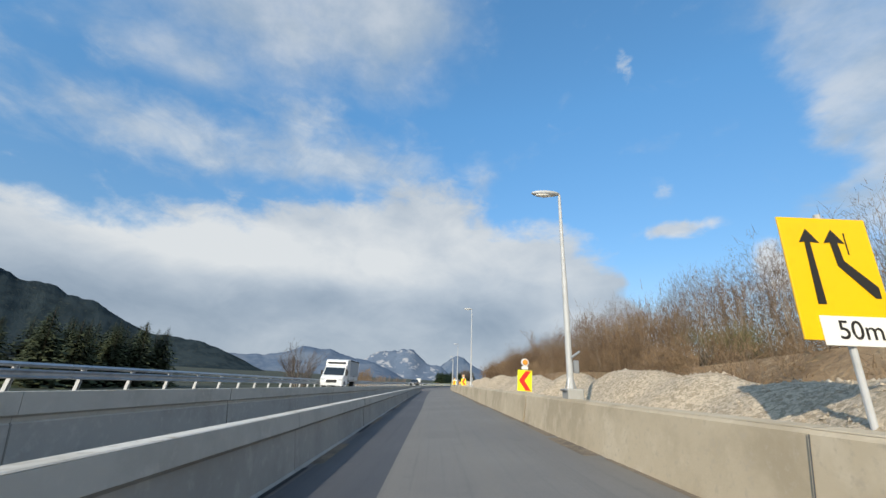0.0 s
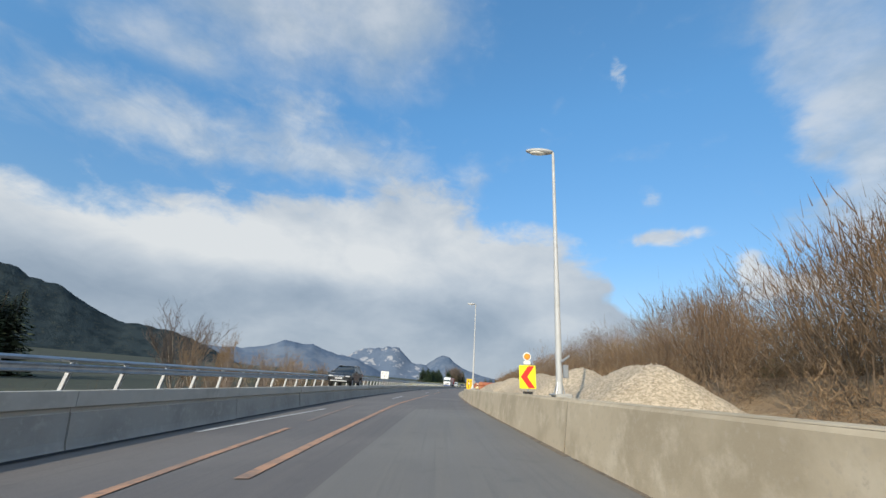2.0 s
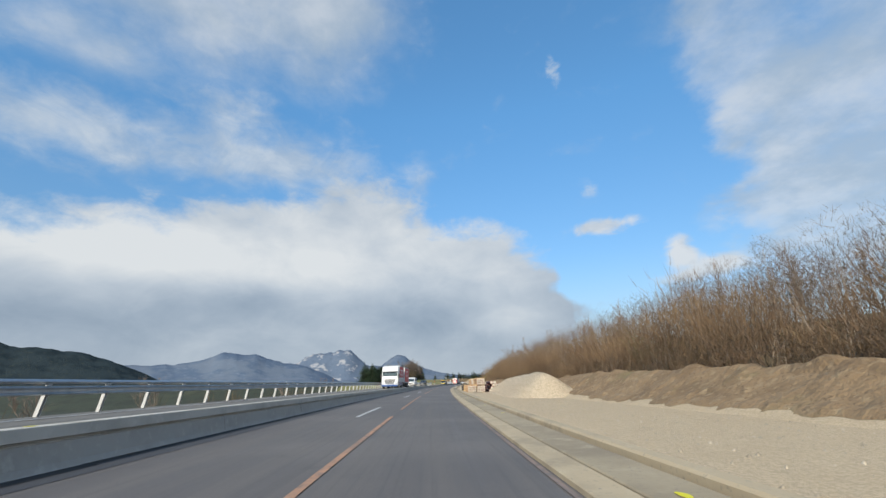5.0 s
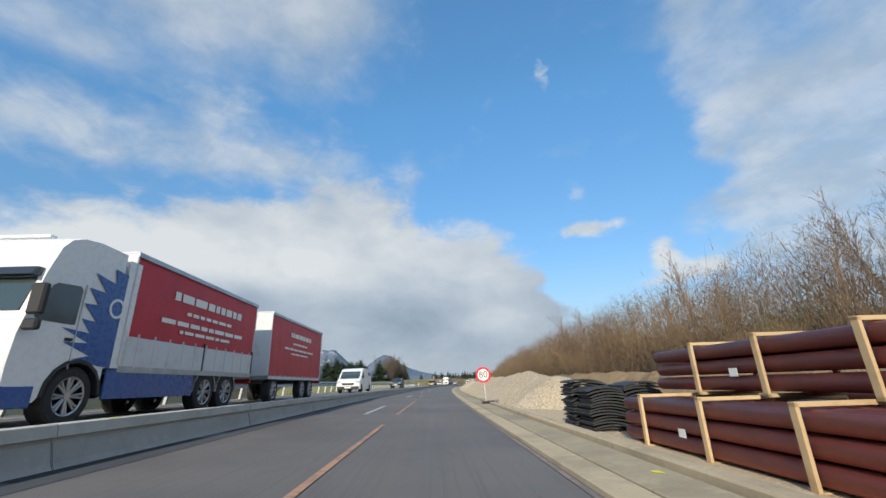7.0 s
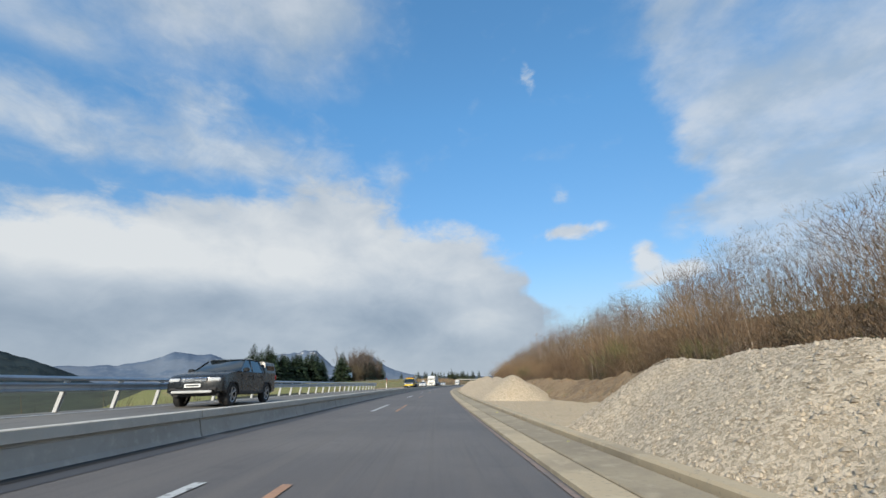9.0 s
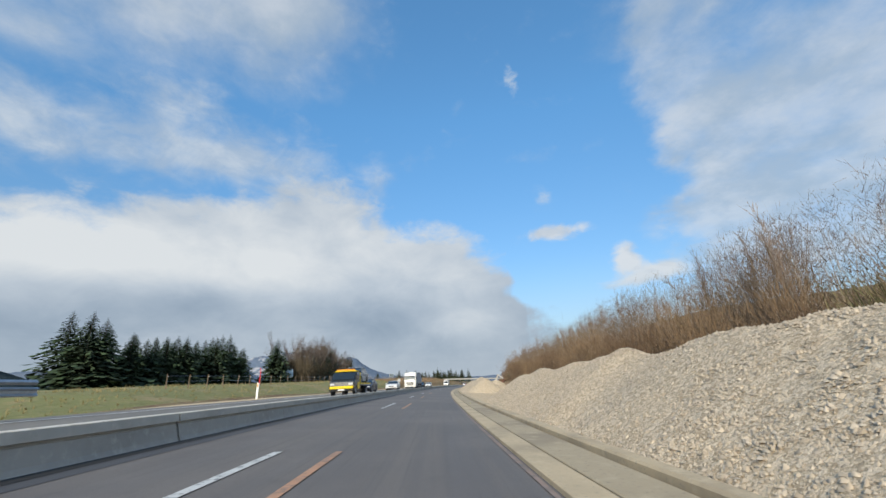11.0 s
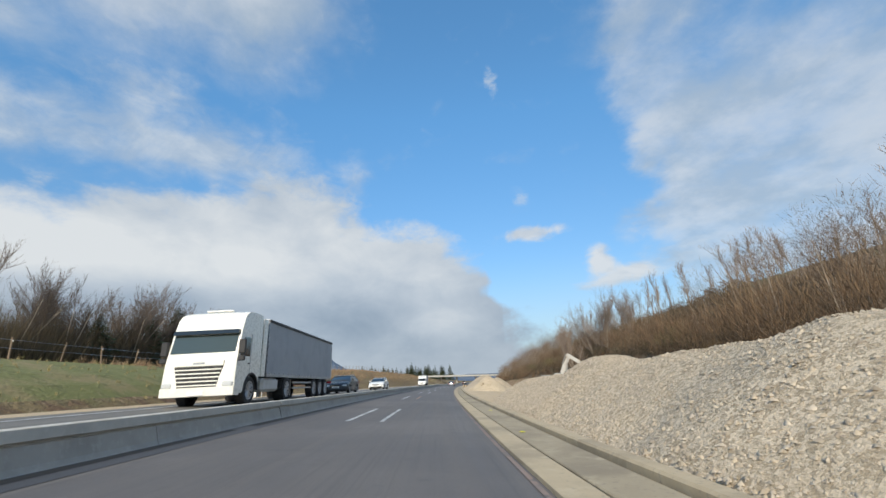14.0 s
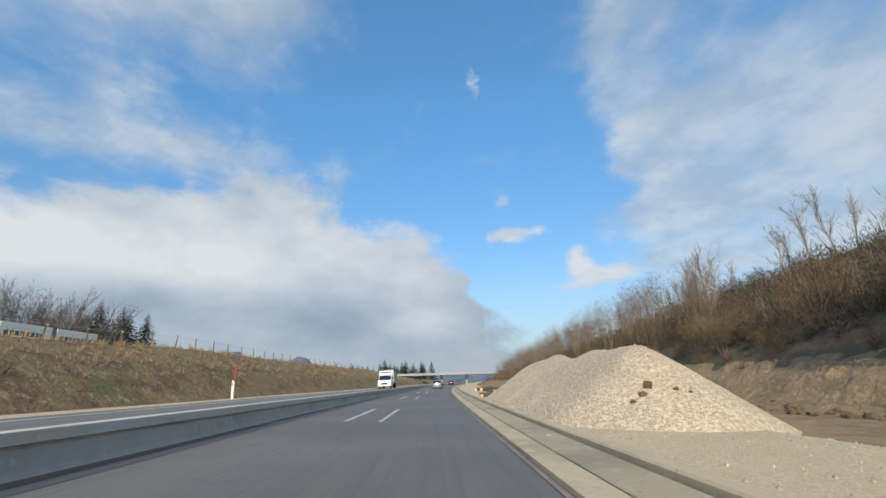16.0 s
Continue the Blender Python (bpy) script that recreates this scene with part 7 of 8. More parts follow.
def tow_lorry():
    s, near, w = 379.6, -6.6, 1.0
    t = thing("tow_lorry", "yellow and black breakdown lorry with amber light bar", "truck", stand(s, near - w, 0.25, 180), group="oncoming lorries")
    prof = [(0.9, 0.35), (0.93, 0.7), (0.88, 1.02), (0.45, 1.2), (-0.3, 1.78), (-1.5, 1.85), (-1.55, 0.5), (-0.5, 0.4)] + arch(0, 0.42, 0.37) + [(0.55, 0.35)]
    part("cab", shell(prof, [(-w, 0.12, 0.04, 0.06), (-w * 0.92, 0.04, 0, 0.03), (w * 0.92, 0.04, 0, 0.03), (w, 0.12, 0.04, 0.06)]), P_BLACK, t)
    part("windscreen", shell([(0.42, 1.23), (0.46, 1.23), (-0.27, 1.76), (-0.34, 1.76)], [(-0.86, 0, 0, 0), (0.86, 0, 0, 0)]), GLASS, t)
    part("bonnet_band", boxes((-w * 0.93, w * 0.93, 0.6, 0.945, 0.52, 0.72), bevel=0.04), P_YELLOW, t, "yellow band")
    part("roof_cap", boxes((-0.9, 0.9, -1.5, -0.4, 1.86, 1.93), bevel=0.02), P_YELLOW, t)
    part("light_bar", boxes((-0.75, 0.75, -0.75, -0.5, 1.94, 2.05), bevel=0.03), AMBER, t)
    for sd in (-1, 1):
        part("door_panel", boxes((sd * w * 0.97, sd * (w + 0.004), -1.4, -0.5, 0.5, 1.0), bevel=0.01), P_YELLOW, t)
        part("side_window", boxes((sd * 0.95, sd * 0.985, -1.35, -0.3, 1.2, 1.68), bevel=0.01), GLASS, t)
        part("headlight", boxes((sd * 0.55, sd * 0.9, 0.75, 0.95, 0.78, 0.95), bevel=0.03), LAMP_GLASS, t)
        part("mirror", boxes((sd * w, sd * (w + 0.2), -0.1, 0.0, 1.2, 1.55), bevel=0.03), PLASTIC, t)
        wheel(t, sd * 0.85, 0, 0.37, 0.24, sd, 6, STEEL)
        wheel(t, sd * 0.85, -4.1, 0.37, 0.4, sd, 6, STEEL)
        part("bed_rail", boxes((sd * 0.98, sd * 1.05, -6.4, -1.7, 0.85, 0.97), bevel=0.01), P_YELLOW, t)
    part("bed", boxes((-1.05, 1.05, -6.5, -1.65, 0.78, 0.86), bevel=0.01), STEEL, t, "steel loading bed")
    part("headboard", boxes((-1.0, 1.0, -1.66, -1.6, 0.86, 1.75), bevel=0.01), P_YELLOW, t)
    part("chassis", boxes((-0.4, 0.4, -6.2, -0.6, 0.45, 0.78)), PLASTIC, t)
    part("plate", boxes((-0.26, 0.26, 0.95, 0.965, 0.4, 0.5)), PLATE, t)
    v = car(s, near, "light grey car carried on the breakdown lorry", P_GREY, 2.6, 1.48, 0.86, 0.31, "estate", True)
    v.matrix_world = stand(s + 2.7, near - w, 0.25 + 0.86, 180)


tow_lorry()

# ---- building stores on the verge ----
PIPE_ORANGE = material("orange_pipe", (0.46, 0.175, 0.075), 0.55, 0, ((1.5, (0.36, 0.125, 0.052), 0.45, 0.7), (7.0, (0.50, 0.245, 0.13), 0.52, 0.72)), rand=0.25)
PIPE_BROWN = material("brown_pipe", (0.37, 0.125, 0.062), 0.5, 0, ((2.0, (0.27, 0.09, 0.05), 0.45, 0.7),), rand=0.25)
PIPE_RED = material("red_pipe", (0.30, 0.062, 0.045), 0.48, 0, ((1.5, (0.23, 0.05, 0.04), 0.45, 0.7), (9.0, (0.36, 0.10, 0.075), 0.55, 0.75)), rand=0.3)
PIPE_LINING = material("pipe_lining", (0.20, 0.21, 0.20), 0.55, 0, ((3.0, (0.12, 0.13, 0.125), 0.45, 0.7),))
PIPE_CAP = material("pipe_cap", (0.62, 0.58, 0.50), 0.6, 0, ((5.0, (0.42, 0.36, 0.28), 0.45, 0.65), (14.0, (0.30, 0.22, 0.16), 0.55, 0.7)), rand=0.3)
PLANK = material("pale_timber", (0.62, 0.44, 0.24), 0.8, 0, ((4.0, (0.50, 0.33, 0.17), 0.45, 0.7),), (18.0, 0.3, 0.01), rand=0.25)
WRAP = material("grey_wrapping", (0.40, 0.40, 0.39), 0.6, 0, ((2.0, (0.28, 0.28, 0.28), 0.45, 0.65), (9.0, (0.5, 0.5, 0.5), 0.55, 0.75)), (6.0, 0.8, 0.06))
INSULATION = material("cream_roll", (0.80, 0.66, 0.36), 0.8, 0, ((3.0, (0.68, 0.52, 0.26), 0.45, 0.7),), (8.0, 0.4, 0.02))
MAT_BLACK = material("black_mat", (0.028, 0.03, 0.032), 0.6, 0, ((6.0, (0.06, 0.06, 0.06), 0.5, 0.75),))
RUST = material("rusty_steel", (0.16, 0.075, 0.045), 0.85, 0, ((3.0, (0.09, 0.045, 0.03), 0.45, 0.65),), (12.0, 0.4, 0.01))


def turned(prof, n=20, axis="X"):
    """A turned body: rows of (place along the axis, radius)."""
    bm = bmesh.new()
    rings = []
    for k in range(n):
        a = 2 * math.pi * k / n
        rings.append([bm.verts.new((x, r * math.cos(a), r * math.sin(a)) if axis == "X" else (r * math.cos(a), x, r * math.sin(a))) for x, r in prof])
    for k in range(n):
        for j in range(len(prof) - 1):
            bm.faces.new((rings[k][j], rings[(k + 1) % n][j], rings[(k + 1) % n][j + 1], rings[k][j + 1]))
    bmesh.ops.recalc_face_normals(bm, faces=bm.faces)
    return bm


def big_pipe():
    """A smooth sewer pipe lying across the road's line: bright socket at the near end, brown barrel behind."""
    t = thing("sewer_pipe", "large orange plastic sewer pipe with open socket end", "pipe", group="stacked sewer pipes")
    R = 0.345
    part("socket", turned([(0.0, R - 0.03), (0.0, R + 0.004), (0.02, R + 0.012), (0.5, R + 0.012), (0.53, R - 0.006)], 24), PIPE_ORANGE, t, "bright orange socket", True)
    part("barrel", turned([(0.52, R - 0.006), (6.1, R - 0.006), (6.1, R - 0.04)], 24), PIPE_BROWN, t, "red-brown barrel", True)
    part("lining", turned([(6.05, R - 0.04), (0.0, R - 0.03)], 24), PIPE_LINING, t, "pale grey bore", True)
    return t


def pipe_stack():
    first = big_pipe()
    k = 0
    for s, d, z in ((150.0, 4.6, 0.36), (149.2, 4.75, 0.36), (148.45, 4.5, 0.36), (147.7, 4.7, 0.36), (146.95, 4.55, 0.36), (146.2, 4.6, 0.36), (148.35, 5.2, 0.98), (147.45, 4.5, 0.98), (146.4, 4.6, 0.98), (148.3, 4.6, 1.60), (147.55, 4.85, 1.60), (146.8, 4.55, 1.60)):
        m = stand(s, d, z)
        if k:
            copy_thing(first, m)
        else:
            first.matrix_world = m
        k += 1


pipe_stack()


def ribbed_pipe(L, R, mat=None):
    t = thing("ribbed_pipe", "orange corrugated plastic drain pipe", "pipe", group="ribbed drain pipes")
    prof = [(0.0, R - 0.04), (0.0, R + 0.02), (0.22, R + 0.02), (0.22, R - 0.02)]
    x = 0.24
    while x < L:
        prof += [(x, R - 0.02), (x + 0.012, R), (x + 0.04, R), (x + 0.052, R - 0.02)]
        x += 0.075
    part("barrel", turned(prof, 13), mat or PIPE_ORANGE, t, smooth=False)
    part("bore", turned([(L, R - 0.045), (0.0, R - 0.04)], 18), PIPE_LINING, t, "shaded bore", True)
    part("label_sticker", boxes((L * 0.3, L * 0.3 + 0.25, -R - 0.003, -R + 0.03, -0.06, 0.06)), SIGN_WHITE, t, "white paper label")
    return t


def ribbed_stacks():
    a = ribbed_pipe(2.5, 0.28)
    for i, (s, d, z) in enumerate(((151.7, 2.82, 0.26), (152.0, 2.78, 0.78), (152.3, 2.86, 0.26))):
        m = stand(s, d, z)
        if i:
            copy_thing(a, m)
        else:
            a.matrix_world = m
    b = ribbed_pipe(4.8, 0.22)
    i = 0
    for s, d, z in [(157.2, 2.95, 0.22), (157.25, 3.1, 0.64)] + [(159.4 + 0.46 * col + 0.1 * (row % 2), 2.9 + 0.12 * ((row * 5 + col * 3) % 4) / 3, 0.24 + 0.47 * row) for row in range(4) for col in range(4)]:
        m = stand(s, d, z)
        if i:
            copy_thing(b, m)
        else:
            b.matrix_world = m
        i += 1


ribbed_stacks()


def verge_stores():
    # wrapped pallet, rolls and one pipe lying high on the load behind the stack
    t = thing("wrapped_pallet", "grey plastic-wrapped pallet load with creases", "pallet load", stand(149.75, 3.72, 0) @ Matrix.Scale(0.86, 4))
    bm = boxes((-0.42, 0.42, -0.36, 0.36, 0.1, 0.7), bevel=0.1)
    bmesh.ops.subdivide_edges(bm, edges=bm.edges, cuts=3, use_grid_fill=True)
    for v in bm.verts:
        v.co += Vector((noise.noise(v.co * 4.0), noise.noise(v.co * 4.0 + Vector((9, 0, 0))), noise.noise(v.co * 3.0 + Vector((0, 9, 0))))) * 0.09
    part("load", bm, WRAP, t)
    part("pallet", boxes((-0.42, 0.42, -0.38, -0.26, -0.05, 0.1), (-0.42, 0.42, 0.26, 0.38, -0.05, 0.1), (-0.42, 0.42, -0.07, 0.07, -0.05, 0.1)), PLANK, t)
    # crumpled dark sheets over the pipes, with cream rolls on top
    for k, (s, d, w, l, mat, lab) in enumerate(((149.3, 5.0, 1.6, 1.5, WRAP, "crumpled grey plastic sheet over the pipes"), (149.7, 6.3, 1.5, 1.2, WRAP, "crumpled grey plastic sheet over the pipes"), (149.8, 4.5, 0.6, 0.7, MAT_BLACK, "crumpled black sheet over the pipes"), (149.5, 5.25, 0.5, 0.6, MAT_BLACK, "crumpled black sheet over the pipes"))):
        bm = bmesh.new()
        n = 12
        g = [[bm.verts.new((w * (i / n - 0.5), l * (j / n - 0.5), 0.02 * k + 0.10 * noise.noise(Vector((i * 0.5 + k * 7, j * 0.5, k))) - 0.12 * (max(abs(i / n - 0.5), abs(j / n - 0.5)) * 2) ** 3)) for j in range(n + 1)] for i in range(n + 1)]
        for i in range(n):
            for j in range(n):
                bm.faces.new((g[i][j], g[i + 1][j], g[i + 1][j + 1], g[i][j + 1]))
        r = bmesh.ops.extrude_face_region(bm, geom=bm.faces[:])
        bmesh.ops.translate(bm, vec=(0, 0, 0.02), verts=[v for v in r["geom"] if isinstance(v, bmesh.types.BMVert)])
        bmesh.ops.recalc_face_normals(bm, faces=bm.faces)
        t = thing("plastic_sheet", lab, "sheet", stand(s, d, 0.80), group="sheets over the pipes")
        part("sheet", bm, mat, t, smooth=True)
    for k, (x, z, s, tw) in enumerate(((4.35, 1.0, 149.55, 12), (5.3, 0.98, 149.6, -18), (6.1, 0.98, 149.7, 25))):
        t = thing("insulation_roll", "cream rolled sheet lying on the pipes", "roll", stand(s, x, z, tw), group="cream rolls")
        part("roll", turned([(-0.3, 0.0), (-0.3, 0.14), (-0.27, 0.18), (0.27, 0.19), (0.3, 0.15), (0.3, 0.0)], 20), INSULATION, t, smooth=True)
        part("core", rod((-0.304, 0, 0), (0.304, 0, 0), 0.05, 0.05, 12), PLASTIC, t, "dark core hole")
    # crate frames with brown pipes
    t = thing("pipe_crate", "red-brown pipe bundle in a pale wooden frame", "pipe bundle", stand(155.0, 3.5, -0.06) @ Matrix.Scale(0.72, 4), group="framed pipe bundles")
    for i in range(4):
        for j in range(3):
            o = part("pipe", turned([(-1.4, 0.09), (-1.4, 0.13), (1.4, 0.13), (1.4, 0.09)], 12), PIPE_RED, t, smooth=True)
            o.location = (0, -0.4 + 0.27 * i, 0.2 + 0.27 * j)
    for x in (-1.1, 0, 1.1):
        part("frame", boxes((x - 0.04, x + 0.04, -0.6, -0.54, 0, 0.95), (x - 0.04, x + 0.04, 0.54, 0.6, 0, 0.95), (x - 0.04, x + 0.04, -0.6, 0.6, 0.95, 1.02), (x - 0.04, x + 0.04, -0.6, 0.6, -0.02, 0.05)), PLANK, t, "pale wooden frame")
    for s, d, turn in ((155.2, 5.65, 3), (155.6, 7.8, -4), (156.3, 4.4, 2)):
        copy_thing(t, stand(s, d, -0.06, turn) @ Matrix.Scale(0.72, 4))


verge_stores()

_pipe_me = {}


def pipe_bundle(s, d, z, nx, nz, dia, L, battens, label, red=PIPE_RED, ragged=0.0, seed=1):
    """Pipes strapped in wooden frames, lying along the road; each pipe, cap and batten is a part."""
    rng = random.Random(seed)
    t = thing("pipe_bundle", label, "pipe bundle", stand(s, d, z), group="strapped pipe bundles")
    key = (dia, L)
    if key not in _pipe_me:
        r = dia / 2
        bm = turned([(0.02, r * 0.86), (0.0, r * 0.98), (0.35, r * 0.98), (0.37, r * 0.9), (L, r * 0.9), (L, r * 0.7)], 14, "Y")
        me = bpy.data.meshes.new("pipe")
        bm.to_mesh(me)
        bm.free()
        me.materials.append(red)
        me.polygons.foreach_set("use_smooth", [True] * len(me.polygons))
        bm = turned([(0.03, 0.0), (0.02, r * 0.35), (-0.005, r * 0.45), (-0.008, r * 0.9), (0.05, r * 1.0), (0.06, r * 0.99)], 14, "Y")
        mc = bpy.data.meshes.new("end_cap")
        bm.to_mesh(mc)
        bm.free()
        mc.materials.append(PIPE_CAP)
        _pipe_me[key] = (me, mc)
    me, mc = _pipe_me[key]
    for j in range(nz):
        for i in range(nx):
            if ragged and rng.random() < ragged * j:
                continue
            p = new("pipe", me)
            p.parent = t
            y = rng.uniform(-0.07, 0.07) + (rng.uniform(-0.3, 0.3) if ragged else 0)
            p.location = ((i + 0.5) * dia + (0.5 * dia if ragged and j % 2 else 0), y, 0.06 + (j + 0.5) * dia * (0.9 if ragged else 1.0))
            c = new("end_cap", mc)
            c.parent = p
    W, H = nx * dia, nz * dia + 0.06
    k = 0
    for y in battens:
        bm = boxes((-0.05, -0.005, y - 0.045, y + 0.045, 0.0, H + 0.05), (W + 0.005, W + 0.05, y - 0.045, y + 0.045, 0.0, H + 0.05), (-0.05, W + 0.05, y - 0.045, y + 0.045, H + 0.004, H + 0.055), (-0.05, W + 0.05, y - 0.045, y + 0.045, 0.0, 0.05), bevel=0.004)
        part("wooden_frame", bm, PLANK, t, "pale wooden frame")
        if k % 2 == 0:
            part("label_sticker", boxes((-0.012, -0.006, y + 0.5, y + 0.68, H * 0.35, H * 0.35 + 0.12)), SIGN_WHITE, t, "white paper label")
        k += 1
    return t


def bundles():
    lab = "dark red drain pipes with white capped ends, strapped in timber"
    n = 0
    for s in (228.8, 236.0):
        for d in (3.72, 4.86):
            pipe_bundle(s + 0.1 * (d > 4), d, 0.0, 4, 3, 0.252, 6.5, (0.8, 2.4, 4.0, 5.7), lab, seed=n)
            n += 1
    pipe_bundle(229.2, 4.86, 0.87, 4, 3, 0.252, 6.5, (0.5, 2.2, 3.8, 5.7), lab, seed=8)
    pipe_bundle(236.2, 4.58, 0.87, 4, 3, 0.252, 6.5, (0.6, 2.1, 3.6, 5.1), lab, seed=9)
    pipe_bundle(228.6, 6.35, 0.0, 5, 4, 0.36, 5.9, (), "loose pile of wide dark red pipes with white capped ends", ragged=0.16, seed=5)
    pipe_bundle(236.0, 6.5, 0.0, 4, 3, 0.36, 5.9, (), "loose pile of wide dark red pipes with white capped ends", ragged=0.1, seed=6)
    # sheaves of black mats
    rng = random.Random(2)
    for k, (s, d, h) in enumerate(((244.3, 3.95, 1.0), (245.3, 3.9, 1.15), (244.4, 4.85, 1.1), (245.4, 4.8, 1.05))):
        t = thing("mat_stack", "stack of thin black plastic mats with drooping edges", "mat stack", stand(s, d, 0.0), group="stacks of black mats")
        z = 0.03
        while z < h:
            x, y, a = rng.uniform(-0.06, 0.06), rng.uniform(-0.05, 0.05), rng.uniform(-0.04, 0.04)
            bm = bmesh.new()
            n = 8
            up = [[bm.verts.new((x - 0.42 + 0.84 * i / n, y + sy * 0.45, z + dz - 0.07 * (2 * i / n - 1) ** 2 + a * (i / n - 0.5))) for i in range(n + 1)] for sy, dz in ((-1, 0), (1, 0), (1, 0.035), (-1, 0.035))]
            for q in range(4):
                for i in range(n):
                    bm.faces.new((up[q][i], up[(q + 1) % 4][i], up[(q + 1) % 4][i + 1], up[q][i + 1]))
            bm.faces.new([up[q][0] for q in range(4)])
            bm.faces.new([up[q][n] for q in range(4)][::-1])
            bmesh.ops.recalc_face_normals(bm, faces=bm.faces)
            part("mat", bm, MAT_BLACK, t)
            z += 0.062


bundles()


# ---- digger and far side details ----
def excavator(s, d):
    t = thing("excavator", "white and red tracked excavator standing on the verge", "excavator", stand(s, d, ground_z(s, d), -106) @ Matrix.Scale(1.07, 4))
    E_WHITE, E_RED = material("machine_white", (0.46, 0.45, 0.42), 0.6, 0, ((1.3, (0.36, 0.33, 0.29), 0.45, 0.7), (7.0, (0.26, 0.22, 0.18), 0.58, 0.75)), (9.0, 0.2, 0.02)), paint("machine_red", (0.17, 0.05, 0.035))
    E_GREY = material("machine_steel", (0.30, 0.29, 0.27), 0.55, 0.3, ((2.0, (0.20, 0.17, 0.14), 0.45, 0.7),), (8.0, 0.3, 0.02))
    for sd in (-1, 1):
        pts = []
        for i in range(26):
            a = 2 * math.pi * i / 26
            pts.append((1.12 * math.copysign(1, math.cos(a)) * (abs(math.cos(a)) > 0.2) + 0.3 * math.cos(a), 0.31 + 0.3 * math.sin(a)))
        track = part("track", shell(pts, [(sd * 0.68, 0, 0, 0), (sd * 1.08, 0, 0, 0)]), E_GREY, t, "steel crawler track")
        part("track_frame", boxes((sd * 1.06, sd * 1.10, -1.0, 1.0, 0.2, 0.44), bevel=0.01), PLASTIC, track)
        for k in range(22):
            y = -1.26 + k * 0.12
            part("track_plate", boxes((sd * 0.66, sd * 1.11, y, y + 0.09, 0.6, 0.635)), E_GREY, track)
        for y in (-1.12, -0.7, -0.25, 0.25, 0.7, 1.12):
            part("roller", rod((sd * 1.08, y, 0.3), (sd * 1.14, y, 0.3), 0.2 if abs(y) > 1 else 0.11, None, 14), E_GREY, track)
    part("undercarriage", boxes((-0.68, 0.68, -0.6, 0.6, 0.28, 0.62), bevel=0.04), E_GREY, t)
    part("slew_ring", rod((0, 0, 0.6), (0, 0, 0.74), 0.55, 0.55, 20), PLASTIC, t)
    part("slew_frame", boxes((-1.0, 1.0, -1.3, 1.15, 0.72, 0.86), bevel=0.03), E_RED, t, "red revolving frame")
    part("counterweight", boxes((-0.98, 0.98, -1.5, -1.2, 0.8, 1.45), bevel=0.1), E_WHITE, t)
    house = part("engine_house", boxes((-0.98, 0.98, -1.22, -0.12, 0.86, 1.5), bevel=0.05), E_WHITE, t)
    for z in (0.98, 1.1, 1.22, 1.34):
        part("vent", boxes((0.975, 0.99, -1.12, -0.86, z, z + 0.06)), BLACK, house)
    part("side_door", boxes((0.975, 0.992, -0.78, -0.2, 0.92, 1.44), bevel=0.006), E_GREY, house, "grey side panel")
    part("tank", shell([(-0.12, 0.86), (0.5, 0.86), (0.5, 1.0), (0.2, 1.32), (-0.12, 1.44)], [(0.34, 0, 0, 0), (0.97, 0, 0, 0)]), E_WHITE, t)
    for y in (-1.15, -0.72, -0.3):
        part("rail_post", rod((0.9, y, 1.48), (0.9, y - 0.08, 2.0), 0.022, None, 8), E_WHITE, t)
        part("rail_post", rod((0.3, y, 1.48), (0.3, y - 0.08, 2.0), 0.022, None, 8), E_WHITE, t)
    for x in (0.9, 0.3):
        part("hand_rail", rod((x, -1.24, 2.0), (x, -0.36, 2.0), 0.022, None, 8), E_WHITE, t)
        part("hand_rail", rod((x, -1.2, 1.74), (x, -0.34, 1.74), 0.018, None, 8), E_WHITE, t)
    part("cross_rail", rod((0.3, -1.24, 2.0), (0.9, -1.24, 2.0), 0.022, None, 8), E_WHITE, t)
    part("exhaust", rod((-0.3, -0.6, 1.48), (-0.3, -0.6, 1.85), 0.05, None, 10), RUST, t)
    part("cab_frame", boxes((-0.97, -0.90, -0.1, -0.03, 0.86, 2.12), (-0.25, -0.18, -0.1, -0.03, 0.86, 2.12), (-0.97, -0.90, 1.05, 1.12, 0.86, 2.06), (-0.25, -0.18, 1.05, 1.12, 0.86, 2.06), (-0.99, -0.16, -0.14, 1.14, 2.06, 2.16), (-0.97, -0.18, -0.1, 1.12, 0.84, 1.2), bevel=0.02), E_WHITE, t)
    part("cab_glass", boxes((-0.95, -0.20, -0.05, 1.08, 1.2, 2.06)), GLASS, t, "dark cab glass")

    def outline(name, pts, x0, x1, mat, label=""):
        part(name, shell(pts, [(x0, 0, 0, 0), (x1, 0, 0, 0)]), mat, t, label)

    outline("boom", [(0.62, 0.86), (0.98, 0.86), (0.96, 1.5), (0.9, 2.2), (1.05, 2.55), (1.62, 3.6), (1.58, 3.78), (1.4, 3.8), (0.72, 2.75), (0.5, 2.3), (0.52, 1.6)], 0.0, 0.34, E_WHITE, "worn white bent boom")
    outline("arm", [(1.36, 3.92), (1.18, 3.72), (1.3, 3.6), (2.9, 2.46), (3.02, 2.56), (2.2, 3.36)], 0.06, 0.28, E_WHITE, "worn white arm")
    for x in (-0.06, 0.40):
        part("boom_ram", rod((x, 1.1, 0.95), (x, 0.95, 2.3), 0.06, 0.05, 10), E_GREY, t)
    part("arm_ram", rod((0.17, 0.75, 2.95), (0.17, 1.22, 3.82), 0.05, 0.045, 10), E_GREY, t)
    part("bucket_ram", rod((0.17, 1.75, 3.62), (0.17, 2.85, 2.78), 0.04, 0.035, 10), E_GREY, t)
    outline("bucket_link", [(2.78, 2.8), (3.1, 2.5), (2.98, 2.3), (2.62, 2.5)], 0.02, 0.32, RUST, "rusty bucket link")
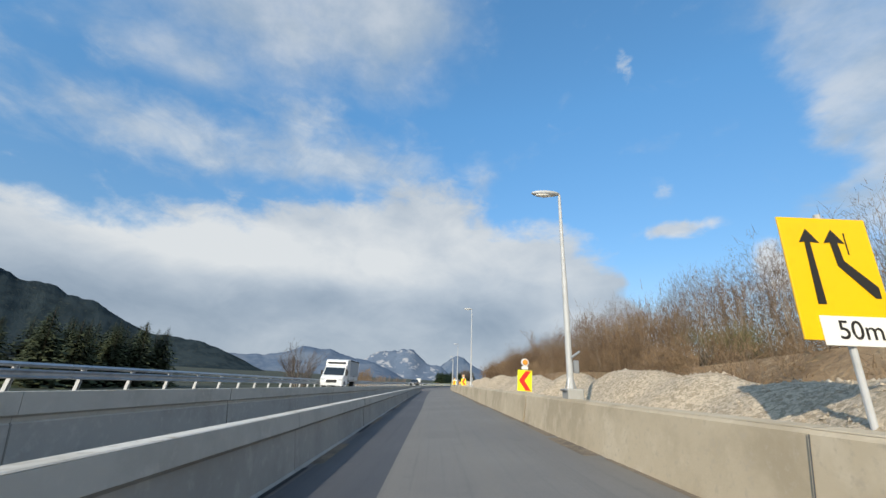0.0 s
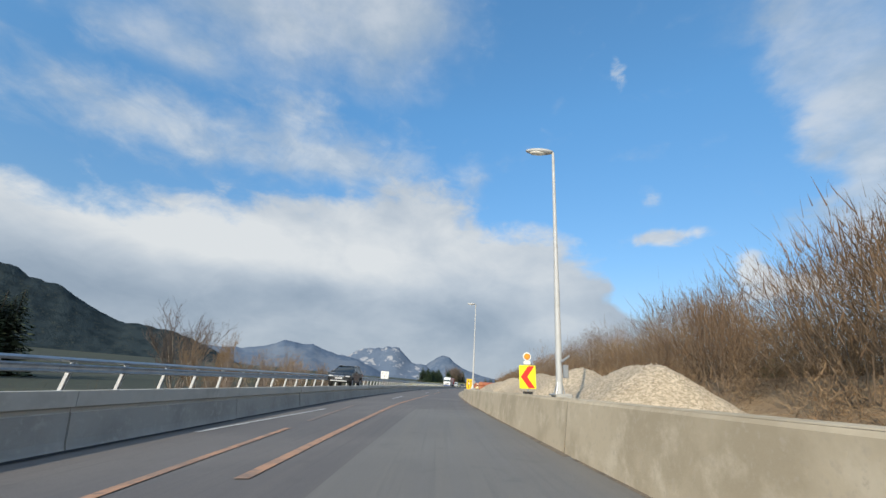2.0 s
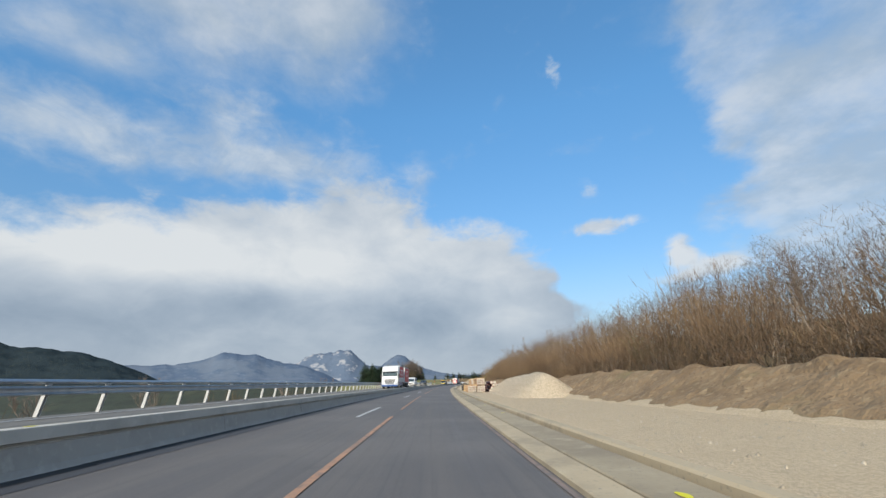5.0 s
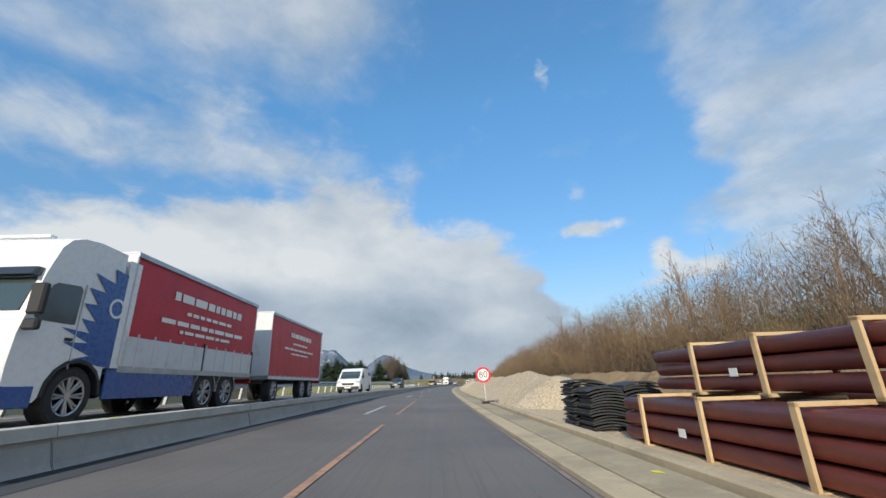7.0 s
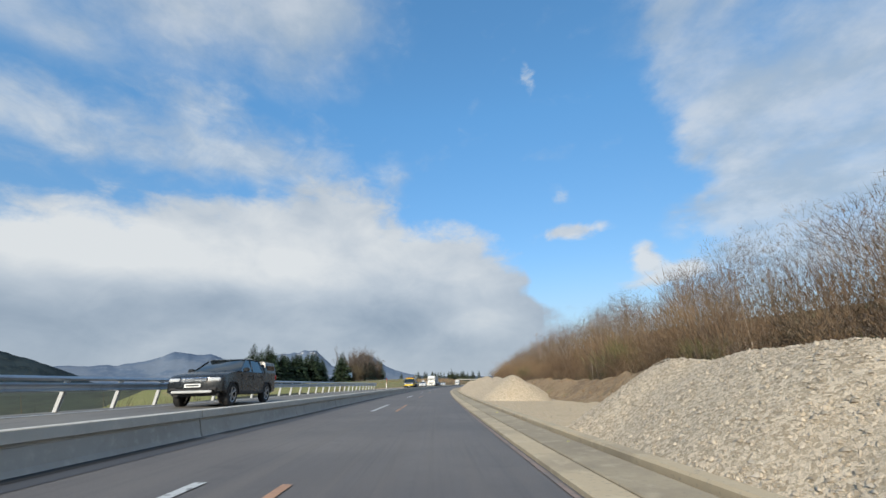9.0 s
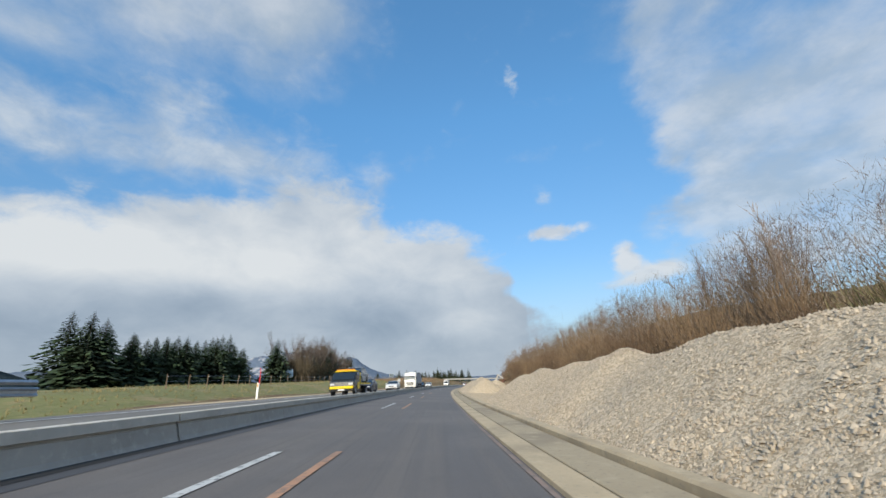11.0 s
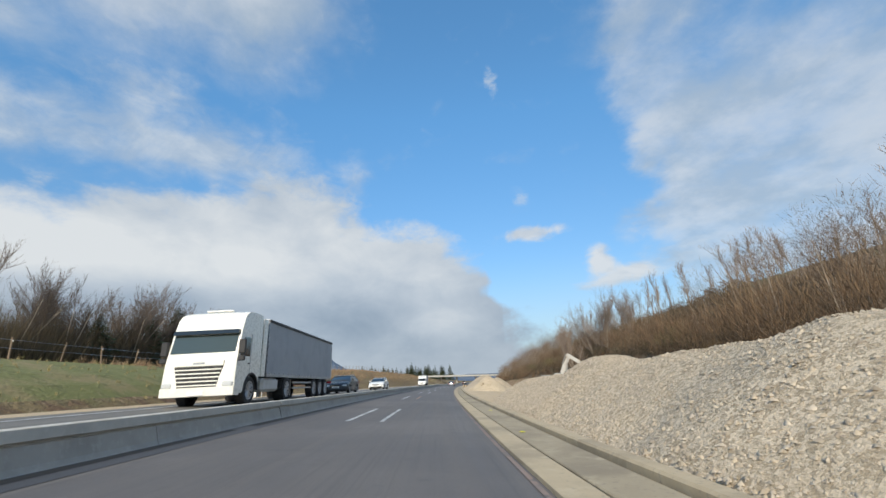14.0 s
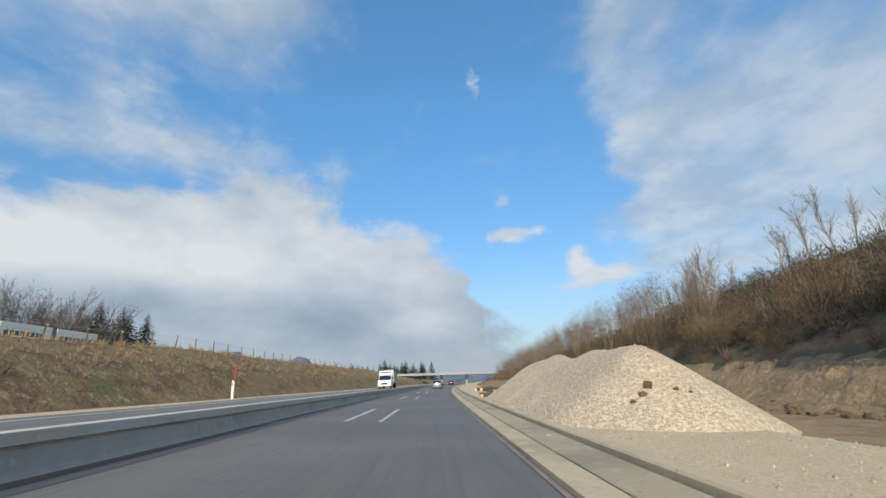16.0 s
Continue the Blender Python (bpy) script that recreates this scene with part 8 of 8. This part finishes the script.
    outline("bucket", [(3.0, 2.42), (2.72, 2.5), (2.2, 2.2), (1.75, 2.18), (1.66, 1.98), (1.9, 1.74), (2.4, 1.66), (2.85, 1.8), (3.04, 2.1)], -0.3, 0.64, RUST, "rusty bucket")
    part("mirror", boxes((-1.12, -1.0, 1.0, 1.1, 1.65, 1.95), bevel=0.02), PLASTIC, t)


excavator(467.6, 11.7)


def site_car():
    """A dark green site vehicle behind the heap; only its roof looks over the stones."""
    t = car(451.4, 11.0, "dark green high-roofed site vehicle behind the gravel heap", paint("paint_green", (0.018, 0.062, 0.034), 0.0, 0.35), 2.6, 2.12, 0.85, 0.35, "suv", True)
    t.matrix_world = stand(451.4, 10.9, ground_z(451.4, 10.9), 12)
    tagged(t, group="site vehicles")
    part("beacon", rod((0.3, -2.6, 2.1), (0.3, -2.6, 2.24), 0.07, 0.06, 12), LAMP_RED, t, "red roof beacon")


site_car()


def far_side():
    rng = random.Random(12)
    # marker poles beside the oncoming carriageway
    first = None
    for s in (371.4, 399.6, 449.8, 498.7):
        m = stand(s, -11.0, ground_z(s, -11.0) - 0.05) @ pose(0, 0, 0, 0, rng.uniform(-2, 5), 0)
        if first is None:
            first = thing("marker_pole", "white roadside marker post with a red snow pole", "marker pole", m, group="marker poles")
            part("post", plate([(-0.06, 0), (0.06, 0), (0.06, 0.92), (-0.06, 1.02)], -0.05, 0.05), SIGN_WHITE, first, "white plastic post")
            part("reflector", boxes((-0.03, 0.03, -0.056, -0.051, 0.72, 0.9)), AMBER, first)
            part("pole", rod((0.03, 0.06, 0.3), (0.03, 0.06, 1.85), 0.025, 0.022, 8), SIGN_RED, first, "red snow pole")
        else:
            copy_thing(first, m)
    t = thing("round_sign", "round pale grey sign back on a steel pole", "traffic sign", stand(450.7, -11.0, 0.2))
    part("disc", rod((0, -0.01, 1.6), (0, 0.01, 1.6), 0.30, 0.30, 28), STEEL_PALE, t)
    part("rim", rod((0, -0.014, 1.6), (0, 0.006, 1.6), 0.31, 0.31, 28, False), STEEL, t)
    part("pole", rod((0, 0.03, 0), (0, 0.03, 1.9), 0.025, 0.025, 8), STEEL_PALE, t)
    # info board of two panels beyond the guardrail
    t = thing("info_board", "white two-panel notice board on a steel frame", "notice board", stand(158.4, -13.4, -0.15) @ Matrix.Scale(1.2, 4))
    for x in (-0.62, 0.02):
        part("panel", boxes((x, x + 0.6, -0.02, 0.02, 1.26, 2.42), bevel=0.006), SIGN_WHITE, t)
        for k in range(5):
            part("print_bar", boxes((x + 0.08, x + 0.5 - 0.06 * (k % 3), -0.025, -0.021, 2.2 - 0.17 * k, 2.26 - 0.17 * k)), STEEL, t)
    for x in (-0.55, 0.55):
        part("leg", rod((x, 0.04, -1.6), (x, 0.04, 2.45), 0.03, 0.03, 8), STEEL_PALE, t)
    # meadow fence
    post = None
    prev = None
    for i, s in enumerate(stations(372, 560, 2.3)):
        d = -17.0
        g = ground_z(s, d)
        m = stand(s, d, g - 0.1) @ pose(0, 0, 0, rng.uniform(-5, 5), rng.uniform(-6, 6), rng.uniform(0, 90))
        if post is None:
            post = thing("fence_post", "weathered grey wooden fence post on the bank", "fence post", m, group="meadow fence posts")
            part("stake", rod((0, 0, 0), (0, 0, 1.0), 0.04, 0.035, 7), BARK, post)
            part("insulator", boxes((0.03, 0.06, -0.01, 0.01, 0.82, 0.87)), SIGN_WHITE, post)
        else:
            copy_thing(post, m)
    w = thing("fence_wire", "thin slack steel fence wire between the posts", "fence", group="fence wires")
    for h in (0.45, 0.78):
        rows = stations(372, 560, 2.3)
        bm = bmesh.new()
        for a, b in zip(rows, rows[1:]):
            tube(bm, at(a, -17.0, ground_z(a, -17.0) + h), at(b, -17.0, ground_z(b, -17.0) + h), 0.006, 0.006, 3, False)
        part("wire", bm, STEEL, w)
    # white boards beside the copse and a slanted banner
    for s, wd in ((500.6, 3.3), (504.2, 3.3)):
        t = thing("billboard", "white roadside billboard with dark printed bars", "billboard", stand(s, -24.8, ground_z(s, -24.8) - 0.05, 90), group="white billboards")
        part("panel", boxes((-wd / 2, wd / 2, -0.03, 0.03, 0.5, 1.65), bevel=0.01), SIGN_WHITE, t)
        for k in range(8):
            x = -wd / 2 + 0.3 + 0.32 * k
            part("print_bar", boxes((x, x + 0.25, -0.036, -0.032, 0.92, 1.2)), P_SLATE, t)
        for x in (-wd / 2 + 0.2, 0, wd / 2 - 0.2):
            part("leg", rod((x, 0.08, 0), (x, 0.08, 1.75), 0.04, 0.04, 8), RUST, t)
    t = thing("banner_frame", "pale blue and white banner on a slanted frame", "banner", stand(454.7, -43.6, ground_z(454.7, -43.6) - 0.1, 34))
    part("banner", quad_plate([(-2.0, -0.6, 1.6), (2.0, -0.6, 1.6), (2.2, 0.4, 3.7), (-1.8, 0.4, 3.7)]), material("banner_blue", (0.40, 0.55, 0.70), 0.5, 0, ((2.0, (0.62, 0.68, 0.74), 0.5, 0.6),)), t)
    for x in (-1.4, 0, 1.4):
        part("strut", rod((x * 1.3, 0.9, 0), (x * 1.3 + 0.15, 0.44, 3.7), 0.06, 0.06, 6), STEEL, t)
    # round sign on the bank, seen from behind
    t = thing("round_sign", "round traffic sign with a pale grey back on a leaning post", "road sign", stand(453.0, -12.7, ground_z(453.0, -12.7) - 0.1) @ pose(0, 0, 0, 0, -9, 0))
    part("disc", rod((0, 0.0, 1.15), (0, 0.02, 1.15), 0.38, 0.38, 28), SIGN_WHITE, t, "pale round plate")
    part("rim", rod((0, -0.004, 1.15), (0, 0.012, 1.15), 0.392, 0.392, 28), STEEL, t)
    part("post", rod((0, -0.03, 0), (0, -0.03, 1.3), 0.03, 0.03, 10), STEEL_PALE, t)
    # overpass far ahead
    t = thing("overpass", "grey concrete road bridge far ahead across the motorway", "bridge", kind="structure")
    bm = bmesh.new()
    vs = [bm.verts.new(at(640 + y, d, z)) for d in (-24, 30) for y in (-4, 4) for z in (3.7, 4.5)]
    for f in ((0, 1, 3, 2), (4, 6, 7, 5), (0, 4, 5, 1), (2, 3, 7, 6), (0, 2, 6, 4), (1, 5, 7, 3)):
        bm.faces.new([vs[i] for i in f])
    bmesh.ops.recalc_face_normals(bm, faces=bm.faces)
    part("deck", bm, CONCRETE, t)
    for d in (-13, -5.2, 4.5):
        bm = bmesh.new()
        tube(bm, at(640, d, -0.2), at(640, d, 3.75), 0.45, 0.45, 14)
        part("pier", bm, CONCRETE, t)
    # bank of logs and scrap far down the verge
    for k in range(14):
        a = rng.uniform(0, 3.14)
        s, d, z = 510 + rng.uniform(0, 9), 3.2 + rng.uniform(0, 2.6), 0.16 + 0.22 * (k // 5)
        t = thing("log", "dark bare log in a rough pile on the verge", "log", stand(s, d, z, rng.uniform(-30, 30)), group="pile of logs")
        part("stem", rod((0, -1.2, 0), (0.05, 1.2, 0.05), 0.14, 0.11, 9), BARK, t)
        part("cut_end", rod((0, -1.206, 0), (0, -1.2, 0), 0.13, 0.13, 9), PLANK, t)


far_side()


def marks():
    """Spray marks of the surveyors: yellow on kerb and barrier, red on the wall."""
    rng = random.Random(6)
    SPRAY_Y, SPRAY_R = material("yellow_spray", (0.80, 0.72, 0.03), 0.7), material("red_spray", (0.62, 0.05, 0.04), 0.7)

    def blot(s, d, z, r, mat, up=True, label=""):
        n = 9
        vs = []
        for i in range(n):
            a = 2 * math.pi * i / n
            q = r * rng.uniform(0.6, 1.2)
            vs.append(at(s + 1.6 * q * math.cos(a), d + (q * math.sin(a) if up else 0), z + (0 if up else q * math.sin(a))))
        me = mesh("spray_mark", vs, [tuple(range(n))], mat)
        tagged(new("spray_mark", me), label, "paint mark", group="survey spray marks")

    s = 120.0
    while s < 500:
        e = table(EDGE_R, s)
        blot(s, e + 0.75 + rng.uniform(-0.2, 0.25), 0.105, 0.07, SPRAY_Y, True, "yellow survey spray mark on the drain slab")
        if rng.random() < 0.6:
            b = table(WALL_B, s)
            blot(s + 2, b - 0.16, table(B_TOP, s + 2) + 0.016, 0.06, SPRAY_Y, True, "yellow survey spray mark on the barrier top")
        s += rng.uniform(4.5, 11)
    for s in (45.2, 66.3, 106.2, 24.0):
        e = table(EDGE_R, s)
        blot(s, e + 0.055, 0.45, 0.04, SPRAY_R, False, "red survey spray mark on the wall")


marks()


def rubble():
    """Earth clods at the foot of the cut, clods on the heap, planks and pale rubble."""
    rng = random.Random(31)
    CLOD = material("earth_clod", (0.13, 0.085, 0.05), 0.95, 0, ((3.0, (0.08, 0.055, 0.035), 0.45, 0.65), (12.0, (0.20, 0.14, 0.09), 0.5, 0.7)), (14.0, 0.8, 0.03))

    def clod(s, d, z, r, mat, label, category, group):
        bm = bmesh.new()
        bmesh.ops.create_icosphere(bm, subdivisions=2, radius=r)
        k = rng.uniform(0, 50)
        for v in bm.verts:
            v.co *= 1 + 0.9 * noise.noise(v.co * (1.6 / r) + Vector((k, 0, 0)))
            v.co.z *= 0.7
        me = bpy.data.meshes.new(category)
        bm.to_mesh(me)
        bm.free()
        me.materials.append(mat)
        o = new(category, me)
        o.matrix_world = stand(s, d, z, rng.uniform(0, 360))
        tagged(o, label, category.replace("_", " "), group=group)

    for _ in range(110):
        s = rng.uniform(472, 503)
        d = uphill(s, rng.uniform(7.2, 9.8))
        r = rng.uniform(0.06, 0.26)
        clod(s, d, ground_z(s, d) + r * 0.3, r, CLOD, "brown lump of dug earth at the foot of the cut", "earth_clod", "dug earth clods")
    for s, d, r in ((486.3, 5.3, 0.1), (486.5, 5.6, 0.13), (486.2, 5.0, 0.07), (486.3, 6.2, 0.08), (486.2, 6.5, 0.06)):
        clod(s, d, max(pile_z(s, d), 0.0) + r * 0.3, r, CLOD, "dark clod of earth lying on the gravel heap", "earth_clod", "clods on the heap")
    for _ in range(60):
        s, d = rng.uniform(148, 176), rng.uniform(8.8, 11.4)
        r = rng.uniform(0.06, 0.22)
        clod(s, d, ground_z(s, d) + r * 0.3, r, PIPE_CAP if rng.random() < 0.35 else CONCRETE_WARM, "pale broken rubble at the foot of the slope", "rubble_piece", "rubble on the slope")
    for s, d, a, tilt, L in ((384.6, 10.6, 25, 28, 1.7), (397.5, 10.4, 40, 22, 1.3), (391.0, 10.8, -30, 15, 1.1), (404.6, 10.6, 30, 30, 1.5), (489.6, 10.95, -135, 32, 2.0)):
        d = uphill(s, d)
        t = thing("plank", "pale wooden plank lying on the earth cut", "plank", stand(s, d, ground_z(s, d) + 0.12, a) @ pose(0, 0, 0, tilt, 0, 0), group="planks on the earth cut")
        part("board", boxes((-0.07, 0.07, -L / 2, L / 2, -0.02, 0.02), bevel=0.004), PLANK, t)


rubble()
